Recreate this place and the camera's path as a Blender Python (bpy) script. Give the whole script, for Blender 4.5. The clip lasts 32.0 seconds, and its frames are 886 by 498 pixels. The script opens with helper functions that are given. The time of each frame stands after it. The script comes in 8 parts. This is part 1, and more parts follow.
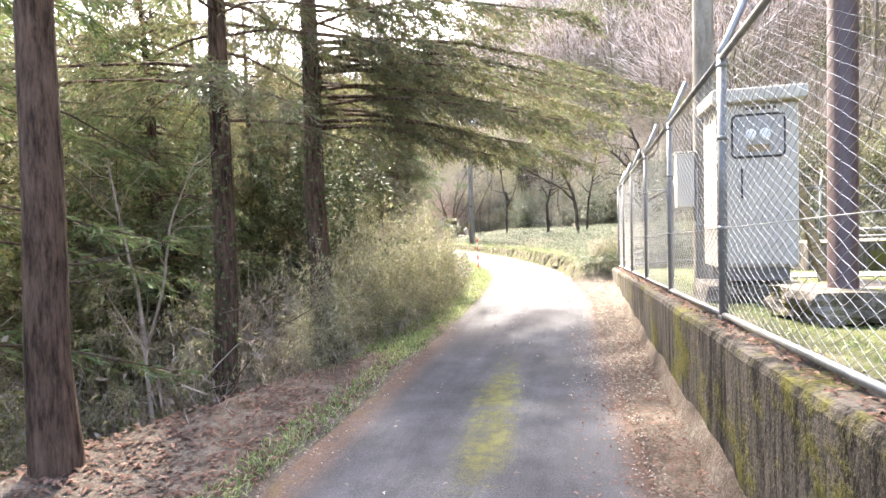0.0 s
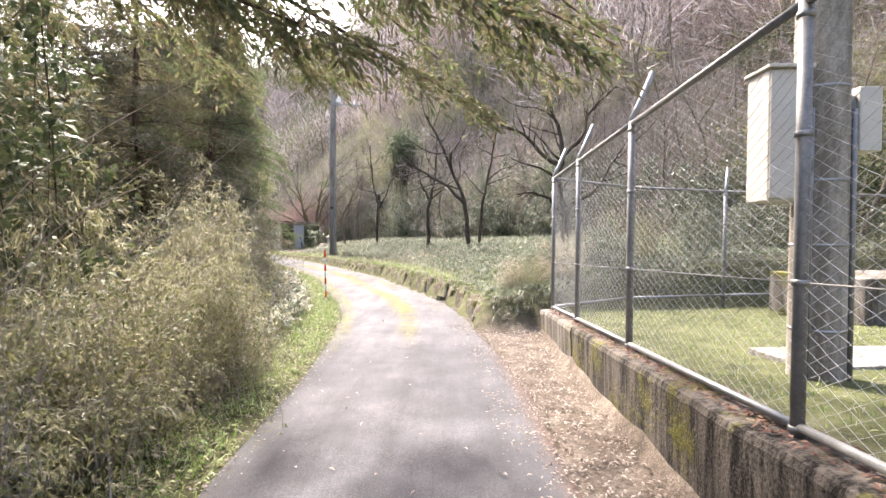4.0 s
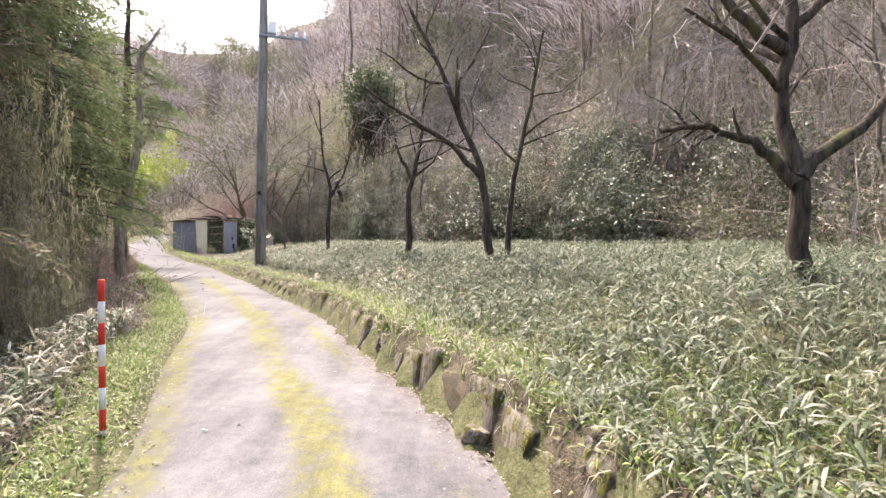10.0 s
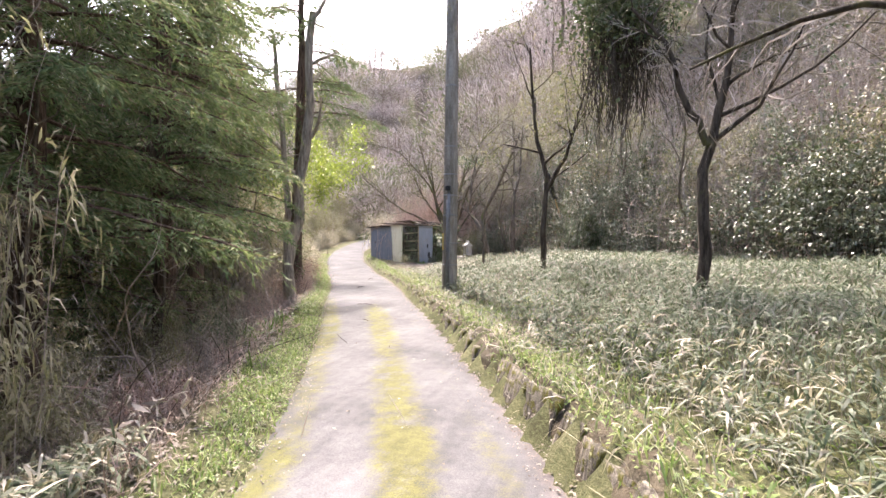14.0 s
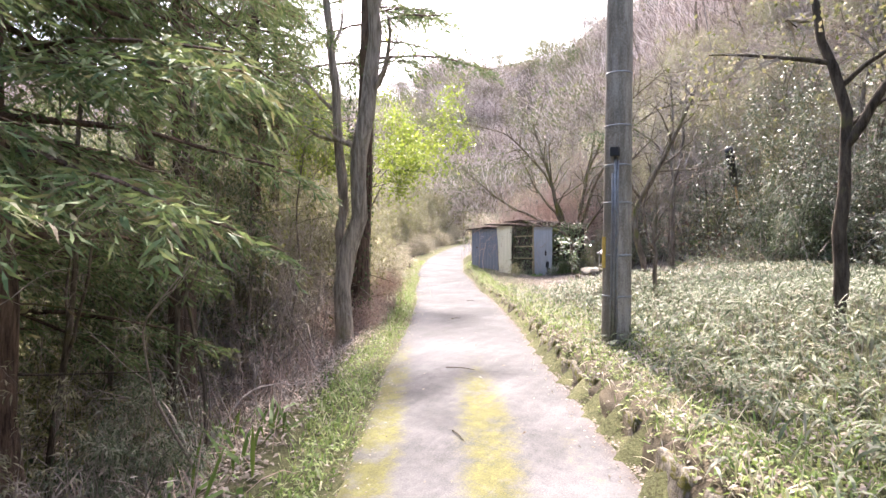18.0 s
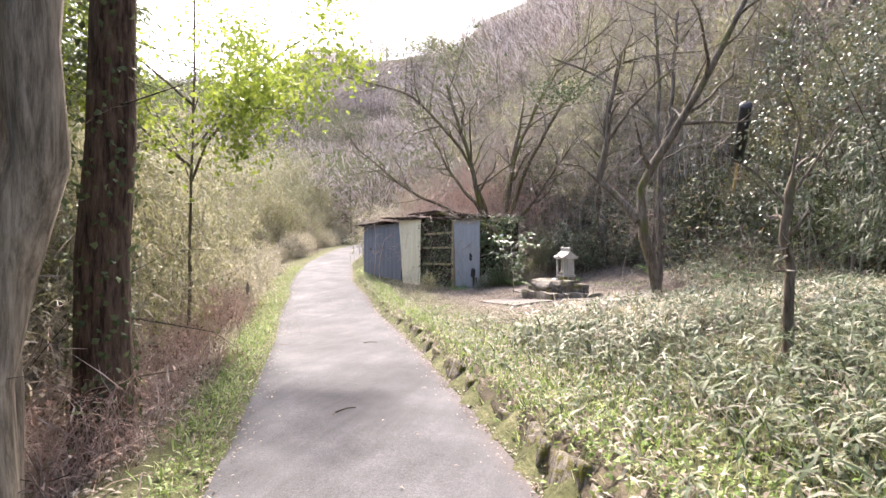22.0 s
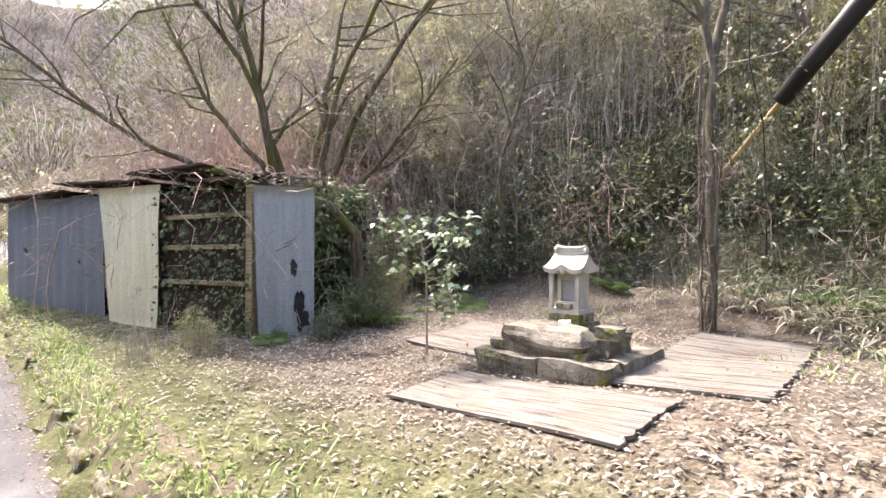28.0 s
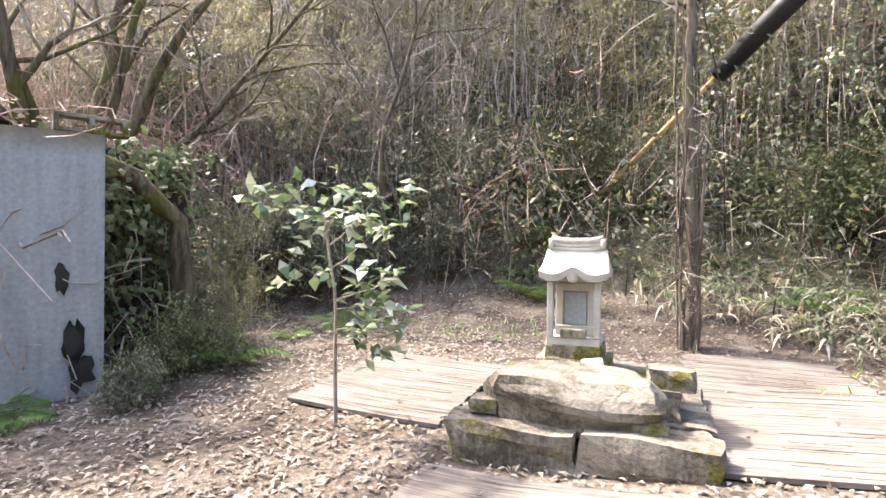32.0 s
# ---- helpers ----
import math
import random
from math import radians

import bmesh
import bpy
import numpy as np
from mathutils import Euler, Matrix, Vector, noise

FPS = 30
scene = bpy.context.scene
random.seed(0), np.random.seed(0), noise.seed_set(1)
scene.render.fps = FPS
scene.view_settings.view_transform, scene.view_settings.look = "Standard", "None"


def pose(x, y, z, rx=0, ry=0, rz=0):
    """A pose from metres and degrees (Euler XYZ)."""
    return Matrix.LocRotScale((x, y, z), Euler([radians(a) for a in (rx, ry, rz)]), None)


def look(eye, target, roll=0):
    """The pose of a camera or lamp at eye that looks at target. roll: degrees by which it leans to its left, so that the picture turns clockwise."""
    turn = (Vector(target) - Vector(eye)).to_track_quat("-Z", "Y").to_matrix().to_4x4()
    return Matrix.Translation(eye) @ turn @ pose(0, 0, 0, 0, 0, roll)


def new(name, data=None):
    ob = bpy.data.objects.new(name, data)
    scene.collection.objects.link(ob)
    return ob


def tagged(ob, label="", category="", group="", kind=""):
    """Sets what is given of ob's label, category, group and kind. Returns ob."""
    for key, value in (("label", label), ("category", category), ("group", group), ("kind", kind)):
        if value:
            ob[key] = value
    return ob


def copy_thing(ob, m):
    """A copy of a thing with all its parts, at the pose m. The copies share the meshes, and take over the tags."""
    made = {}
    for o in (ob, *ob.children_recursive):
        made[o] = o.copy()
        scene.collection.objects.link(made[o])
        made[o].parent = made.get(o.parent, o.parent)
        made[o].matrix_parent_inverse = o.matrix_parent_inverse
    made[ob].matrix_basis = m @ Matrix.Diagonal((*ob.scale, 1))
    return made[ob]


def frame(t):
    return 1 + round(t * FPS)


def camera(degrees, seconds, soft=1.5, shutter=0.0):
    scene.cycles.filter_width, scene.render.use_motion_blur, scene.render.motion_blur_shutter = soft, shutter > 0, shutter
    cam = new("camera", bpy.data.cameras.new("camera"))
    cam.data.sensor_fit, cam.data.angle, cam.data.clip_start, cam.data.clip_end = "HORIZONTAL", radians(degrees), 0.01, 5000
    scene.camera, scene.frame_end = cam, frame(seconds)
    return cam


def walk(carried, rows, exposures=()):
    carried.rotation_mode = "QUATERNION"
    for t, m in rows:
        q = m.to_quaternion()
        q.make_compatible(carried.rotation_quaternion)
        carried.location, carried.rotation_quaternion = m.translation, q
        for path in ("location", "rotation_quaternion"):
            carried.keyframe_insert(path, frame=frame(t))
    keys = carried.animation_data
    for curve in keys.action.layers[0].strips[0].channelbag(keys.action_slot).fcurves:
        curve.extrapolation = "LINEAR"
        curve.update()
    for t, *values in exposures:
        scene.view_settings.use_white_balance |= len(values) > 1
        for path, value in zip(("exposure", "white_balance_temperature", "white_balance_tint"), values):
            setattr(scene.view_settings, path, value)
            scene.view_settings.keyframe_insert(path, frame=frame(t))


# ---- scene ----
cam = camera(78.4, 32.0)
METRES, EYE, TILT, LEAN, TURN = 39.5, 1.58, 0.0, 0.0, 14.2
ROWS = [
    (0.0, 0.0, 0.0, 0.0, -0.06, -2.18, 1.69),
    (0.5, 0.0022, 0.0187, -0.0002, -6.19, -1.53, 1.36),
    (1.0, 0.0037, 0.0377, -0.0, -10.79, -1.48, 0.99),
    (1.5, 0.008, 0.0564, -0.0002, -12.77, -1.3, 0.63),
    (2.0, 0.0113, 0.077, 0.0003, -15.01, -2.04, 0.66),
    (2.5, 0.0136, 0.0957, 0.0004, -15.78, -1.38, -0.26),
    (3.0, 0.0155, 0.1157, -0.0001, -14.67, -1.43, -0.43),
    (3.5, 0.0204, 0.1351, -0.0003, -13.46, -1.47, -0.14),
    (5.5, 0.0337, 0.209, -0.0009, -12.42, -1.1, -0.87),
    (6.0, 0.0369, 0.226, -0.0011, -12.2, -1.3, -1.06),
    (6.5, 0.0411, 0.2443, -0.0013, -12.03, -1.26, -0.61),
    (7.0, 0.0452, 0.2599, -0.0011, -11.67, -1.16, -0.92),
    (7.5, 0.0493, 0.276, -0.0015, -11.54, -0.96, -0.54),
    (8.0, 0.0496, 0.2913, -0.0014, -11.28, -0.88, -1.32),
    (8.5, 0.052, 0.3076, -0.0013, -11.1, -0.92, -0.91),
    (9.0, 0.0539, 0.3233, -0.0012, -11.07, -1.02, -1.11),
    (9.5, 0.0585, 0.3402, -0.0012, -13.35, -1.11, -0.64),
    (10.0, 0.0591, 0.3575, -0.0011, -16.43, -1.06, -1.14),
    (10.5, 0.0598, 0.3759, -0.0004, -16.16, -1.21, -1.23),
    (11.0, 0.0599, 0.3947, 0.0003, -12.36, -1.42, -1.22),
    (11.5, 0.0623, 0.4116, 0.001, -9.15, -1.33, -0.66),
    (12.0, 0.0634, 0.4282, 0.0021, -5.91, -1.26, -0.74),
    (12.5, 0.0656, 0.4452, 0.002, -2.5, -1.29, -0.45),
    (13.0, 0.0656, 0.4624, 0.0029, 2.15, -1.43, -0.57),
    (13.5, 0.0662, 0.4787, 0.0036, 4.1, -1.21, -0.44),
    (14.0, 0.0634, 0.4944, 0.0041, 4.68, -1.24, -0.65),
    (14.5, 0.0607, 0.5112, 0.0038, 6.13, -1.24, -0.73),
    (15.0, 0.0566, 0.5277, 0.0042, 8.55, -1.3, -0.68),
    (15.5, 0.0553, 0.5441, 0.0042, 10.96, -1.19, -0.44),
    (17.5, 0.0406, 0.6092, 0.0053, 15.43, -0.92, -0.44),
    (18.0, 0.0357, 0.6251, 0.0054, 15.33, -1.04, -0.32),
    (18.5, 0.0309, 0.6402, 0.0051, 14.43, -0.95, -0.55),
    (19.0, 0.0255, 0.6564, 0.005, 13.69, -1.02, -0.39),
    (19.5, 0.0214, 0.6727, 0.0044, 12.79, -1.0, -0.41),
    (20.0, 0.0176, 0.6904, 0.0041, 11.66, -1.13, -0.16),
    (20.5, 0.0143, 0.7076, 0.0039, 9.07, -1.0, -0.22),
    (21.0, 0.0091, 0.7254, 0.0036, 6.97, -1.07, -0.34),
    (21.5, 0.0056, 0.7424, 0.0036, 5.05, -0.95, -0.35),
    (22.0, 0.0018, 0.7586, 0.0041, 3.39, -0.92, -0.26),
    (22.5, -0.0019, 0.7746, 0.0044, 1.71, -0.9, -0.33),
    (23.0, -0.0078, 0.7904, 0.0049, 1.11, -0.99, -0.39),
    (23.5, -0.0125, 0.8051, 0.0041, 0.82, -0.79, -0.42),
    (24.0, -0.0167, 0.8208, 0.0037, 0.24, -0.94, -0.25),
    (24.5, -0.0185, 0.8351, 0.0034, -0.98, -0.85, -0.2),
    (25.0, -0.02, 0.8505, 0.0032, -2.99, -0.96, -0.02),
    (25.5, -0.0214, 0.8655, 0.0024, -6.83, -0.92, -0.21),
    (26.0, -0.0226, 0.8796, 0.002, -10.6, -0.88, -0.11),
    (26.5, -0.0243, 0.8914, 0.0019, -15.27, -0.67, -0.31),
    (28.5, -0.0276, 0.9387, 0.0017, -29.71, -0.78, -0.52),
    (29.0, -0.0254, 0.9457, 0.0009, -33.65, -0.55, -0.37),
    (29.5, -0.0238, 0.9524, 0.0007, -36.17, -0.64, -0.38),
    (30.0, -0.0236, 0.9595, 0.0011, -39.01, -0.57, -0.6),
    (30.5, -0.0218, 0.9664, 0.0006, -40.75, -0.62, -0.62),
    (31.0, -0.0211, 0.9717, 0.0002, -41.07, -0.61, -0.59),
    (31.5, -0.0208, 0.9777, 0.0003, -42.73, -0.53, -0.76),
    (32.0, -0.0191, 0.9812, -0.0, -45.93, -0.52, -0.69),
]
walk(cam, [(t, pose(0, 0, EYE, TILT, LEAN, TURN) @ pose(METRES * x, METRES * y, METRES * z, 90 + pitch, roll, yaw)) for t, x, y, z, yaw, pitch, roll in ROWS],
     exposures=[(0, 3.5, 6850, 12), (2, 3.2, 6800, 14), (3.5, 2.95, 6700, 16), (6, 2.5, 7000, 12), (9, 2.56, 6900, 17), (14, 2.7, 6800, 18), (18, 2.95, 6700, 18), (21, 2.78, 6700, 17), (25, 2.6, 6750, 13), (29, 3.05, 6900, 14), (32, 3.18, 6900, 14)])

# ---- light ----
SUN_AZ, SUN_EL = 29.0, 52.0      # degrees to the left of +y, and above the horizon
world = bpy.data.worlds.new("sky")
scene.world = world
world.use_nodes = True
wn = world.node_tree.nodes
sky = wn.new("ShaderNodeTexSky")
sky.sky_type = "NISHITA"
sky.sun_disc = False
sky.sun_elevation, sky.sun_rotation = radians(SUN_EL), radians(-SUN_AZ)
sky.air_density, sky.dust_density, sky.ozone_density = 1.0, 4.0, 1.0
world.node_tree.links.new(sky.outputs[0], wn["Background"].inputs[0])
wn["Background"].inputs[1].default_value = 0.15
sun_data = bpy.data.lights.new("sun", "SUN")
sun_data.energy, sun_data.angle, sun_data.color = 2.1, radians(3.0), (1.0, 0.95, 0.87)
sun = new("sun", sun_data)
az, el = radians(SUN_AZ), radians(SUN_EL)
sun.matrix_world = look((-30 * math.sin(az), 30 * math.cos(az), 40), (0, 0, 40 - 30 * math.tan(el)))

# ---- small tools ----
A = np.array


def unit(v):
    return v / np.maximum(np.linalg.norm(v, axis=-1, keepdims=True), 1e-9)


def smooth(a, b, x):
    k = np.clip((x - a) / (b - a), 0, 1)
    return k * k * (3 - 2 * k)


def raw(name, verts, groups, mats, shade=False):
    """A mesh from vertices and groups of equal-sided faces: (faces, material slot)."""
    me = bpy.data.meshes.new(name)
    verts = np.asarray(verts, np.float32).reshape(-1, 3)
    groups = [(np.asarray(f, np.int32), s) for f, s in groups if len(f)]
    me.vertices.add(len(verts))
    me.vertices.foreach_set("co", verts.ravel())
    me.loops.add(sum(f.size for f, s in groups))
    me.loops.foreach_set("vertex_index", np.concatenate([f.ravel() for f, s in groups]))
    me.polygons.add(sum(len(f) for f, s in groups))
    sides = np.concatenate([np.full(len(f), f.shape[1]) for f, s in groups])
    me.polygons.foreach_set("loop_start", np.concatenate([[0], np.cumsum(sides)[:-1]]).astype(np.int32))
    me.polygons.foreach_set("material_index", np.concatenate([np.full(len(f), s) for f, s in groups]).astype(np.int32))
    me.polygons.foreach_set("use_smooth", np.full(len(sides), shade))
    for m in mats:
        me.materials.append(m)
    me.update(calc_edges=True)
    return me


def joined(pieces):
    """Pieces (verts, faces) of one face size made into one."""
    vs, fs, n = [], [], 0
    for v, f in pieces:
        vs.append(v), fs.append(f + n)
        n += len(v)
    return np.concatenate(vs), np.concatenate(fs)


def tubes(P, R, sides=4):
    """Tubes along n polylines of k points: P (n, k, 3), R (n, k)."""
    P, R = np.asarray(P, float), np.asarray(R, float)
    n, k, _ = P.shape
    t = unit(np.gradient(P, axis=1))
    lead = unit(P[:, -1] - P[:, 0])
    ref = np.where(np.abs(lead[:, 2:]) > 0.8, A([[1.0, 0.15, 0]]), A([[0.1, 0.05, 1.0]]))
    a = unit(np.cross(t, ref[:, None, :]))
    b = np.cross(t, a)
    q = np.linspace(0, 2 * np.pi, sides, endpoint=False)
    ring = P[:, :, None] + R[:, :, None, None] * (a[:, :, None] * np.cos(q)[:, None] + b[:, :, None] * np.sin(q)[:, None])
    i = np.arange(n)[:, None, None] * k * sides + np.arange(k - 1)[None, :, None] * sides
    j, j2 = np.arange(sides), (np.arange(sides) + 1) % sides
    f = np.stack(np.broadcast_arrays(i + j, i + j2, i + sides + j2, i + sides + j), -1).reshape(-1, 4)
    return ring.reshape(-1, 3), f


def leaves(C, D, N, L, W, fold=0.15, droop=0.1):
    """One folded four-cornered leaf at each place: stem end C, way D, upper side N."""
    D = unit(D)
    S = unit(np.cross(D, N))
    U = np.cross(S, D)
    L, W = np.asarray(L)[:, None], np.asarray(W)[:, None]
    mid = C + D * L * 0.45
    v = np.stack([C, mid + S * W / 2 + U * W * fold, C + D * L - U * L * droop, mid - S * W / 2 + U * W * fold], 1)
    i = np.arange(len(C))[:, None] * 4
    return v.reshape(-1, 3), np.concatenate([i + A([[0, 1, 3]]), i + A([[1, 2, 3]])])


def blades(C, D, L, W, sag, rng):
    """Long bent blades in three pieces: root C, way D, that bend down by sag of their length."""
    D = unit(D)
    S = unit(np.cross(D, A([[0, 0, 1.0]])) + rng.normal(0, 0.25, C.shape))
    L, W, sag = np.asarray(L)[:, None], np.asarray(W)[:, None], np.asarray(sag)[:, None]
    dn = A([[0, 0, 1.0]])
    p1, p2, p3 = C + D * L * 0.33, C + D * L * 0.68 - dn * sag * L * 0.3, C + D * L - dn * sag * L
    v = np.stack([C - S * W * 0.18, C + S * W * 0.18, p1 + S * W / 2, p1 - S * W / 2, p2 + S * W * 0.4, p2 - S * W * 0.4, p3], 1)
    i = np.arange(len(C))[:, None] * 7
    return v.reshape(-1, 3), np.concatenate([i + A([[0, 1, 2, 3]]), i + A([[3, 2, 4, 5]])]), i + A([[5, 4, 6]])


def blade_mesh(name, C, D, L, W, sag, rng, mats, slot=0):
    v, q, t = blades(C, D, L, W, sag, rng)
    return raw(name, v, [(q, slot), (t, slot)], mats)


def part(name, me, parent, label="", m=None):
    ob = new(name, me)
    ob.parent = parent
    if m is not None:
        ob.matrix_basis = m
    if label:
        ob["label"] = label
    return ob


def thing(name, label, category, m=None, group="", kind=""):
    ob = new(name)
    ob.empty_display_size = 0.1
    if m is not None:
        ob.matrix_basis = m
    return tagged(ob, label, category, group, kind)


def solid(name, label, category, me, m=None, group="", kind=""):
    ob = new(name, me)
    if m is not None:
        ob.matrix_basis = m
    return tagged(ob, label, category, group, kind)


def bm_mesh(name, bm, mat, shade=False):
    me = bpy.data.meshes.new(name)
    bmesh.ops.recalc_face_normals(bm, faces=bm.faces)
    bm.to_mesh(me)
    bm.free()
    for m in (mat if isinstance(mat, (list, tuple)) else [mat]):
        me.materials.append(m)
    if shade:
        me.polygons.foreach_set("use_smooth", np.ones(len(me.polygons), bool))
    return me


def box(name, lo, hi, mat, bevel=0.006, m=None, rough=0.0, cuts=0, seed=1, taper=0.0):
    """A bevelled block, with uneven faces where rough is given."""
    bm = bmesh.new()
    bmesh.ops.create_cube(bm, size=1)
    lo, hi = Vector(lo), Vector(hi)
    if cuts:
        bmesh.ops.subdivide_edges(bm, edges=bm.edges[:], cuts=cuts, use_grid_fill=True)
    for v in bm.verts:
        k = 1 - taper * (v.co.z + 0.5)
        v.co = Vector([(l + h) / 2 + c * (h - l) * (k if i < 2 else 1) for i, (l, h, c) in enumerate(zip(lo, hi, v.co))])
    if rough:
        for v in bm.verts:
            v.co += noise.noise_vector(v.co * (1.2 / max(rough * 6, 0.1)) + Vector((seed * 7.3, 0, 0))) * rough
    elif bevel:
        bmesh.ops.bevel(bm, geom=bm.edges[:], offset=bevel, segments=2, profile=0.5, affect="EDGES", clamp_overlap=True)
    if m is not None:
        bm.transform(m)
    return bm_mesh(name, bm, mat, shade=bool(rough))


def rock(name, size, mat, seed, cuts=3, flat=0.6):
    """A rough block of stone with worn corners."""
    bm = bmesh.new()
    bmesh.ops.create_cube(bm, size=2)
    bmesh.ops.subdivide_edges(bm, edges=bm.edges[:], cuts=cuts, use_grid_fill=True)
    s = Vector((seed * 3.17, seed * 1.91, seed * 0.7))
    for v in bm.verts:
        c = v.co.copy()
        c = c.lerp(c.normalized() * 1.25, 1 - flat)
        c += noise.noise_vector(c * 0.9 + s) * 0.22 + noise.noise_vector(c * 2.6 + s) * 0.09
        v.co = Vector((c.x * size[0] / 2, c.y * size[1] / 2, c.z * size[2] / 2))
    return bm_mesh(name, bm, mat, shade=False)


def lathe(name, rings, mat, sides=16, shade=True):
    """A turned shape: rings of (z, radius) about z."""
    q = np.linspace(0, 2 * np.pi, sides, endpoint=False)
    v = np.concatenate([np.stack([r * np.cos(q), r * np.sin(q), np.full(sides, z)], -1) for z, r in rings])
    j, j2 = np.arange(sides), (np.arange(sides) + 1) % sides
    f = np.concatenate([np.stack([i * sides + j, i * sides + j2, (i + 1) * sides + j2, (i + 1) * sides + j], -1) for i in range(len(rings) - 1)])
    n = len(rings)
    caps = A([np.arange(sides)[::-1], np.arange(sides) + (n - 1) * sides])
    me = raw(name, v, [(f, 0), (caps, 0)], [mat], shade)
    return me


def rod(name, pts, r, mat, sides=8):
    v, f = tubes([pts], [np.full(len(pts), r) if np.isscalar(r) else r], sides)
    k = len(pts)
    caps = A([np.arange(sides)[::-1], np.arange(sides) + (k - 1) * sides])
    return raw(name, v, [(f, 0), (caps, 0)], [mat], True)


# ---- materials ----
def material(name, base, rough=0.85, metal=0.0, spec=0.3):
    m = bpy.data.materials.new(name)
    m.use_nodes = True
    b = m.node_tree.nodes["Principled BSDF"]
    b.inputs["Base Color"].default_value = (*base, 1)
    b.inputs["Roughness"].default_value = rough
    b.inputs["Metallic"].default_value = metal
    b.inputs["Specular IOR Level"].default_value = spec
    return m


class Nodes:
    def __init__(self, m):
        self.t, self.b = m.node_tree, m.node_tree.nodes["Principled BSDF"]

    def add(self, kind, **sockets):
        n = self.t.nodes.new(kind)
        for k, v in sockets.items():
            n.inputs[k.replace("_", " ")].default_value = v
        return n

    def link(self, a, b):
        self.t.links.new(a, b)

    def place(self, scale=(1, 1, 1), world_space=False):
        if world_space:
            c = self.t.nodes.new("ShaderNodeNewGeometry").outputs["Position"]
        else:
            c = self.t.nodes.new("ShaderNodeTexCoord").outputs["Object"]
        m = self.add("ShaderNodeMapping", Scale=scale)
        self.link(c, m.inputs["Vector"])
        return m.outputs[0]

    def noise(self, at, scale, detail=4.0, rough=0.6):
        n = self.add("ShaderNodeTexNoise", Scale=scale, Detail=detail, Roughness=rough)
        self.link(at, n.inputs["Vector"])
        return n.outputs["Fac"]

    def ramp(self, fac, stops):
        r = self.t.nodes.new("ShaderNodeValToRGB")
        while len(r.color_ramp.elements) < len(stops):
            r.color_ramp.elements.new(0.5)
        for e, (p, c) in zip(r.color_ramp.elements, stops):
            e.position, e.color = p, (*c, 1) if not np.isscalar(c) else (c, c, c, 1)
        self.link(fac, r.inputs[0])
        return r.outputs[0]

    def mix(self, fac, a, b, how="MIX"):
        n = self.t.nodes.new("ShaderNodeMix")
        n.data_type, n.blend_type = "RGBA", how
        for s, v in ((n.inputs[0], fac), (n.inputs[6], a), (n.inputs[7], b)):
            if isinstance(v, bpy.types.NodeSocket):
                self.link(v, s)
            else:
                s.default_value = v if np.isscalar(v) else (*v, 1)
        return n.outputs[2]

    def mul(self, a, b, op="MULTIPLY"):
        n = self.t.nodes.new("ShaderNodeMath")
        n.operation = op
        for s, v in ((n.inputs[0], a), (n.inputs[1], b)):
            if isinstance(v, bpy.types.NodeSocket):
                self.link(v, s)
            else:
                s.default_value = v
        return n.outputs[0]

    def attr(self, name):
        n = self.t.nodes.new("ShaderNodeAttribute")
        n.attribute_name = name
        return n

    def bump(self, height, strength, distance=0.01):
        n = self.add("ShaderNodeBump", Strength=strength, Distance=distance)
        self.link(height, n.inputs["Height"])
        self.link(n.outputs[0], self.b.inputs["Normal"])

    def colour(self, c):
        self.link(c, self.b.inputs["Base Color"])


def mottled(name, dark, light, scale=6.0, fine=60.0, rough=0.85, metal=0.0, bump=0.3, stretch=(1, 1, 1), spec=0.3, world_space=False, dist=0.01):
    """A surface of two tones at two scales with a fine relief."""
    m = material(name, dark, rough, metal, spec)
    n = Nodes(m)
    at = n.place(stretch, world_space)
    a, b = n.noise(at, scale, 5), n.noise(at, fine, 3)
    f = n.mix(0.4, a, b)
    n.colour(n.ramp(f, [(0.32, dark), (0.68, light)]))
    n.bump(n.mix(0.6, a, b), bump, dist)
    return m


def leafy(name, tones, rough=0.5, through_light=0.35, spec=0.4):
    """Foliage whose leaves differ one by one, and let some light through."""
    m = material(name, tones[0], rough, 0, spec)
    n = Nodes(m)
    g = n.t.nodes.new("ShaderNodeNewGeometry")
    stops = [(i / max(len(tones) - 1, 1), c) for i, c in enumerate(tones)]
    c = n.ramp(g.outputs["Random Per Island"], stops)
    n.colour(c)
    tr = n.add("ShaderNodeBsdfTranslucent")
    n.link(n.mix(0.2, c, (0.32, 0.32, 0.08)) if through_light > 0.3 else c, tr.inputs[0])
    mx = n.add("ShaderNodeMixShader", Fac=through_light)
    n.link(n.b.outputs[0], mx.inputs[1])
    n.link(tr.outputs[0], mx.inputs[2])
    n.link(mx.outputs[0], n.t.nodes["Material Output"].inputs[0])
    return m


def bark(name, dark, light, moss=0.0, up=1.0):
    m = material(name, dark, 0.95, 0, 0.15)
    n = Nodes(m)
    at = n.place((14, 14, 2.2 * up))
    a = n.noise(at, 1.6, 6, 0.75)
    b = n.noise(n.place((2, 2, 1.2)), 1.5, 4)
    c = n.ramp(n.mix(0.25, a, b), [(0.40, dark), (0.62, light)])
    if moss:
        c = n.mix(n.ramp(b, [(0.62 - 0.3 * moss, 0.0), (0.78 - 0.2 * moss, 1.0)]), c, (0.09, 0.10, 0.02))
    n.colour(c)
    n.bump(a, 0.9, 0.03)
    return m


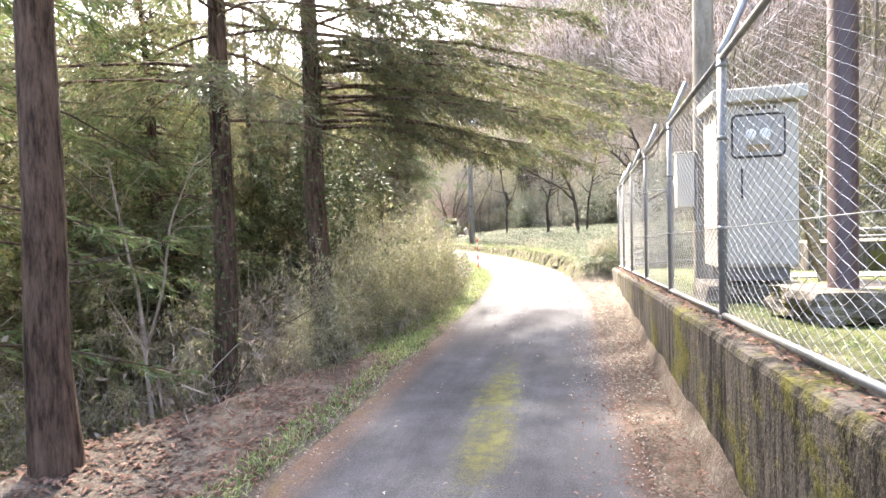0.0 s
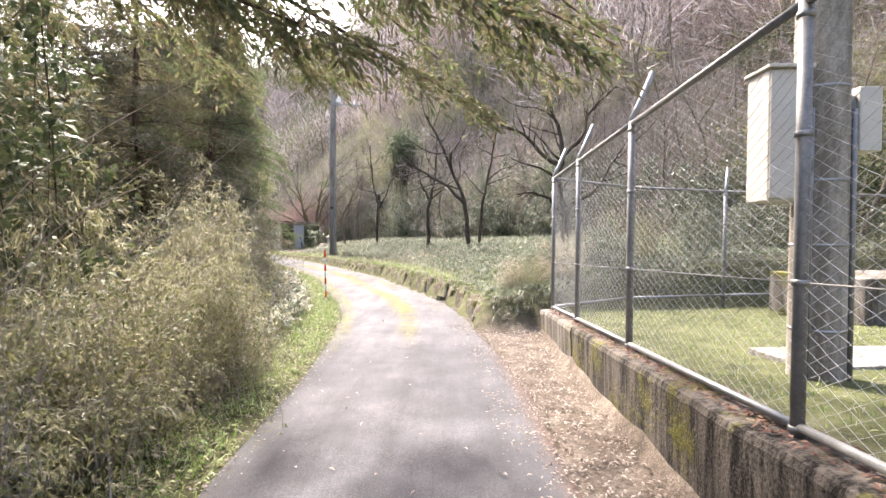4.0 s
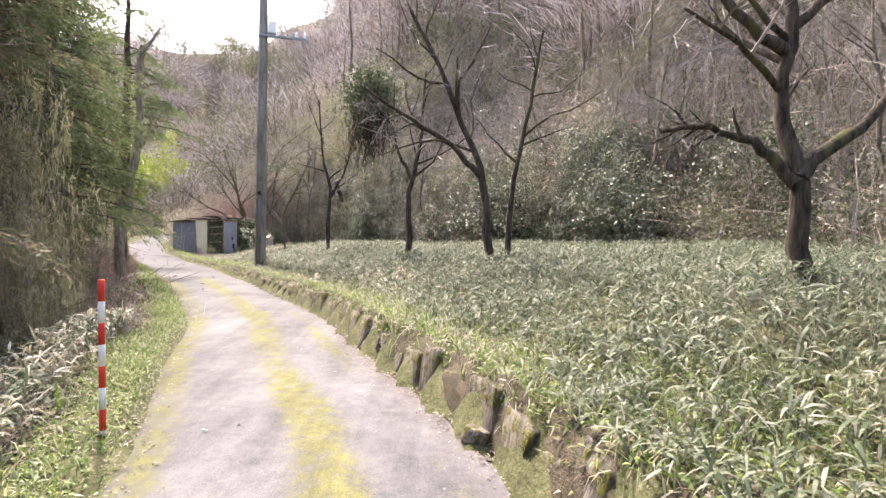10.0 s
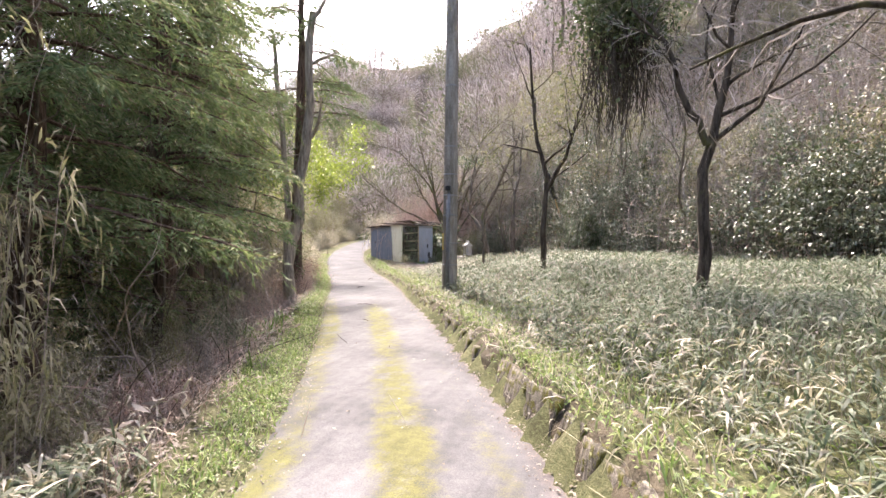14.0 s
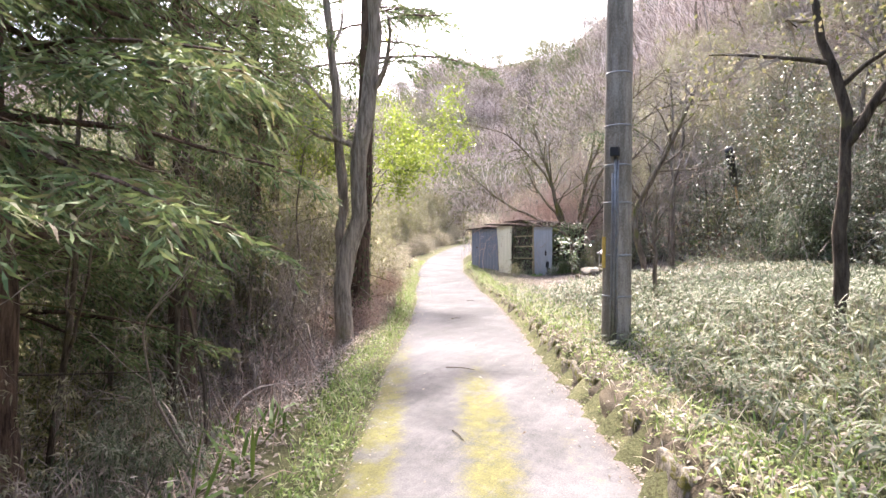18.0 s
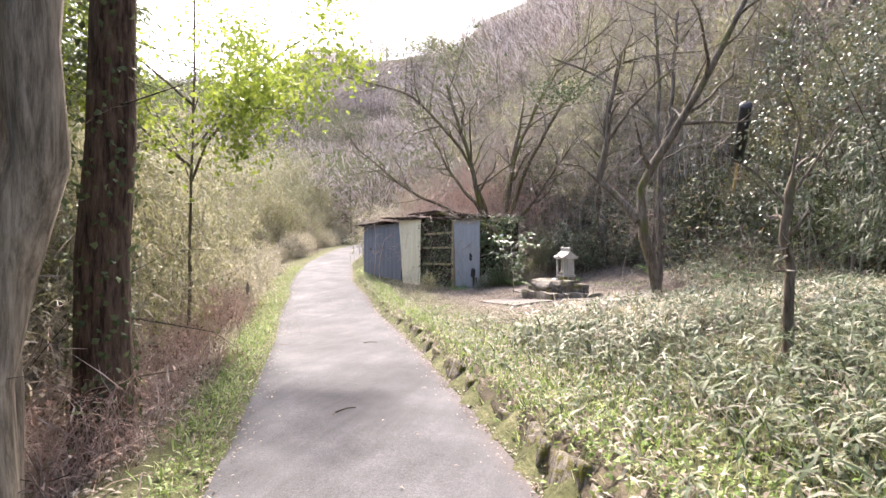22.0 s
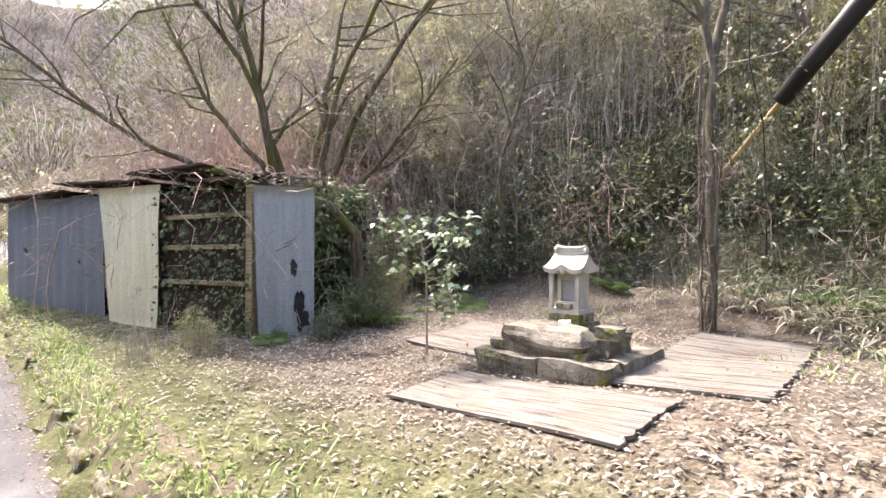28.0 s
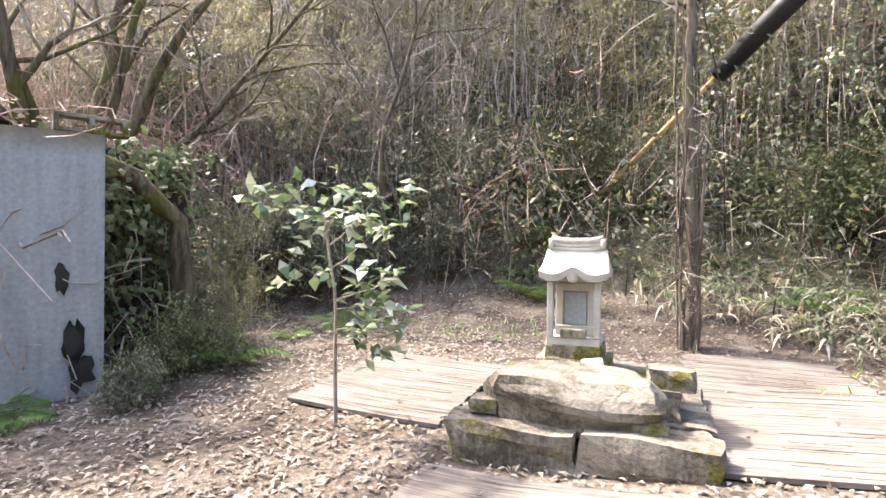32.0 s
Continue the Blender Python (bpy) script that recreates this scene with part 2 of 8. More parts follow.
def asphalt():
    m = material("asphalt", (0.2, 0.2, 0.2), 0.9, 0, 0.25)
    n = Nodes(m)
    at = n.place()
    fine, mid, wide = n.noise(at, 85, 4, 0.8), n.noise(at, 9, 5, 0.7), n.noise(at, 0.9, 5, 0.65)
    c = n.ramp(n.mix(0.55, wide, fine), [(0.38, (0.034, 0.034, 0.037)), (0.52, (0.078, 0.077, 0.082)), (0.66, (0.16, 0.158, 0.164))])
    cover = n.attr("cover")
    sep = n.t.nodes.new("ShaderNodeSeparateColor")
    n.link(cover.outputs["Color"], sep.inputs[0])
    # cover: red is moss, green fallen needles and dust, blue pale worn concrete
    pale = n.mul(sep.outputs[2], n.ramp(mid, [(0.3, 0.35), (0.6, 1.0)]))
    c = n.mix(pale, c, n.ramp(n.mix(0.5, wide, fine), [(0.36, (0.068, 0.066, 0.068)), (0.64, (0.19, 0.184, 0.187))]))
    lit = n.mul(n.mul(sep.outputs[1], 1.5), n.ramp(n.mix(0.6, mid, fine), [(0.38, 0.0), (0.58, 1.0)]))
    c = n.mix(lit, c, n.ramp(fine, [(0.36, (0.055, 0.033, 0.022)), (0.64, (0.22, 0.135, 0.09))]))
    mo = n.ramp(n.mul(n.mul(sep.outputs[0], 1.0), n.mix(0.45, mid, fine), "ADD"), [(0.74, 0.0), (0.98, 1.0)])
    c = n.mix(n.mul(mo, n.ramp(n.noise(at, 3.2, 5, 0.75), [(0.36, 0.15), (0.52, 0.95)])), c, n.ramp(n.mix(0.35, fine, mid), [(0.36, (0.06, 0.06, 0.02)), (0.64, (0.185, 0.178, 0.058))]))
    # worn tracks along the lane
    c = n.mix(1.0, c, n.ramp(n.noise(n.place((2.2, 0.22, 1)), 1.6, 6, 0.7), [(0.35, 0.68), (0.65, 1.0)]), "MULTIPLY")
    n.colour(c)
    n.bump(n.mix(0.5, fine, mid), 0.5, 0.008)
    return m


def soil():
    m = material("soil", (0.1, 0.08, 0.05), 0.95, 0, 0.1)
    n = Nodes(m)
    at = n.place()
    fine, mid = n.noise(at, 45, 4, 0.75), n.noise(at, 3.5, 5, 0.65)
    f = n.mix(0.5, fine, mid)
    litter = n.ramp(f, [(0.36, (0.045, 0.036, 0.029)), (0.5, (0.105, 0.085, 0.068)), (0.64, (0.215, 0.183, 0.152))])
    grass = n.ramp(f, [(0.36, (0.03, 0.032, 0.016)), (0.52, (0.08, 0.09, 0.036)), (0.66, (0.17, 0.165, 0.09))])
    dark = n.ramp(f, [(0.4, (0.03, 0.023, 0.018)), (0.52, (0.085, 0.067, 0.053)), (0.66, (0.18, 0.15, 0.122))])
    sep = n.t.nodes.new("ShaderNodeSeparateColor")
    n.link(n.attr("cover").outputs["Color"], sep.inputs[0])
    c = n.mix(sep.outputs[0], dark, grass)
    c = n.mix(sep.outputs[1], c, litter)
    far = n.ramp(n.noise(at, 0.35, 8, 0.8), [(0.36, (0.05, 0.04, 0.036)), (0.52, (0.13, 0.105, 0.098)), (0.68, (0.25, 0.215, 0.205))])
    c = n.mix(sep.outputs[2], c, far)
    n.colour(c)
    n.bump(f, 0.8, 0.04)
    return m


def stained_concrete(name, dark, light, moss, seed=0.0):
    m = material(name, light, 0.92, 0, 0.2)
    n = Nodes(m)
    at = n.place()
    streak = n.noise(n.place((1.6, 2.6, 0.3)), 2.4, 6, 0.75)
    wide, fine = n.noise(at, 1.1 + seed, 5, 0.6), n.noise(at, 55, 3)
    c = n.ramp(n.mix(0.25, streak, fine), [(0.43, dark), (0.58, light)])
    if moss:
        mo = n.ramp(n.mul(n.mul(wide, 0.7), n.mul(n.noise(at, 9, 5, 0.7), 0.35), "ADD"), [(0.60 - 0.12 * moss, 0.0), (0.68 - 0.12 * moss, 1.0)])
        c = n.mix(mo, c, n.ramp(fine, [(0.3, (0.045, 0.044, 0.01)), (0.7, (0.15, 0.14, 0.03))]))
        n.bump(n.mix(0.5, mo, fine), 0.7, 0.02)
    else:
        n.bump(n.mix(0.4, streak, fine), 0.4, 0.006)
    n.colour(c)
    return m


def weathered_wood(name, dark, light):
    m = material(name, light, 0.9, 0, 0.2)
    n = Nodes(m)
    at = n.place((1.2, 26, 26))
    g = n.noise(at, 2.0, 6, 0.7)
    w = n.noise(n.place(), 2.5, 4)
    c = n.ramp(g, [(0.35, dark), (0.62, light)])
    c = n.mix(n.ramp(w, [(0.45, 0.0), (0.75, 0.5)]), c, (0.22, 0.17, 0.12))
    n.colour(c)
    n.bump(g, 0.8, 0.012)
    return m


def sheet_metal(name, tone, rust, ribs=0.0):
    m = material(name, tone, 0.6, 0.15, 0.35)
    n = Nodes(m)
    at = n.place()
    streak = n.noise(n.place((9, 9, 0.8)), 1.4, 5, 0.7)
    wide, fine = n.noise(at, 1.8, 6, 0.7), n.noise(at, 40, 4)
    hi, lo = [min(1, t * 1.35) for t in tone], [t * 0.7 for t in tone]
    c = n.ramp(n.mix(0.5, streak, fine), [(0.3, tuple(lo)), (0.7, tuple(hi))])
    c = n.mix(n.ramp(wide, [(0.62, 0.0), (0.72, rust)]), c, (0.09, 0.05, 0.03))
    n.colour(c)
    n.bump(fine, 0.2, 0.004)
    return m


M_ASPHALT, M_SOIL = asphalt(), soil()
M_WALL = stained_concrete("mossy_concrete", (0.010, 0.008, 0.006), (0.115, 0.1, 0.084), 0.62)
M_WALL2 = stained_concrete("stained_concrete", (0.05, 0.042, 0.034), (0.20, 0.18, 0.155), 0.3)
M_SLAB = stained_concrete("pale_concrete", (0.12, 0.113, 0.102), (0.29, 0.275, 0.25), 0.35, 0.4)
M_STONE = stained_concrete("rough_stone", (0.07, 0.06, 0.047), (0.20, 0.18, 0.15), 0.3, 1.7)
M_KERB = stained_concrete("earthy_field_stone", (0.05, 0.042, 0.034), (0.25, 0.222, 0.185), 0.62, 2.3)
M_BANK = mottled("mossy_bank_earth", (0.035, 0.028, 0.018), (0.13, 0.105, 0.07), 7, 60, 0.95, 0, 0.8, dist=0.03)
M_GRANITE = mottled("granite", (0.25, 0.237, 0.208), (0.46, 0.44, 0.395), 5, 140, 0.85, bump=0.25)
M_GRANITE_OLD = stained_concrete("mossy_granite", (0.10, 0.086, 0.06), (0.26, 0.235, 0.19), 0.6, 3.1)
M_STEEL = mottled("galvanised_steel", (0.16, 0.163, 0.163), (0.29, 0.293, 0.293), 12, 90, 0.5, 0.7, 0.1)
M_STEEL_DARK = mottled("weathered_steel", (0.13, 0.13, 0.13), (0.26, 0.26, 0.255), 10, 70, 0.6, 0.5, 0.15)
M_WIRE = mottled("fence_wire", (0.2, 0.2, 0.2), (0.38, 0.38, 0.37), 20, 90, 0.5, 0.5, 0.05)
M_CABINET = mottled("cream_grey_paint", (0.39, 0.367, 0.318), (0.49, 0.466, 0.41), 3, 50, 0.5, 0, 0.06)
M_BLACK = material("black_rubber", (0.018, 0.018, 0.02), 0.5)
M_GLASS_DARK = mottled("meter_window", (0.26, 0.26, 0.25), (0.36, 0.355, 0.34), 8, 40, 0.25, 0, 0.0, spec=0.5)
M_WHITE = mottled("white_enamel", (0.66, 0.66, 0.64), (0.8, 0.8, 0.78), 6, 60, 0.35, 0, 0.05)
M_BROWN = mottled("brown_paint", (0.035, 0.018, 0.018), (0.07, 0.038, 0.037), 4, 60, 0.5, 0, 0.1, spec=0.5)
M_POLE = stained_concrete("spun_concrete", (0.14, 0.124, 0.10), (0.30, 0.276, 0.238), 0.0)
M_TAN = mottled("faded_ochre_plastic", (0.30, 0.20, 0.08), (0.42, 0.30, 0.14), 6, 60, 0.6, 0, 0.1)
M_RED = mottled("red_paint", (0.50, 0.03, 0.02), (0.62, 0.06, 0.03), 8, 60, 0.5, 0, 0.05)
M_YELLOW = mottled("yellow_plastic", (0.32, 0.22, 0.04), (0.44, 0.32, 0.07), 6, 60, 0.5, 0, 0.1)
M_BLUE = sheet_metal("slate_blue_sheet", (0.12, 0.135, 0.16), 0.35)
M_CREAM = sheet_metal("peeling_cream_board", (0.50, 0.46, 0.33), 0.95)
M_GREY = sheet_metal("grey_zinc_sheet", (0.25, 0.265, 0.285), 0.35)
M_RUST = mottled("rusty_iron", (0.018, 0.013, 0.011), (0.075, 0.045, 0.035), 6, 50, 0.9, 0.1, 0.4)
M_BARK_MID = bark("grey_brown_bark", (0.06, 0.05, 0.038), (0.21, 0.175, 0.14), 0.3)
M_WOOD = weathered_wood("old_timber", (0.13, 0.10, 0.06), (0.42, 0.33, 0.2))
M_BARK_CEDAR = bark("cedar_bark", (0.03, 0.02, 0.015), (0.17, 0.12, 0.092))
M_BARK_DARK = bark("dark_bark", (0.022, 0.017, 0.013), (0.105, 0.085, 0.065), 0.2)
M_BARK_PALE = bark("pale_bark", (0.13, 0.11, 0.085), (0.42, 0.365, 0.295), 0.2, 0.6)
M_BARK_MOSS = bark("mossy_bark", (0.05, 0.04, 0.028), (0.2, 0.165, 0.115), 0.5)
M_TWIG = mottled("grey_twig", (0.13, 0.105, 0.088), (0.42, 0.37, 0.325), 3, 20, 0.9, 0, 0.0)
M_TWIG_RED = mottled("red_brown_twig", (0.24, 0.165, 0.135), (0.5, 0.385, 0.325), 3, 20, 0.9, 0, 0.0)
M_LEAF_DARK = leafy("dark_evergreen_leaf", [(0.045, 0.066, 0.03), (0.085, 0.11, 0.048), (0.14, 0.165, 0.08)], 0.58, 0.2, 0.25)
M_LEAF = leafy("olive_leaf", [(0.08, 0.092, 0.032), (0.15, 0.158, 0.062), (0.235, 0.23, 0.105), (0.30, 0.26, 0.165)], 0.6, 0.3, 0.2)
M_LEAF_LIME = leafy("fresh_leaf", [(0.11, 0.17, 0.02), (0.20, 0.28, 0.035), (0.30, 0.36, 0.06)], 0.4, 0.5, 0.4)
M_CEDAR = leafy("cedar_needles", [(0.05, 0.095, 0.043), (0.085, 0.14, 0.06), (0.14, 0.2, 0.088), (0.2, 0.25, 0.12), (0.13, 0.10, 0.072)], 0.65, 0.32, 0.2)
M_CEDAR_DRY = leafy("brown_cedar_needles", [(0.15, 0.108, 0.086), (0.085, 0.115, 0.057), (0.23, 0.17, 0.135), (0.12, 0.14, 0.07), (0.29, 0.225, 0.18)], 0.7, 0.35, 0.15)
M_BAMBOO = leafy("yellow_green_bamboo_leaf", [(0.13, 0.14, 0.072), (0.21, 0.21, 0.125), (0.30, 0.285, 0.195), (0.42, 0.385, 0.295)], 0.55, 0.4, 0.25)
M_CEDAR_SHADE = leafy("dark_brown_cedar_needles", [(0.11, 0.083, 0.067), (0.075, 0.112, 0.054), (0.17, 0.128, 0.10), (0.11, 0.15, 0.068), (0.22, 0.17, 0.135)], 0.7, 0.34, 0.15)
# the last, palest tone is a glint painted into the leaf colour
M_GLOSS = leafy("evergreen_leaf_pale_glints", [(0.05, 0.068, 0.035), (0.085, 0.105, 0.055), (0.12, 0.135, 0.08), (0.22, 0.23, 0.18)], 0.42, 0.2, 0.5)
M_SASA = leafy("bamboo_grass", [(0.045, 0.066, 0.032), (0.085, 0.11, 0.057), (0.125, 0.15, 0.088), (0.18, 0.195, 0.135), (0.29, 0.285, 0.225)], 0.55, 0.3, 0.25)
M_SASA_DRY = leafy("dry_bamboo_grass", [(0.16, 0.15, 0.075), (0.30, 0.265, 0.185), (0.44, 0.395, 0.31), (0.56, 0.515, 0.435)], 0.5, 0.32, 0.35)
M_GRASS = leafy("verge_grass", [(0.085, 0.155, 0.04), (0.165, 0.255, 0.07), (0.27, 0.335, 0.14), (0.42, 0.41, 0.28)], 0.5, 0.38, 0.3)
M_LITTER = leafy("fallen_leaf", [(0.13, 0.104, 0.082), (0.20, 0.168, 0.14), (0.27, 0.235, 0.20), (0.35, 0.312, 0.272)], 0.85, 0.12, 0.1)
M_LITTER_RED = leafy("red_brown_fallen_leaf", [(0.07, 0.037, 0.03), (0.14, 0.078, 0.058), (0.22, 0.145, 0.11)], 0.85, 0.1, 0.15)
M_WEED = leafy("verge_weed_leaf", [(0.10, 0.165, 0.04), (0.18, 0.265, 0.07), (0.27, 0.34, 0.125), (0.2, 0.17, 0.105)], 0.55, 0.38, 0.25)
M_FERN = leafy("fern_green", [(0.05, 0.10, 0.02), (0.10, 0.17, 0.035)], 0.5, 0.35, 0.3)
# the two palest camellia tones paint white sky reflections into the leaf colour
M_CAMELLIA = leafy("camellia_leaf_pale_glints", [(0.06, 0.10, 0.04), (0.14, 0.20, 0.09), (0.26, 0.31, 0.2), (0.42, 0.45, 0.38)], 0.15, 0.2, 0.9)
# far twigs: distance haze is mixed into the colour as paler mauve tones
M_TWIG_FAR = leafy("haze_paled_mauve_twig", [(0.07, 0.055, 0.047), (0.25, 0.205, 0.185), (0.47, 0.405, 0.38), (0.68, 0.61, 0.585)], 0.9, 0.1, 0.05)
M_LEAF_FAR = leafy("matte_far_leaf", [(0.08, 0.095, 0.05), (0.15, 0.16, 0.085), (0.24, 0.235, 0.145)], 0.9, 0.25, 0.05)

# ---- plan: the road's middle, its height, and the land about it ----
ROAD_Y = A([-40, -12, 0, 3, 5.5, 10, 12, 14, 16, 18, 20.5, 22.6, 26.5, 28.5, 30.5, 33, 36.5, 38.2, 41, 44, 49, 55, 62, 90, 140])
ROAD_X = A([-1.5, -0.9, -0.75, -0.75, -0.84, -0.92, -1.0, -1.2, -1.45, -1.95, -2.95, -3.6, -5.6, -6.7, -7.85, -9.2, -11.25, -12.4, -14.0, -15.9, -18.5, -20.6, -22.7, -31, -50])
ROAD_H = (A([-40, 0, 7, 11, 15, 21, 28.5, 33, 38, 42, 48, 55, 65, 90, 140]), A([0, 0, 0, 0.05, 0.11, 0.22, 0.29, 0.31, 0.29, 0.36, 0.7, 1.2, 1.6, 3.0, 5.5]))
YS = np.arange(-40, 140, 0.1)
soft_kernel = np.hanning(31) / np.hanning(31).sum()
XS = np.convolve(np.pad(np.interp(YS, ROAD_Y, ROAD_X), 15, mode="edge"), soft_kernel, "valid")
ZS = np.convolve(np.pad(np.interp(YS, *ROAD_H), 15, mode="edge"), soft_kernel, "valid")
TH = np.arctan(-np.gradient(XS, YS))     # heading, to the left of +y


def road_z(y):
    return np.interp(y, YS, ZS)


def half(y):
    return np.interp(y, [0, 8, 14, 20, 24, 60], [1.23, 1.22, 1.14, 1.08, 0.97, 1.0])


def across(x, y):
    """How far right of the road's middle a place lies."""
    return (x - np.interp(y, YS, XS)) * np.cos(np.interp(y, YS, TH))


def on_road(y, u):
    th = np.interp(y, YS, TH)
    return np.interp(y, YS, XS) + u * np.cos(th), y + u * np.sin(th)


def wall_top(y):
    return 0.88 - 0.041 * (np.clip(y, -9, 16) - 4)


def rail_top(y):
    return 2.68 - 0.024 * (y - 4)


def wob(x, y, s, k=0.0):
    return (np.sin(x * s + 1.3 * np.sin(y * s * 0.7 + k) + k) + np.sin(y * s * 1.1 + 1.7 * np.sin(x * s * 0.6 - k) + 2 * k) + np.sin((x + y) * s * 0.53 + k)) / 3


def kerb_h(y):
    return np.interp(y, [14, 17, 22, 27, 31, 36, 40, 46, 60], [0.38, 0.45, 0.40, 0.30, 0.27, 0.20, 0.16, 0.12, 0.1])


def hill_foot(y):
    return np.interp(y, [0, 14, 20, 30, 38, 42, 46, 55], [9.5, 10, 9.5, 8.3, 7.6, 7.2, 5.6, 4])


FENCE_LINE = [14.35, 15.2, 15.75, 16.2, 16.6, 17.5]     # where the yard ends


def ground(x, y):
    x, y = np.asarray(x, float), np.asarray(y, float)
    u, z0, h = across(x, y), road_z(y), half(y)
    # right of the road: bank and field, with the fenced yard before it
    swell = np.interp(y, [15, 18, 36.3, 39], [0.15, 0.34, 0.34, 0.06])
    field = z0 + kerb_h(y) * smooth(h + 0.04, h + 0.2, u) + swell * smooth(1.4, 3.8, u) + 0.05 * np.clip(u - 1.4, 0, None) + 0.28 * smooth(5.7, 6.9, u) * smooth(36, 38.5, y) + 0.05 * wob(x, y, 1.3) * smooth(1.4, 2.5, u)
    yard = z0 + (wall_top(y) - 0.07 - z0) * smooth(0.86, 1.0, x) + 0.02 * wob(x, y, 1.7) * smooth(1.2, 2, x)
    line = np.interp(x, [0.95, 2.35, 4.2, 6.1, 8.0, 12], FENCE_LINE)
    k = smooth(line + 0.1, line + 0.5, y)
    right = yard * (1 - k) + field * k
    foot = hill_foot(y)
    steep = np.clip(u - foot, 0, 62)
    right = right + 0.82 * steep + 0.35 * np.clip(u - foot - 62, 0, 80) + 0.5 * wob(x, y, 0.45, 2) * smooth(0, 5, steep) + 3.0 * wob(x, y, 0.06, 1) * smooth(8, 40, steep)
    # left of the road: verge, then the slope down to the stream
    edge = h + np.interp(y, [0, 3, 6, 9, 20, 32, 40], [2.1, 1.5, 0.6, 0.65, 0.75, 0.6, 0.9])
    fall = np.interp(y, [-5, 4, 12, 30, 38, 48], [0.5, 0.7, 0.65, 0.6, 0.3, 0.1])
    v = np.clip(-u - edge, 0, None)
    left = z0 - fall * np.minimum(v, 4.5) - 0.05 * np.clip(v - 4.5, 0, 8) + 0.30 * np.clip(v - 16, 0, 60) + 0.15 * np.clip(v - 76, 0, 80) + 0.05 * wob(x, y, 1.2, 3) * smooth(0, 1, v) + 1.5 * wob(x, y, 0.09, 4) * smooth(10, 40, v)
    left = left + 0.10 * smooth(h + 0.3, h + 1.3, -u) * smooth(9, 5, y)
    z = np.where(u > 0, right, left)
    # the ridge round the head of the valley
    ex, ey = x + 8, y - 30
    r = np.hypot(ex, ey)
    bearing = np.degrees(np.arctan2(-ex, ey))
    up = np.interp(bearing, [-180, -100, -60, 0, 12, 18, 26, 34, 41, 55, 90, 140, 180], [8, 25, 30, 30, 25, 22.5, 20.5, 15.5, 14, 13, 12, 10, 8])
    ridge = 170 * np.tan(np.radians(up)) * smooth(35, 190, r) + 2.5 * wob(x, y, 0.11, 6) * smooth(60, 120, r)
    z = np.where(r > 35, z + np.log1p(np.exp(np.clip((ridge - z) / 1.5, -30, 30))) * 1.5, z)
    return np.where(np.abs(u) < h + 0.05, np.minimum(z, z0 - 0.03), z)


def gz(x, y):
    return float(ground(x, y))


def coloured(me, cover):
    at = me.color_attributes.new("cover", "FLOAT_COLOR", "POINT")
    at.data.foreach_set("color", np.concatenate([np.clip(cover, 0, 1), np.ones((len(cover), 1))], 1).astype(np.float32).ravel())
    return me


def sheet(xx, yy, zz):
    r, c = xx.shape
    i = np.arange(r - 1)[:, None] * c + np.arange(c - 1)[None]
    return np.stack([xx, yy, zz], -1).reshape(-1, 3), np.stack([i, i + 1, i + c + 1, i + c], -1).reshape(-1, 4)


def spread(lo, a, b, hi, step, grow):
    mid = list(np.arange(a, b, step))
    out, s, p = [], step, mid[-1]
    while p < hi:
        s *= grow
        p += s
        out.append(p)
    pre, s, p = [], step, a
    while p > lo:
        s *= grow
        p -= s
        pre.append(p)
    return A(pre[::-1] + mid + out)


gx, gy = np.meshgrid(spread(-700, -24, 11, 700, 0.24, 1.09), spread(-400, -7, 58, 900, 0.24, 1.09))
gu = across(gx, gy)
v, f = sheet(gx, gy, ground(gx, gy))
verge = 0.75 * smooth(-2.1, -1.6, gu + 0.2 * wob(gx, gy, 1.1, 5)) * smooth(7, 10, gy)
grass = np.maximum(verge, 0.9 * smooth(1.0, 1.4, gx) * smooth(15.5, 15, gy) * smooth(9.5, 7.5, gu))
grass = np.maximum(grass, 0.6 * smooth(0.9, 1.2, gu) * smooth(15, 17, gy) * smooth(7.5, 6, gu))
litter = np.maximum(smooth(0.8, 1.0, gu) * smooth(14.9, 14.4, gy) * smooth(1.1, 0.9, gx), smooth(-0.8, -1.3, gu) * smooth(9, 6.5, gy) * smooth(-5, -3.4, gu))
litter = np.maximum(litter, smooth(1.9, 2.8, gu) * smooth(34, 37.5, gy) * smooth(9, 6.5, gu))
litter = np.maximum(litter, 0.25 * smooth(-1.9, -2.6, gu))
far = np.maximum(smooth(18, 34, gu), smooth(-20, -35, gu))
tagged(new("ground", coloured(raw("ground", v, [(f, 0)], [M_SOIL], True), np.stack([grass, litter, far], -1).reshape(-1, 3))), "hillside ground of soil, leaf litter and thin grass", "ground", kind="structure")

ry, ru = np.meshgrid(np.concatenate([np.arange(-14, 48, 0.11), np.arange(48, 66, 0.4)]), np.linspace(-1, 1, 31), indexing="ij")
ru = ru * (half(ry) + 0.06 * wob(ry, ru * 3, 1.9) * (np.abs(ru) > 0.95))
rx, ryy = on_road(ry, ru)
rz = road_z(ry) + 0.03 * (1 - (ru / 1.1) ** 2) * 0.6 + 0.006 * wob(rx, ryy, 3.1) - 0.05 * (np.abs(ru) > half(ry) * 0.96)
moss_mid = np.exp(-((ru - 0.04 - 0.05 * wob(ry, ry * 0, 0.8)) / 0.27) ** 2) * np.interp(ry, [2.5, 4, 6, 8, 12, 14, 16, 20, 29.5, 31, 33], [0, 0.6, 0.5, 0.05, 0.08, 0.42, 0.52, 0.62, 0.6, 0.2, 0])
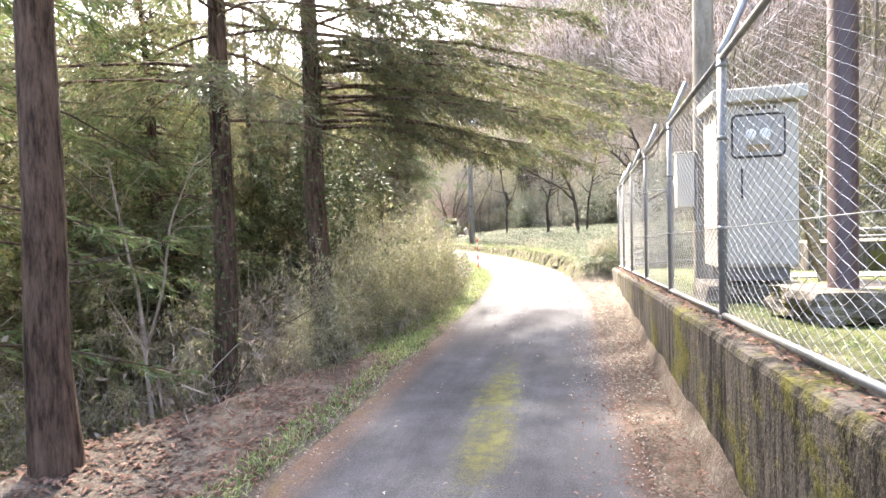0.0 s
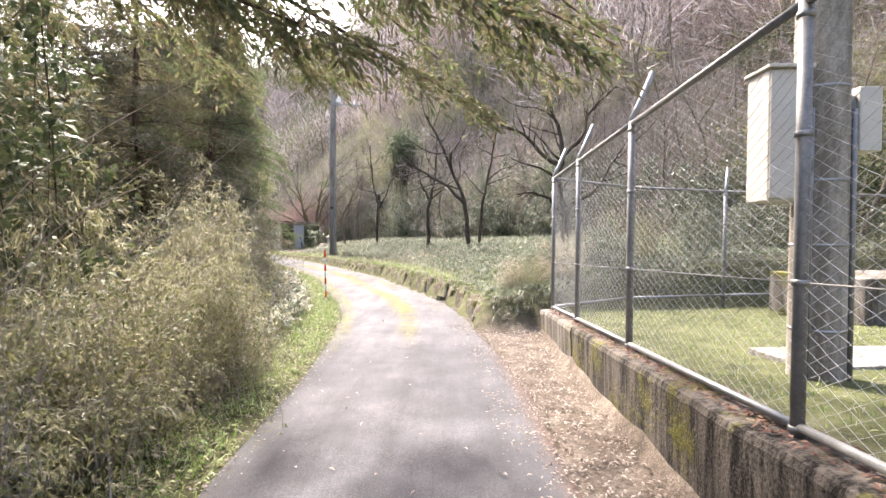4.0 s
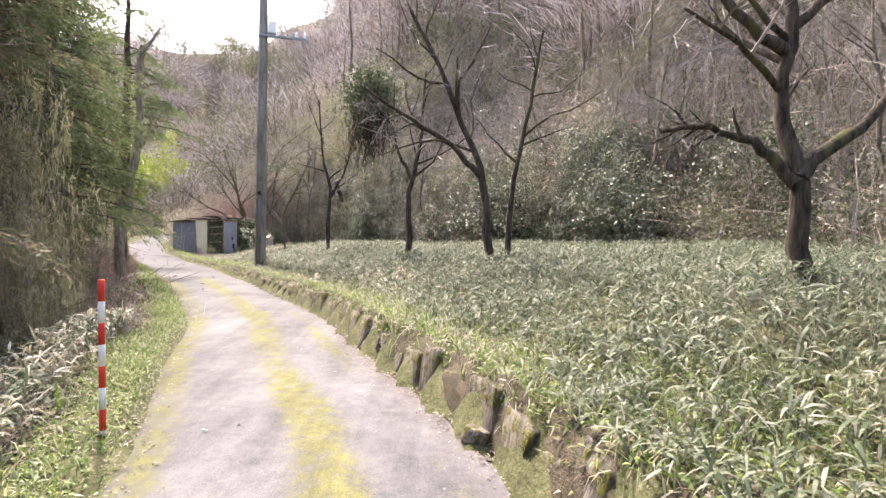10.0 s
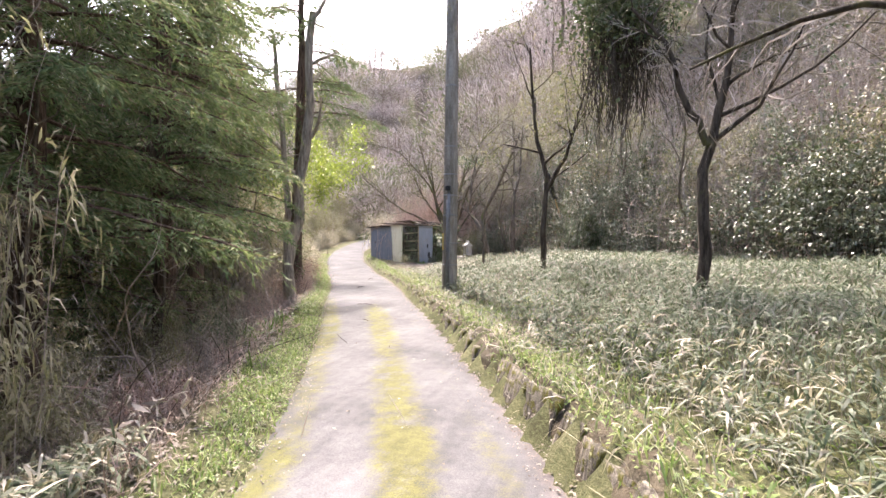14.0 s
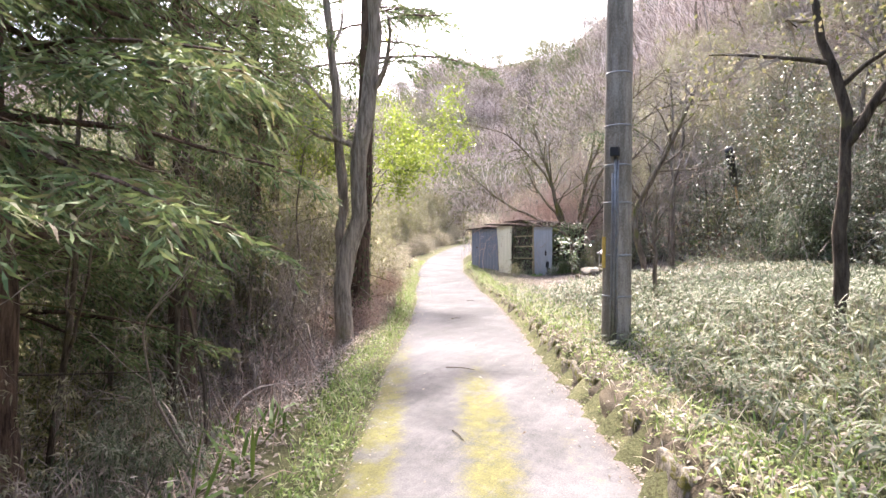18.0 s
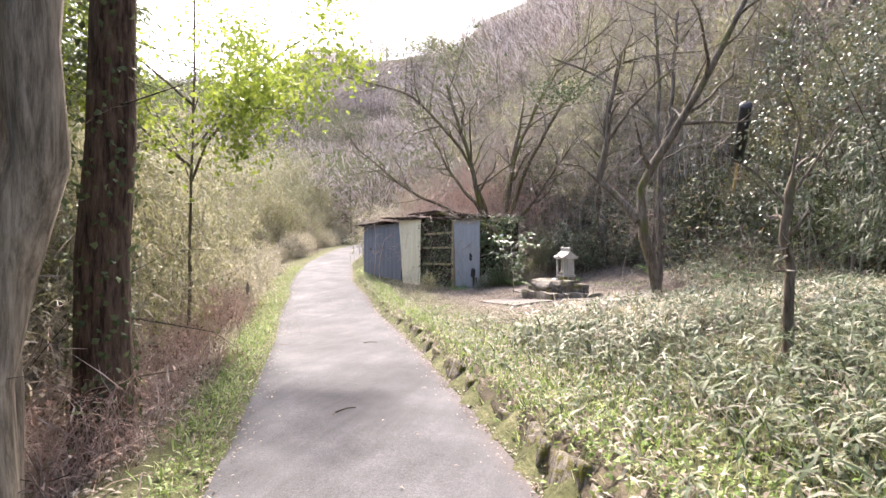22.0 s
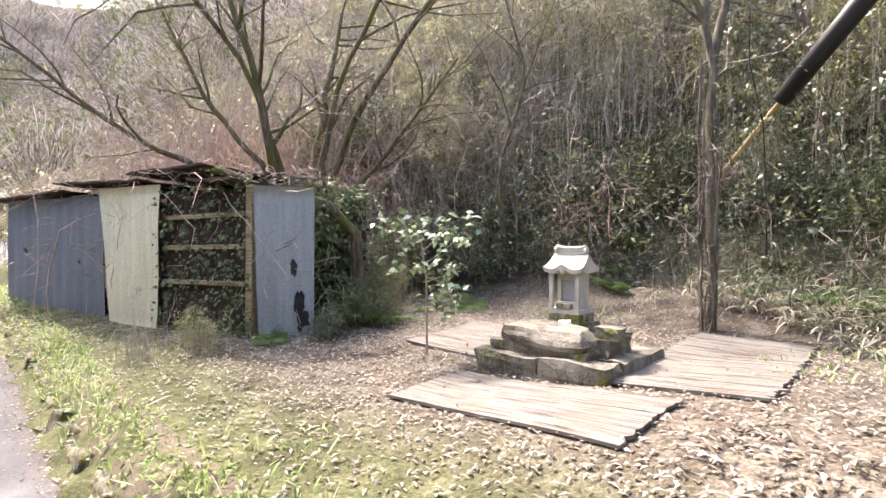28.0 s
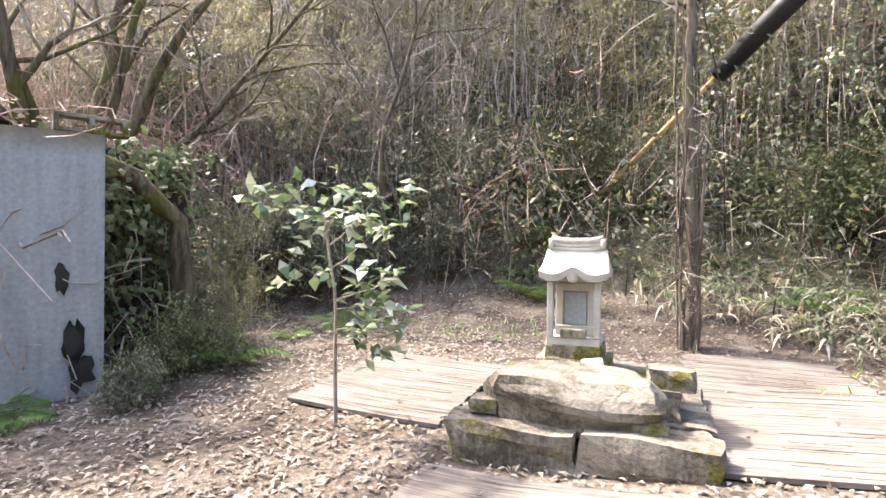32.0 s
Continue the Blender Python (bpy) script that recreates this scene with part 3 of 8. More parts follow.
moss_side = np.exp(-((np.abs(ru) - half(ry) + np.where(ru > 0, 0.36, 0.14)) / np.where(ru > 0, 0.2, 0.24)) ** 2) * np.interp(ry, [0, 5, 12, 15, 20, 30, 33, 38], [0.25, 0.28, 0.25, 0.45, 0.55, 0.55, 0.2, 0.1]) * np.where(ru < 0, 0.95, np.interp(ry, [12, 15, 23, 29, 31], [0.45, 0.6, 0.8, 0.6, 0.4]) * (0.75 + 0.55 * wob(rx, ryy, 1.6, 4.0)))
moss = np.maximum(moss_mid, moss_side) * (0.9 + 0.3 * wob(rx, ryy, 0.77, 1.0) + 0.25 * wob(rx, ryy, 2.9, 2.0))
needle = np.maximum(0.9 * smooth(0.95, 1.2, ru) * smooth(15, 11, ry), smooth(-0.75, -1.15, ru) * smooth(10, 6, ry))
needle = np.maximum(needle, 0.35 * smooth(0.75, 1.0, ru) * smooth(16, 20, ry))
pale = smooth(11, 18, ry) * (1 - 0.95 * smooth(28.5, 33, ry))
v, f = sheet(rx, ryy, rz)
tagged(new("road", coloured(raw("road", v, [(f[:, ::-1], 0)], [M_ASPHALT], True), np.stack([moss, needle, pale], -1).reshape(-1, 3))), "narrow worn asphalt lane with a mossy middle", "road", kind="structure")

# ---- retaining wall under the fence ----
def wall_piece(name, y0, y1, mat, seed):
    ys = np.linspace(y0, y1, max(3, int((y1 - y0) / 0.25)))
    # outline of the section: foot, face, rounded top edge, back
    rows = []
    for i, y in enumerate(ys):
        t = float(wall_top(y))
        w = 0.008 * math.sin(y * 3.1 + seed) + 0.006 * math.sin(y * 7.7)
        e = 0.015 if 0 < i < len(ys) - 1 else 0.03
        rows.append([(0.80 + e - 0.015, y, -0.4), (0.79 + w + e - 0.015, y, t * 0.5), (0.785 + w, y, t - 0.035 - e), (0.80 + w, y, t - 0.008 - e * 0.3), (0.83, y, t + w * 0.5), (1.06, y, t + 0.004), (1.075, y, t - 0.015), (1.08, y, -0.4)])
    rows = A(rows)
    n, k, _ = rows.shape
    i = np.arange(n - 1)[:, None] * k + np.arange(k - 1)[None]
    f = np.stack([i, i + k, i + k + 1, i + 1], -1).reshape(-1, 4)
    ends = A([np.arange(k)[::-1] + (n - 1) * k, np.arange(k)])
    return raw(name, rows.reshape(-1, 3), [(f, 0), (ends, 0)], [mat], False)


low_wall = thing("retaining_wall", "mossy water-stained concrete retaining wall beside the lane", "wall", kind="structure")
part("wall_segment", wall_piece("wall_segment", -12.0, 1.02, M_WALL, 1), low_wall)
part("wall_segment", wall_piece("wall_segment", 1.04, 12.33, M_WALL, 2), low_wall)
part("wall_segment", wall_piece("wall_segment", 12.36, 14.45, M_WALL2, 3), low_wall, "cleaner grey concrete end piece of the wall")


# ---- chain-link fence ----
def diamond_mesh(a, b, za, zb, ta, tb, pitch=0.06):
    """Woven wire between two posts: ends a and b (x, y), bottom heights za, zb, tops ta, tb."""
    a, b = A(a, float), A(b, float)
    length = np.linalg.norm(b - a)
    n = int(length / pitch)
    h = min(ta - za, tb - zb)
    rows = int(h / (pitch * 0.5))
    s = (np.arange(n) + 0.5) / n
    k = np.arange(rows + 1)
    zig = np.where(k % 2 == 0, -0.5, 0.5) * pitch * 1.06 / length
    S = np.clip(s[:, None] + zig[None] * np.where(np.arange(n) % 2, 1, -1)[:, None], 0, 1)
    lo = za + (zb - za) * S
    hi = ta + (tb - ta) * S
    Z = lo + (hi - lo) * (k / rows)[None]
    side = A([(b - a)[1], -(b - a)[0]]) / length
    off = np.where(k % 4 < 2, 0.003, -0.003)[None, :, None] * side
    P = np.concatenate([a + S[..., None] * (b - a) + off, Z[..., None]], -1)
    return tubes(P, np.full(P.shape[:2], 0.0018), 3)


def fence_post(parent, x, y, z0, z1, arm, r=0.03):
    p = part("post", rod("post", [(x, y, z0 - 0.15), (x, y, (z0 + z1) / 2), (x, y, z1 + 0.02)], r, M_STEEL_DARK, 12), parent)
    for k in (0.02, 0.36, 0.7, 0.97):
        z = z0 + (z1 - z0) * k
        part("clamp", lathe("clamp", [(z - 0.014, r + 0.001), (z - 0.012, r + 0.007), (z + 0.012, r + 0.007), (z + 0.014, r + 0.001)], M_STEEL, 12), p, m=Matrix.Translation((x, y, 0)))
    ax, ay = arm
    q = A([(x, y, z1 - 0.02), (x, y, z1 + 0.05), (x + ax * 0.25, y + ay * 0.25, z1 + 0.13), (x + ax, y + ay, z1 + 0.43)])
    part("barb_arm", rod("barb_arm", q, 0.024, M_STEEL, 10), p, "bright galvanised cranked arm")
    return p


def fence_run(fence, posts, z_lo, z_hi, arm, first=True):
    for i, (x, y) in enumerate(posts):
        if i or first:
            fence_post(fence, x, y, z_lo[i], z_hi[i], arm)
    for i in range(len(posts) - 1):
        a, b = posts[i], posts[i + 1]
        v, f = diamond_mesh(a, b, z_lo[i] + 0.05, z_lo[i + 1] + 0.05, z_hi[i] - 0.02, z_hi[i + 1] - 0.02)
        part("wire_mesh", raw("wire_mesh", v, [(f, 0)], [M_WIRE]), fence)
        part("top_rail", rod("top_rail", [(*a, z_hi[i]), (*b, z_hi[i + 1])], 0.022, M_STEEL_DARK, 10), fence)
        part("bottom_rail", rod("bottom_rail", [(*a, z_lo[i] + 0.05), (*b, z_lo[i + 1] + 0.05)], 0.021, M_STEEL, 10), fence)
        ha, hb = z_lo[i] + 0.36 * (z_hi[i] - z_lo[i]), z_lo[i + 1] + 0.36 * (z_hi[i + 1] - z_lo[i + 1])
        part("tension_wire", rod("tension_wire", [(*a, ha), (*b, hb)], 0.003, M_WIRE, 5), fence)


fence_y = [-5.0, -2.75, -0.45, 1.8, 4.08, 6.3, 8.52, 10.78, 12.72, 14.3]
side_fence = thing("chain_link_fence", "weathered galvanised chain-link fence with cranked arms on the wall", "fence", kind="structure")
fence_run(side_fence, [(0.95, y) for y in fence_y], [float(wall_top(y)) for y in fence_y], [rail_top(y) for y in fence_y], (0.17, 0.0))
back_posts = [(0.95, 14.3), (2.35, 15.2), (4.2, 15.75), (6.1, 16.2), (8.0, 16.6)]
back_lo = [float(wall_top(14.3))] + [0.50, 0.50, 0.50, 0.52]
back_fence = thing("chain_link_fence", "galvanised chain-link fence across the back of the grassy yard", "fence", kind="structure")
fence_run(back_fence, back_posts, back_lo, [2.43, 2.38, 2.36, 2.36, 2.36], (0.1, 0.14), first=False)

# ---- things in the yard ----
cab_m = Matrix.Translation((1.396, 6.21, 0)) @ pose(0, 0, 0, 0, 0, 0.4) @ Matrix.Diagonal((0.81, 0.81, 1, 1))
base = 0.88
plinth = solid("cabinet_plinth", "low stained concrete slab under the cabinet", "plinth", rock("cabinet_plinth", (1.0, 0.9, 0.34), M_STONE, 5, 4, 0.99), pose(1.78, 6.52, 0.73, 0, 0, 0.4))
cab = thing("electrical_cabinet", "tall cream-grey steel electrical cabinet with a meter window", "cabinet", cab_m)
part("foot_frame", box("foot_frame", (0.08, 0.08, base + 0.06), (0.86, 0.68, base + 0.21), M_STEEL_DARK), cab, "dark recessed base channel")
body_lo = base + 0.2
part("body", box("body", (0, 0.02, body_lo), (0.94, 0.76, body_lo + 1.69), M_CABINET, 0.012), cab)
part("roof", box("roof", (-0.07, -0.1, body_lo + 1.69), (1.01, 0.83, body_lo + 1.83), M_CABINET, 0.02), cab, "overhanging cream-grey sheet roof")
cdoor = part("door", box("door", (0.07, -0.012, body_lo + 0.03), (0.92, 0.022, body_lo + 1.66), M_CABINET, 0.006), cab)
part("hinge_strip", box("hinge_strip", (0.0, -0.006, body_lo + 0.0), (0.062, 0.022, body_lo + 1.66), M_RUST, 0.004), cab, "dark vertical seam strip")
part("handle", box("handle", (0.27, -0.035, body_lo + 0.72), (0.293, -0.012, body_lo + 1.02), M_BLACK, 0.004), cdoor, "black flush lever handle")
bm = bmesh.new()
bmesh.ops.create_cube(bm, size=1, matrix=pose(0.47, -0.016, body_lo + 1.35) @ Matrix.Diagonal((0.62, 0.02, 0.45, 1)))
bmesh.ops.bevel(bm, geom=[e for e in bm.edges if abs(e.verts[0].co.y - e.verts[1].co.y) > 0.01], offset=0.06, segments=4, profile=0.5, affect="EDGES")
part("window_gasket", bm_mesh("window_gasket", bm, M_BLACK), cdoor, "black rubber window gasket")
bm = bmesh.new()
bmesh.ops.create_cube(bm, size=1, matrix=pose(0.47, -0.022, body_lo + 1.35) @ Matrix.Diagonal((0.57, 0.02, 0.40, 1)))
bmesh.ops.bevel(bm, geom=[e for e in bm.edges if abs(e.verts[0].co.y - e.verts[1].co.y) > 0.01], offset=0.045, segments=4, profile=0.5, affect="EDGES")
pane = part("window_pane", bm_mesh("window_pane", bm, M_GLASS_DARK), cdoor, "dusty grey meter window")
for mx in (0.385, 0.545):
    part("meter_dial", lathe("meter_dial", [(0, 0.062), (0.012, 0.06), (0.02, 0.045)], M_WHITE, 20), cdoor, "round white meter dial", pose(mx, -0.032, body_lo + 1.36, 90))
part("meter_plate", box("meter_plate", (0.34, -0.04, body_lo + 1.19), (0.60, -0.032, body_lo + 1.26), M_WOOD, 0.003), cdoor, "faded buff notice plate")
for k in range(6):
    part("name_bar", box("name_bar", (0.33 + k * 0.062, -0.018, body_lo + 1.615), (0.365 + k * 0.062, -0.012, body_lo + 1.645), M_BROWN, 0.002), cdoor, "faded painted character")

yard_pole = thing("utility_pole", "thick grey concrete pole with strapped-on meter boxes", "utility pole", pose(2.07, 10.1, gz(2.07, 10.1)))
part("shaft", lathe("shaft", [(-0.4, 0.185), (0.0, 0.183), (3.0, 0.168), (6.0, 0.152), (9.5, 0.134), (9.52, 0.11)], M_POLE, 24), yard_pole)
mbox = part("meter_box", box("meter_box", (-0.46, -0.16, 1.25), (-0.19, 0.12, 2.16), M_CABINET, 0.012), yard_pole, "cream-grey upright steel box")
part("box_lid", box("box_lid", (-0.455, -0.176, 1.27), (-0.195, -0.16, 2.14), M_CABINET, 0.006), mbox)
part("box_roof", box("box_roof", (-0.48, -0.2, 2.16), (-0.17, 0.14, 2.185), M_CABINET, 0.006), mbox)
part("switch_box", box("switch_box", (0.26, -0.02, 1.62), (0.42, 0.18, 2.08), M_CABINET, 0.01), yard_pole, "small pale switch box")
part("box_bracket", box("box_bracket", (0.16, 0.02, 1.66), (0.27, 0.1, 2.02), M_STEEL_DARK, 0.006), yard_pole)
for z in (0.35, 0.95, 1.4, 2.05, 2.9):
    part("steel_band", lathe("steel_band", [(z - 0.012, 0.184 - z * 0.0052), (z, 0.1875 - z * 0.0052), (z + 0.012, 0.184 - z * 0.0052)], M_STEEL, 24), yard_pole)
for kx, ky in ((-0.15, -0.13), (0.17, -0.1)):
    part("conduit", rod("conduit", [(kx, ky, -0.1), (kx, ky, 1.0), (kx * 0.98, ky * 0.98, 1.9)], 0.018, M_STEEL_DARK, 8), yard_pole)

yard_slab = solid("yard_slab", "pale concrete strip let into the yard's grass", "slab", box("yard_slab", (0, 0, -0.1), (3.2, 0.75, 0.035), M_SLAB, 0.012, None), pose(2.2, 10.35, gz(3.0, 10.7), 0, 0, 6))
solid("post_footing", "mossy square concrete footing slab in the grass", "footing", rock("post_footing", (0.82, 0.74, 0.22), M_STONE, 9, 4, 0.94), pose(1.98, 4.82, 0.925, 0, 0, 8))
solid("steel_post", "dark brown painted round steel post on a concrete footing", "post", lathe("steel_post", [(0, 0.115), (0.02, 0.1), (3.0, 0.098), (5.2, 0.096), (5.22, 0.08)], M_BROWN, 20), pose(1.95, 4.78, 1.02))
solid("timber_prop", "weathered yellowish timber prop leaning on the cabinet", "prop", box("timber_prop", (-0.05, -0.03, 0), (0.05, 0.03, 1.25), M_WOOD, 0.006), pose(2.52, 6.5, 0.78, 4, -17, 8))
tank = solid("concrete_tank", "long low dark-stained concrete tank behind the grass", "tank", box("concrete_tank", (0, 0, 0), (5.5, 1.6, 0.62), M_WALL2, 0.02), pose(4.75, 13.2, 0.42, 0, 0, 12))
rail = thing("tank_railing", "pale steel handrail along the concrete tank", "railing", pose(4.75, 13.2, 1.03, 0, 0, 12))
for k in range(4):
    part("rail_post", rod("rail_post", [(0.9 + k * 1.4, 0.12, 0), (0.9 + k * 1.4, 0.12, 0.28)], 0.018, M_STEEL, 8), rail)
for z in (0.12, 0.27):
    part("rail_pipe", rod("rail_pipe", [(0.7, 0.12, z), (5.4, 0.12, z)], 0.02, M_STEEL, 8), rail)

# ---- red and white marker stake ----
sx, sy = -3.35, 18.03
stake = thing("marker_stake", "thin red and white banded road marker stake in the verge", "marker stake", pose(sx, sy, gz(sx, sy), 0, -1))
zs = np.linspace(-0.15, 1.06, 12)
for k in range(8):
    lo, hi = max(-0.12, 0.02 + (k - 1) * 0.147), 0.02 + k * 0.147
    part("band", lathe("band", [(lo, 0.019), (lo + 0.001, 0.021), (hi - 0.001, 0.021), (hi, 0.019)], M_RED if k % 2 else M_WHITE, 12), stake, "red band" if k % 2 else "white band")

# ---- roadside utility pole ----
px, py = -6.04, 30.77
pole = thing("utility_pole", "tall concrete utility pole with cross-arms and cable guards", "utility pole", pose(px, py, gz(px, py)))
part("shaft", lathe("shaft", [(-0.5, 0.168), (0.0, 0.166), (4, 0.144), (8, 0.122), (10.6, 0.107), (10.62, 0.09)], M_POLE, 28), pole)


def pole_r(z):
    return 0.166 - z * 0.0055


for z in (0.55, 1.02, 1.62, 2.05, 2.5, 3.1, 4.4):
    part("steel_band", lathe("steel_band", [(z - 0.012, pole_r(z) + 0.001), (z, pole_r(z) + 0.006), (z + 0.012, pole_r(z) + 0.001)], M_STEEL, 28), pole)
for k, (a, r, top, mat) in enumerate(((-60, 0.016, 2.2, M_STEEL), (-50, 0.014, 2.1, M_STEEL_DARK), (-70, 0.012, 1.95, M_STEEL))):
    q = radians(a - 28)
    pts = [((pole_r(z) + r) * math.cos(q), (pole_r(z) + r) * math.sin(q), z) for z in (-0.1, 0.7, 1.4, top)]
    part("cable_guard", rod("cable_guard", pts, r, mat, 8), pole)
part("plug_box", box("plug_box", (-0.05, -0.045, 2.14), (0.05, 0.02, 2.24), M_BLACK, 0.006, pose(0, 0, 0, 0, 0, 2) @ pose(0, -0.19, 0)), pole, "small black terminal box")
for k in range(3):
    q = radians(-128 - 28 + k * 11)
    m = pose(0, 0, 0, 0, 0, math.degrees(q) + 90)
    part("yellow_strip", box("yellow_strip", (-0.014, -pole_r(1.1) - 0.008, 0.87), (0.014, -pole_r(1.1) + 0.004, 1.23), M_YELLOW, 0.003, m), pole, "faded yellow reflective strip")
for z, lo, hi, deg in ((9.75, -0.62, 0.62, 14), (8.35, -0.2, 0.75, 14), (6.85, -0.15, 1.25, 14)):
    arm = part("cross_arm", box("cross_arm", (lo, -0.19, z - 0.035), (hi, -0.12, z + 0.035), M_STEEL, 0.006, pose(0, 0, 0, 0, 0, deg)), pole)
    for k in ((lo + 0.08, hi - 0.08) if z > 9 else (hi - 0.05, hi - 0.3)):
        part("insulator", lathe("insulator", [(0, 0.03), (0.03, 0.05), (0.05, 0.028), (0.09, 0.05), (0.11, 0.028), (0.15, 0.04), (0.17, 0.02)], M_WHITE, 12), arm, "white porcelain insulator", pose(0, 0, 0, 0, 0, deg) @ pose(k, -0.155, z + 0.035))
part("switch_box", box("switch_box", (0.14, -0.15, 6.95), (0.36, 0.05, 7.3), M_WHITE, 0.02, pose(0, 0, 0, 0, 0, 14)), pole, "pale blue-grey pole switch")
# guy wire from the pole down to the hillside, with its black sleeve and yellow foot
ga, gb = A([px, py, 9.6]), A([-4.78, 43.6, 1.35])
gd = (gb - ga) / np.linalg.norm(gb - ga)
low_end = ga + gd * ((3.3 - 9.6) / gd[2])
top_end = ga + gd * ((4.05 - 9.6) / gd[2])
guy = thing("guy_wire", "steel guy wire with a black sleeve and a yellow lower guard", "guy wire", Matrix.Translation(gb))
part("wire", rod("wire", [ga - gb + gd * 0.1, low_end - gb], 0.008, M_STEEL_DARK, 6), guy)
part("sleeve", rod("sleeve", [top_end - gb - gd * 0.02, top_end - gb, (top_end + low_end) / 2 - gb, low_end - gb, low_end - gb + gd * 0.02], A([0.07, 0.1, 0.1, 0.1, 0.07]), M_BLACK, 16), guy, "thick black plastic sleeve")
part("lower_guard", rod("lower_guard", [low_end - gb, gd * 0.35], 0.026, M_TAN, 10), guy, "yellow tubular guard")

# ---- tin shed ----
shed_a, shed_d = A([-10.95, 41.35]), unit(A([-3.65, 3.35]))
shed_deg = math.degrees(math.atan2(shed_d[1], shed_d[0]))     # local x runs away along the front, -y... the back is to its right
shed = thing("tin_shed", "derelict low shed of mismatched metal sheets under ivy and debris", "shed", pose(shed_a[0], shed_a[1], 0.0, 0, 0, shed_deg))


def ribbed(name, x0, x1, z0, z1, mat, pitch=0.0, depth=0.012, lean0=0.0, lean1=0.0, y=0.0, wave=0.01, seed=0):
    """A thin standing sheet along local x, ribbed or buckled; lean0 and lean1 move its foot inwards."""
    nx, nz = max(24, int((x1 - x0) / 0.03)), 14
    X, Z = np.meshgrid(np.linspace(0, 1, nx), np.linspace(0, 1, nz))
    left, right = x0 + lean0 * (1 - Z), x1 - lean1 * (1 - Z)
    px_ = left + (right - left) * X
    pz = z0 + (z1 - z0) * Z
    py_ = y + (depth * np.sign(np.sin(px_ / pitch * 2 * np.pi)) * np.abs(np.sin(px_ / pitch * 2 * np.pi)) ** 0.4 if pitch else 0) + wave * np.sin(px_ * 4 + seed) * np.sin(pz * 3 + seed)
    va, fa = sheet(px_, py_, pz)
    vb, fb = sheet(px_, py_ + 0.006, pz)
    n = len(va)
    edge = np.concatenate([np.arange(nx), np.arange(1, nz) * nx + nx - 1, (nz - 1) * nx + np.arange(nx - 2, -1, -1), np.arange(nz - 2, 0, -1) * nx])
    rim = np.stack([edge, np.roll(edge, -1), np.roll(edge, -1) + n, edge + n], -1)
    return raw(name, np.concatenate([va, vb]), [(fa, 0), (fb[:, ::-1] + n, 0), (rim, 0)], [mat], True)


# local +y points to the road side for this turn, so sheets stand at small +y and the inside is at -y
part("blue_sheet", ribbed("blue_sheet", 2.72, 5.5, 0.45, 2.2, M_BLUE, 0.30, 0.004, y=0.03), shed, "slate-blue painted ribbed metal sheet")
part("cream_board", ribbed("cream_board", 1.36, 2.72, 0.5, 2.28, M_CREAM, 0, 0, 0.12, 0.3, 0.10, 0.02, 2), shed, "peeling cream board leaning on the front")
part("dark_wall", ribbed("dark_wall", -0.05, 1.45, 0.45, 2.2, M_RUST, 0.2, 0.01, y=-0.04), shed, "dark rusted wall under ivy")
part("rear_wall", ribbed("rear_wall", -0.05, 5.5, 0.45, 2.0, M_RUST, 0.2, 0.01, y=-1.9), shed)
bm = bmesh.new()
bmesh.ops.create_cube(bm, size=1, matrix=pose(5.5, -0.95, 1.3) @ Matrix.Diagonal((0.03, 1.9, 1.8, 1)))
part("end_wall", bm_mesh("end_wall", bm, M_RUST), shed)
bm = bmesh.new()
bmesh.ops.create_cube(bm, size=1, matrix=pose(-0.06, -1.1, 1.3) @ Matrix.Diagonal((0.03, 1.6, 1.75, 1)))
part("end_wall", bm_mesh("end_wall", bm, M_RUST), shed)
for k, (x0, x1, z, tip) in enumerate(((3.55, 5.75, 2.22, 2.0), (1.7, 3.75, 2.34, -1.5), (0.5, 1.95, 2.42, 1.0), (0.0, 0.75, 2.26, -2.0))):
    part("roof_sheet", box("roof_sheet", (-(x1 - x0) / 2, -1.9, 0), ((x1 - x0) / 2, 0.2, 0.025), M_RUST, 0, rough=0.02, cuts=9, seed=k, m=pose((x0 + x1) / 2, 0, z, 3, tip, 0)), shed, "rusted sagging roof sheet")
for z in (1.15, 1.55, 1.9):
    part("batten", box("batten", (-0.02, -0.01, z), (1.4, 0.035, z + 0.05), M_WOOD, 0.005, pose(0, 0, 0, 0, 1.5)), shed, "grey timber batten")
part("corner_post", box("corner_post", (-0.1, -0.08, 0.4), (0.0, 0.02, 2.22), M_WOOD, 0.008), shed)
rs = np.random.default_rng(77)
n = 3600
c = np.stack([rs.uniform(-0.15, 1.5, n), rs.uniform(0.0, 0.14, n), 0.35 + 1.95 * rs.random(n) ** 1.25], -1)
c = c[rs.random(n) < 0.28 + 1.0 * np.clip(wob(c[:, 0], c[:, 2], 3.1, 1) + 0.25 * wob(c[:, 0], c[:, 2], 9.0), 0, 1)]
v, f = leaves(c, rs.normal(0, 0.6, c.shape) + A([0, 0.5, -0.6]), rs.normal(0, 0.4, c.shape) + A([0, 1.0, 0.5]), rs.uniform(0.04, 0.08, len(c)), rs.uniform(0.03, 0.055, len(c)))
tagged(part("ivy", raw("ivy", v, [(f, 0)], [M_LEAF_DARK]), shed, "dark ivy over the timber front"), kind="stuff")
q = rs.uniform(0, 1, (170, 1, 3)) * A([5.6, 1.2, 0.3]) + A([0.0, -0.95, 2.2])
s6 = np.linspace(0, 1, 6)[None, :, None]
P = q + s6 * rs.normal(0, 1, (170, 1, 3)) * A([0.8, 0.5, 0.22]) + np.cumsum(rs.normal(0, 0.05, (170, 6, 3)), 1) - A([0, 0, 0.5]) * s6 ** 2 * rs.random((170, 1, 1))
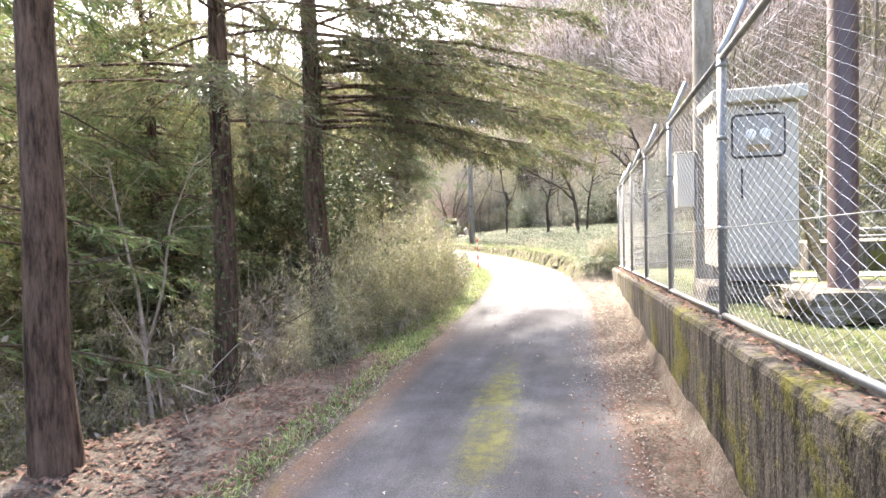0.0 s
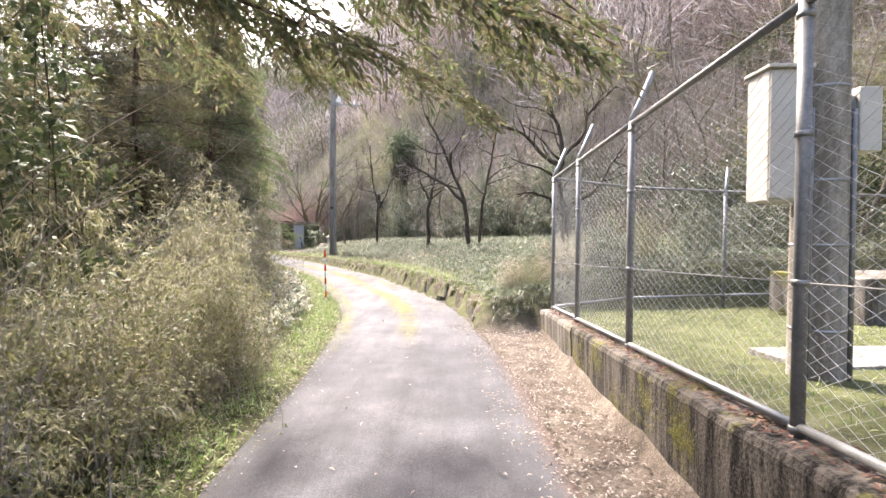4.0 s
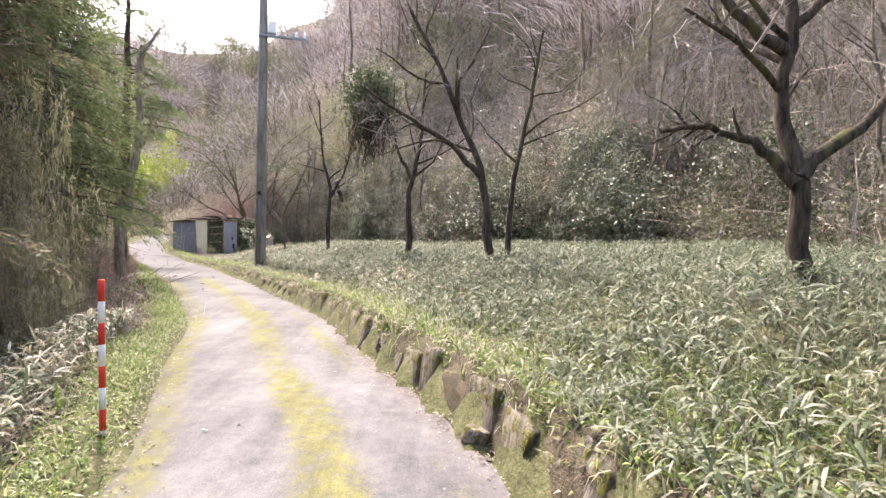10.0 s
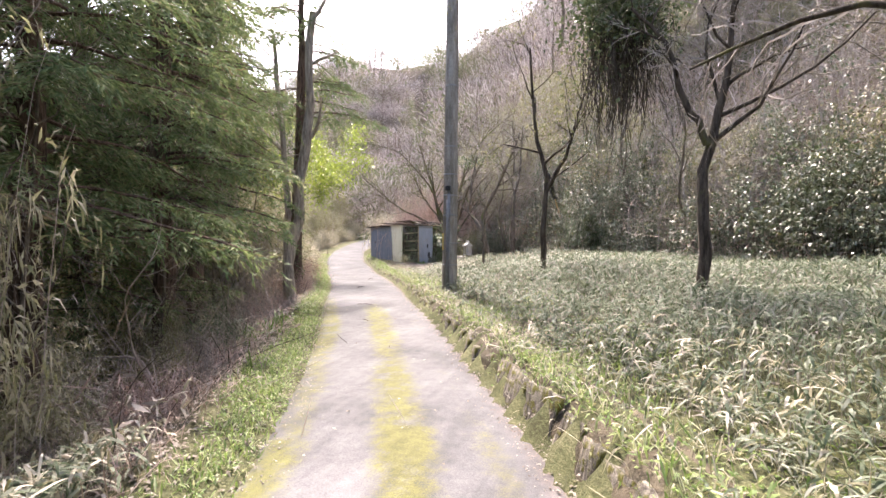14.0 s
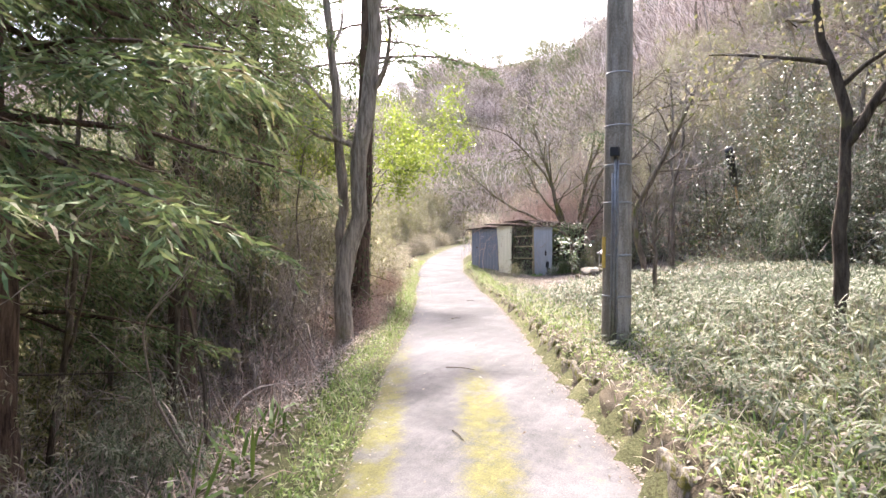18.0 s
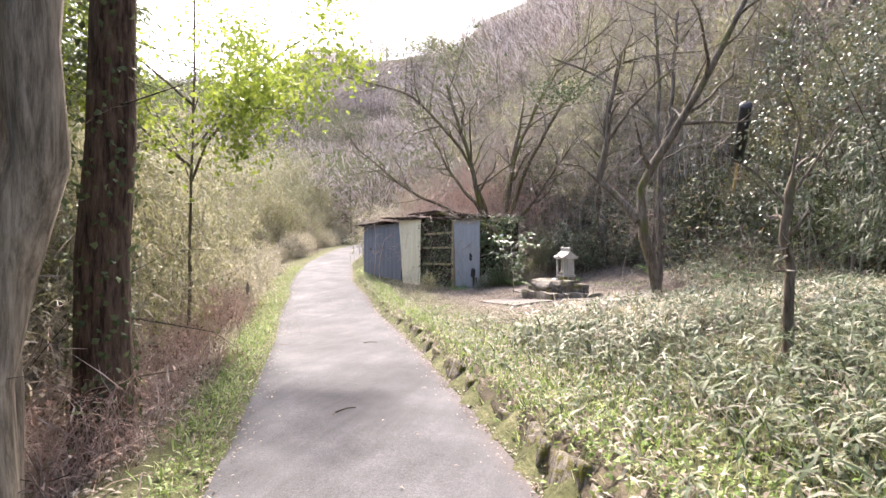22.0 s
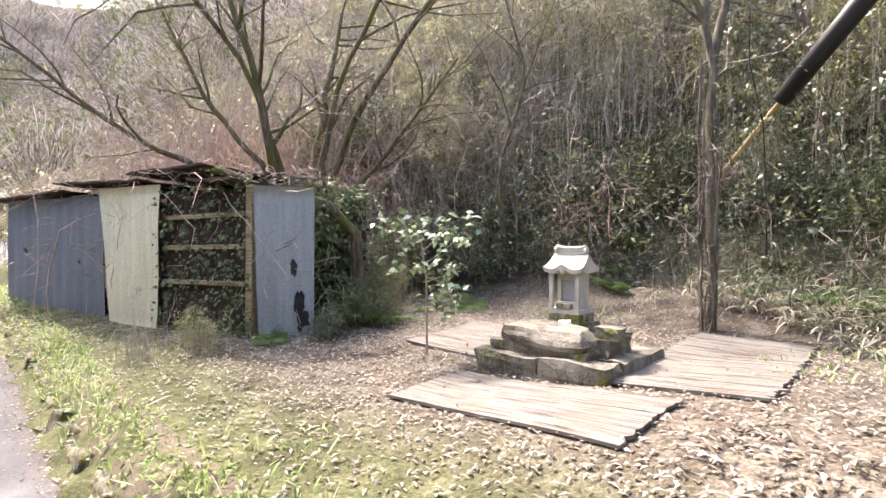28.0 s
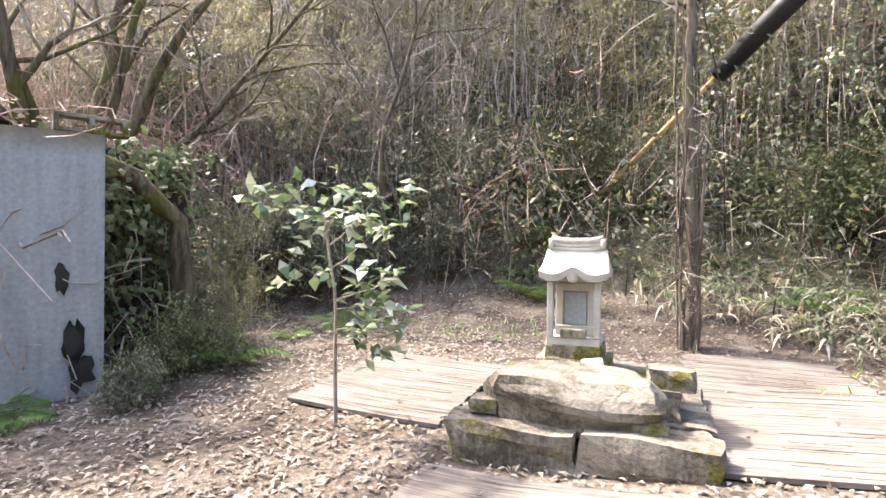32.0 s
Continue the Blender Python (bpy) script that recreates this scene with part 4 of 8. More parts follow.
v, f = tubes(P, rs.uniform(0.003, 0.008, (170, 1)) * np.linspace(1, 0.4, 6), 3)
tagged(part("twig_debris", raw("twig_debris", v, [(f, 0)], [M_TWIG_RED]), shed, "dead twigs fallen on the roof"), kind="stuff")
n = 1500
c = rs.uniform(0, 1, (n, 3)) * A([5.7, 2.1, 0.1]) + A([-0.1, -1.9, 2.32])
v, f = leaves(c, rs.normal(0, 1, c.shape) * A([1, 1, 0.3]), rs.normal(0, 0.4, c.shape) + A([0, 0, 1.0]), rs.uniform(0.05, 0.09, n), rs.uniform(0.03, 0.05, n))
tagged(part("roof_litter", raw("roof_litter", v, [(f, 0)], [M_LITTER]), shed, "leaf litter on the roof"), kind="stuff")
n = 4200
c = np.stack([-0.12 - 0.35 * rs.random(n) ** 2, rs.uniform(-1.9, -0.3, n), 0.35 + 2.0 * rs.random(n) ** 0.8], -1)
c = c[rs.random(n) < 0.45 + 0.6 * wob(c[:, 1], c[:, 2], 4.4)]
v, f = leaves(c, rs.normal(0, 0.6, c.shape) + A([-0.4, 0, -0.6]), rs.normal(0, 0.4, c.shape) + A([-0.8, 0.2, 0.5]), rs.uniform(0.05, 0.1, len(c)), rs.uniform(0.03, 0.06, len(c)))
tagged(part("ivy", raw("ivy", v, [(f, 0)], [M_LEAF_DARK]), shed, "dark ivy hanging over the shed's end"), kind="stuff")
P = A([-0.15, 0, 0.4]) + rs.uniform(0, 1, (90, 1, 3)) * A([-0.3, -1.9, 1.3]) + s6 * rs.normal(0, 1, (90, 1, 3)) * A([0.3, 0.4, 0.5]) + np.cumsum(rs.normal(0, 0.05, (90, 6, 3)), 1)
v, f = tubes(P, rs.uniform(0.004, 0.011, (90, 1)) * np.linspace(1, 0.4, 6), 3)
tagged(part("twig_tangle", raw("twig_tangle", v, [(f, 0)], [M_TWIG]), shed, "bare stems leaning on the shed's end"), kind="stuff")
# grey zinc sheet that closes the corner
zinc = solid("zinc_sheet", "grey zinc sheet with rusted-through holes against the shed corner", "metal sheet", ribbed("zinc_sheet", 0, 0.62, 0.5, 2.21, M_GREY, 0.068, 0.002, 0.06, 0.0, 0, 0.012, 1), pose(-10.87, 41.2, 0.0, 0, 0, 4))
hole = 0
for cx, cz, w, h, s in ((0.41, 1.36, 0.075, 0.16, 3), (0.46, 0.98, 0.10, 0.26, 5), (0.50, 0.80, 0.13, 0.2, 8)):
    bm = bmesh.new()
    rr = random.Random(s)
    ring = [bm.verts.new((cx + w * (0.6 + 0.6 * rr.random()) * math.cos(q) * 0.6, -0.012 - 0.006 * rr.random(), cz + h * (0.5 + 0.7 * rr.random()) * math.sin(q) * 0.6)) for q in np.linspace(0, 6.28, 15)[:-1]]
    bm.faces.new(ring)
    bmesh.ops.solidify(bm, geom=bm.faces[:], thickness=0.004)
    part("rust_hole", bm_mesh("rust_hole", bm, M_BLACK), zinc, "ragged rusted-through hole")
block = thing("concrete_block", "mossy hollow concrete block lying on the shed corner", "concrete block", pose(-10.32, 41.3, 2.215, 0, 0, 8))
for q in (-0.18, -0.005, 0.17):
    part("web", box("web", (q - 0.015, -0.05, 0), (q + 0.015, 0.05, 0.10), M_GRANITE_OLD, 0.004), block)
for z in (0.0, 0.085):
    part("face_shell", box("face_shell", (-0.195, -0.05, z - 0.001), (0.195, 0.05, z + 0.022), M_GRANITE_OLD, 0.004), block)

# ---- small stone shrine ----
sh_m = pose(-8.2, 39.28, 0.0, 0, 0, -52.7)
sh_z = 0.66


def stone_block(name, x0, x1, y0, y1, z0, z1, mat, seed, flat=0.93, cuts=4):
    me = rock(name, (x1 - x0, y1 - y0, z1 - z0), mat, seed, cuts, flat)
    me.transform(Matrix.Translation(((x0 + x1) / 2, (y0 + y1) / 2, (z0 + z1) / 2)))
    return me


plat = thing("stone_platform", "two-tier platform of rough mossy stone blocks", "stone platform", sh_m @ Matrix.Diagonal((0.94, 1, 1, 1)))
for k, (x0, x1, y0, y1, z0, z1) in enumerate(((-0.60, -0.02, -0.56, -0.28, -0.1, 0.16), (0.0, 0.56, -0.56, -0.27, -0.1, 0.17), (0.30, 0.57, -0.28, 0.1, -0.1, 0.16), (0.32, 0.56, 0.1, 0.5, -0.1, 0.15),
                                             (-0.55, -0.3, -0.28, 0.2, -0.1, 0.14), (-0.55, -0.1, 0.2, 0.5, -0.1, 0.14), (-0.1, 0.33, 0.24, 0.5, -0.1, 0.14),
                                             (0.2, 0.42, -0.22, 0.18, 0.1, 0.29), (-0.32, -0.05, 0.02, 0.3, 0.05, 0.3), (-0.05, 0.36, 0.1, 0.34, 0.05, 0.3), (-0.3, 0.2, -0.26, 0.12, 0.05, 0.29))):
    part("block", stone_block("block", x0, x1, y0, y1, sh_z + z0, sh_z + z1, M_STONE, 20 + k), plat)
solid("flat_boulder", "large wedge-shaped flat boulder lying before the shrine", "boulder", stone_block("flat_boulder", -0.38, 0.31, -0.48, -0.13, sh_z + 0.12, sh_z + 0.37, M_STONE, 44, 0.38, 6), sh_m)
for k, (x, y, z, s) in enumerate(((-0.42, -0.4, 0.2, 0.13), (0.27, -0.42, 0.19, 0.15), (0.36, -0.12, 0.33, 0.2), (0.02, -0.44, 0.18, 0.09))):
    st = solid("loose_stone", "small loose grey stone wedged on the platform", "stone", rock("loose_stone", (s, s * 0.8, s * 0.5), M_STONE, 60 + k, 2, 0.7), sh_m @ pose(x, y, sh_z + z), group="loose stones on the platform")
shrine = thing("stone_shrine", "small weathered granite roadside shrine with a curved roof", "shrine", sh_m @ pose(-0.09, 0.1, sh_z + 0.31) @ Matrix.Diagonal((0.66, 0.66, 0.8, 1)))
part("base_slab", box("base_slab", (-0.27, -0.21, -0.03), (0.27, 0.3, 0.055), M_GRANITE_OLD, 0.02, rough=0.012, cuts=4), shrine, "mossy base slab")
part("plinth", box("plinth", (-0.215, -0.16, 0.05), (0.215, 0.24, 0.135), M_GRANITE_OLD, 0.008, taper=0.03), shrine)
part("sill", box("sill", (-0.2, -0.15, 0.135), (0.2, 0.23, 0.185), M_GRANITE, 0.006), shrine)
part("step", box("step", (-0.095, -0.165, 0.187), (0.095, -0.09, 0.235), M_GRANITE_OLD, 0.004), shrine)
chamber = part("chamber", box("chamber", (-0.155, -0.01, 0.187), (0.155, 0.21, 0.535), M_GRANITE, 0.006), shrine)
for x0, x1 in ((-0.15, -0.095), (0.095, 0.15)):
    part("door_jamb", box("door_jamb", (x0, -0.03, 0.2), (x1, -0.012, 0.52), M_GRANITE, 0.003), shrine)
part("lintel", box("lintel", (-0.15, -0.032, 0.475), (0.15, -0.01, 0.525), M_GRANITE, 0.003), shrine)
part("door_panel", box("door_panel", (-0.085, -0.02, 0.255), (0.085, -0.008, 0.465), M_GREY, 0.003), shrine, "blue-grey slate door panel")
part("threshold", box("threshold", (-0.15, -0.05, 0.187), (0.15, -0.012, 0.25), M_GRANITE, 0.004), shrine)
for x in (-0.175, 0.175):
    part("pillar", box("pillar", (x - 0.024, -0.155, 0.187), (x + 0.024, -0.107, 0.535), M_GRANITE, 0.005), shrine)
# roof: two curved slopes with a bowed porch eave
nx, ny = 21, 17
RX, RY = np.meshgrid(np.linspace(-1, 1, nx), np.linspace(-1, 1, ny))
slope = 0.165 * (1 - np.abs(RY)) ** 1.5
flare = 0.03 * np.abs(RX) ** 3 * np.abs(RY)
bow = 0.055 * np.exp(-(RX / 0.34) ** 2) * smooth(-0.45, -1.0, RY)
rx_, ry_, rz_ = RX * (0.262 - 0.03 * (1 - np.abs(RY))), RY * 0.24 + 0.03, 0.575 + slope + flare + bow
va, fa = sheet(rx_, ry_, rz_)
vb, fb = sheet(rx_ * 0.96, ry_ * 0.96, np.minimum(rz_ - 0.045, 0.60 + bow * 0.8 - 0.06 + flare))
edge = np.concatenate([np.arange(nx), np.arange(1, ny) * nx + nx - 1, (ny - 1) * nx + np.arange(nx - 2, -1, -1), np.arange(ny - 2, 0, -1) * nx])
rim = np.stack([edge, np.roll(edge, -1), np.roll(edge, -1) + len(va), edge + len(va)], -1)
part("roof", raw("roof", np.concatenate([va, vb]), [(fa, 0), (fb[:, ::-1] + len(va), 0), (rim, 0)], [M_GRANITE], False), shrine, "curved granite roof with a bowed eave")
for k, z in enumerate((0.735, 0.762, 0.79)):
    w = 0.205 - 0.004 * k
    q = np.linspace(-1, 1, 9)
    part("ridge_course", rod("ridge_course", np.stack([q * w, q * 0 + 0.03, z + 0.018 * np.abs(q) ** 3], -1), 0.019 if k < 2 else 0.023, M_GRANITE, 10), shrine)
for x in (-0.2, 0.2):
    part("ridge_end", lathe("ridge_end", [(-0.02, 0.025), (-0.018, 0.036), (0.018, 0.036), (0.02, 0.025)], M_GRANITE, 14), shrine, m=pose(x, 0.03, 0.775, 0, 90, 0))
part("eave_beam", box("eave_beam", (-0.21, -0.15, 0.535), (0.21, -0.11, 0.58), M_GRANITE, 0.004), shrine)
part("eave_ornament", lathe("eave_ornament", [(0, 0.05), (0.015, 0.045), (0.02, 0.02)], M_GRANITE, 12), shrine, "carved eave ornament", pose(0, -0.185, 0.58, 90))
solid("sake_cup", "white porcelain cup lying on its side on the boulder", "cup", lathe("sake_cup", [(0, 0.022), (0.002, 0.026), (0.09, 0.033), (0.09, 0.029), (0.01, 0.022)], M_WHITE, 18), sh_m @ pose(-0.02, -0.2, sh_z + 0.37, 0, 90, 25))

# ---- plants: how they grow ----
def grow(rng, p, d, length, r, level, spec, out):
    """One branch and all that springs from it. spec: kids, turn (degrees), ratio, lift, crook, for each level."""
    kids, turn, ratio, lift, crook = spec
    k = 6
    pts, cur, q = [A(p, float)], unit(A(d, float)), A(p, float)
    for i in range(k - 1):
        cur = unit(cur + rng.normal(0, crook, 3) + A([0, 0, lift[min(level, len(lift) - 1)] * 0.2]))
        q = q + cur * length / (k - 1)
        pts.append(q)
    pts = A(pts)
    end = 0.55 if level == 0 else 0.3
    out.append((pts, r * np.linspace(1, end, k), level))
    if level < len(kids):
        branch(rng, pts, r * np.linspace(1, end, k), length, level, spec, out)


def branch(rng, pts, radii, length, level, spec, out):
    kids, turn, ratio, lift, crook = spec
    n, k = kids[level], len(pts)
    for j in range(n):
        s = (0.3 if level else 0.42) + (0.7 if level else 0.58) * (j + rng.random() * 0.8) / n
        s = min(s, 0.99) * (k - 1)
        i, w = int(s), s - int(s)
        at = pts[i] * (1 - w) + pts[min(i + 1, k - 1)] * w
        t = unit(pts[min(i + 1, k - 1)] - pts[max(i - 1, 0)] + 1e-6)
        side = unit(np.cross(t, rng.normal(0, 1, 3)))
        a = radians(turn[min(level, len(turn) - 1)] * rng.uniform(0.6, 1.3))
        d = t * math.cos(a) + side * math.sin(a)
        d[2] += 0.15 * lift[min(level, len(lift) - 1)]
        grow(rng, at, d, length * ratio * rng.uniform(0.6, 1.2), radii[i] * rng.uniform(0.45, 0.65), level + 1, spec, out)


def limb(pts, r0, r1, k=10):
    """A limb smoothed through given places."""
    pts = A(pts, float)
    s = np.concatenate([[0], np.cumsum(np.linalg.norm(np.diff(pts, axis=0), axis=1))])
    fine = np.linspace(0, s[-1], 60)
    q = np.stack([np.interp(fine, s, pts[:, i]) for i in range(3)], -1)
    w = np.hanning(15) / np.hanning(15).sum()
    pad = np.concatenate([np.repeat(q[:1], 7, 0) - (q[1] - q[0]) * np.arange(7, 0, -1)[:, None], q, np.repeat(q[-1:], 7, 0) + (q[-1] - q[-2]) * np.arange(1, 8)[:, None]])
    q = np.stack([np.convolve(pad[:, i], w, "valid") for i in range(3)], -1)
    pick = np.linspace(0, 59, k).round().astype(int)
    return q[pick], r0 + (r1 - r0) * np.linspace(0, 1, k) ** 0.8


def wood_mesh(name, out, low, high, mat, sides):
    sets = {}
    for pts, rad, lev in out:
        if low <= lev <= high:
            sets.setdefault(len(pts), []).append((pts, rad))
    if not sets:
        return None
    pieces = [tubes([p for p, r in s], [r for p, r in s], sides) for s in sets.values()]
    v, f = joined(pieces)
    return raw(name, v, [(f, 0)], [mat], sides > 4)


def slivers(a, b, w, rng):
    """Very thin flat twigs from a to b."""
    return leaves(a, b - a, rng.normal(0, 1, a.shape), np.linalg.norm(b - a, axis=1), w, 0.0, rng.uniform(-0.08, 0.08))


def tips(out, level):
    return A([p[-1] for p, r, l in out if l >= level]), A([p[-1] - p[-3] for p, r, l in out if l >= level])


def leaf_spray(rng, at, n, spread_, L, W, up=0.6):
    """n leaves about each place."""
    c = np.repeat(at, n, 0) + rng.normal(0, spread_, (len(at) * n, 3))
    d = rng.normal(0, 1, c.shape)
    nrm = unit(rng.normal(0, 0.5, c.shape) + A([0, 0, up]))
    return leaves(c, d, nrm, rng.uniform(0.6, 1.2, len(c)) * L, rng.uniform(0.7, 1.2, len(c)) * W)


SPEC_BARE = ((6, 6, 5), (48, 50, 45), 0.56, (0.3, 0.2, 0.0), 0.16)


def bare_tree(label, at, limbs, seed, spec=SPEC_BARE, wood=M_BARK_DARK, twig=M_TWIG, leaf=None, group="", reach=0.6, name="bare_tree"):
    """A tree at a place, from its main limbs (points from the foot, first and last radius)."""
    rng = np.random.default_rng(seed)
    out = []
    for pts, r0, r1 in limbs:
        q, rad = limb(pts, r0, r1, 14)
        q[1:] += rng.normal(0, 0.12, (13, 3)) * rad[1:, None] * 3
        out.append((q, rad * rng.uniform(0.9, 1.12, 14), 0))
        branch(rng, q, rad, np.linalg.norm(q[-1] - q[0]) * reach, 0, spec, out)
    t = thing(name, label, "tree", Matrix.Translation(at), group)
    part("trunk", wood_mesh("trunk", out, 0, 0, wood, 10), t)
    tagged(part("branchwork", wood_mesh("branchwork", out, 1, 1, wood, 6), t), kind="stuff")
    fine_ = [(p, r) for p, r, l in out if l >= 3]
    v1, f1 = tubes([p for p, r, l in out if l == 2], [r for p, r, l in out if l == 2], 3)
    groups = [(f1, 0)]
    if fine_:
        P = A([p for p, r in fine_])
        w = A([min(max(r[0], 0.0018), 0.0034) for p, r in fine_]) * 2.4
        va, fa = slivers(P[:, 0], P[:, 2], w, rng)
        vb, fb = slivers(P[:, 2], P[:, 5], w * 0.8, rng)
        v1 = np.concatenate([v1, va, vb])
        groups = [(f1, 0), (fa + len(v1) - len(va) - len(vb), 0), (fb + len(v1) - len(vb), 0)]
    tagged(part("twig_crown", raw("twig_crown", v1, groups, [twig]), t), kind="stuff")
    if leaf:
        mat, n, L, W, spread_ = leaf
        p, d = tips(out, 2)
        v, f = leaf_spray(rng, p, n, spread_, L, W)
        tagged(part("foliage", raw("foliage", v, [(f, 0)], [mat]), t), kind="stuff")
    return t


def simple_trunk(h, r, lean=(0, 0), bow=0.1):
    return [(0, 0, -0.3), (lean[0] * 0.3 + bow, lean[1] * 0.3, h * 0.35), (lean[0] * 0.7, lean[1] * 0.7 + bow, h * 0.7), (lean[0], lean[1], h)]


def cedar(label, at, h, r, seed, low=3.0, reach=2.6, n=70, needles=M_CEDAR, fine=1.0, stubs=6, group="cedars", side=None, ivy=False, extra=(), leaf=1.0, wide=1.0):
    """A cedar: straight trunk, drooping boughs, hanging sprays of needles."""
    rng = np.random.default_rng(seed)
    t = thing("cedar_tree", label, "tree", Matrix.Translation(at), group)
    zs = np.linspace(-0.3, h, 14)
    sway = np.cumsum(rng.normal(0, 0.03, (14, 2)), 0)
    pts = np.concatenate([sway - sway[1], zs[:, None]], 1)
    rad = r * np.interp(zs, [-0.3, 0.1, 0.6, h], [1.35, 1.15, 1.0, 0.15])
    v, f = tubes([pts], [rad], 14)
    part("trunk", raw("trunk", v, [(f, 0)], [M_BARK_CEDAR], True), t)
    B, BR, C, D = [], [], [], []
    boughs = [(low + (h - low) * (j + rng.random()) / n, rng.uniform(0, 2 * np.pi) if side is None else side + rng.normal(0, 1.1), None) for j in range(n)] + list(extra)
    for z, q, L in boughs:
        k = max(0.0, (z - low) / (h - low))
        L = L or reach * (1 - 0.75 * k) * rng.uniform(0.55, 1.15)
        x0 = A([np.interp(z, zs, pts[:, 0]), np.interp(z, zs, pts[:, 1]), z])
        s = np.linspace(0, 1, 6)[:, None]
        o = A([math.cos(q), math.sin(q), 0])
        b = x0 + o * s * L + A([0, 0, 1.0]) * (0.14 * s - 0.40 * s ** 2 + 0.1 * s ** 4) * L + np.cumsum(rng.normal(0, 0.03, (6, 3)), 0)
        B.append(b), BR.append(np.linspace(0.024, 0.005, 6) * (0.6 + 0.5 * L / reach) * r / 0.16)
        m = int((15 * fine + 4) * min(L / 2.2, 2.0)) + 4
        ss = rng.uniform(0.18, 1.0, m)
        c = np.stack([np.interp(ss, s[:, 0], b[:, i]) for i in range(3)], -1)
        flank = A([-o[1], o[0], 0])
        way = unit(o * 0.7 + flank * rng.choice([-1.0, 1.0], (m, 1)) * rng.uniform(0.2, 1.0, (m, 1)) + A([0, 0, -0.35]) + rng.normal(0, 0.2, (m, 3)))
        span = rng.uniform(0.25, 0.6, (m, 1)) * (1.25 - 0.6 * ss[:, None])
        g = np.linspace(0.05, 1, 13)[None, :, None]
        spot = c[:, None] + way[:, None] * span[:, None] * g - A([0, 0, 0.28]) * g ** 2 * span[:, None] + rng.normal(0, 0.012, (m, 13, 3))
        lay = unit(np.cross(way, A([0, 0, 1.0])))[:, None] * A([1.0, -1.0] * 6 + [0.0])[None, :, None]
        C.append(spot.reshape(-1, 3))
        D.append((way[:, None] * 0.75 + lay * 0.65 - A([0, 0, 0.45]) * g + rng.normal(0, 0.2, (m, 13, 3))).reshape(-1, 3))
    v, f = tubes(B, BR, 4)
    tagged(part("branchwork", raw("branchwork", v, [(f, 0)], [M_BARK_CEDAR]), t), kind="stuff")
    C, D = np.concatenate(C), np.concatenate(D)
    v, f = leaves(C, D, rng.normal(0, 1, C.shape), rng.uniform(0.07, 0.135, len(C)) * leaf, rng.uniform(0.010, 0.018, len(C)) * wide, 0.1, 0.2)
    tagged(part("needle_foliage", raw("needle_foliage", v, [(f, 0)], [needles]), t), kind="stuff")
    S = []
    for j in range(stubs):
        z, q = rng.uniform(0.6, low + 1), rng.uniform(0, 6.28)
        x0 = A([0, 0, z])
        o = A([math.cos(q), math.sin(q), -0.1])
        S.append([x0, x0 + o * 0.25, x0 + o * rng.uniform(0.5, 1.2) + A([0, 0, rng.uniform(-0.2, 0.2)])])
    if S:
        v, f = tubes(S, np.tile([0.012, 0.008, 0.003], (len(S), 1)), 4)
        tagged(part("dead_branchwork", raw("dead_branchwork", v, [(f, 0)], [M_BARK_DARK]), t), kind="stuff")
    if ivy:
        m = 900
        z, q = rng.uniform(0, low + 0.5, m) ** 1.0, rng.uniform(0, 6.28, m)
        o = np.stack([np.cos(q), np.sin(q), 0 * q], -1)
        c = o * (r * 1.1) + A([0, 0, 1.0]) * z[:, None]
        v, f = leaves(c, o * 0.4 + rng.normal(0, 0.6, (m, 3)), o, rng.uniform(0.04, 0.08, m), rng.uniform(0.03, 0.06, m))
        tagged(part("ivy", raw("ivy", v, [(f, 0)], [M_LEAF_DARK]), t, "dark creeping ivy"), kind="stuff")
    return t


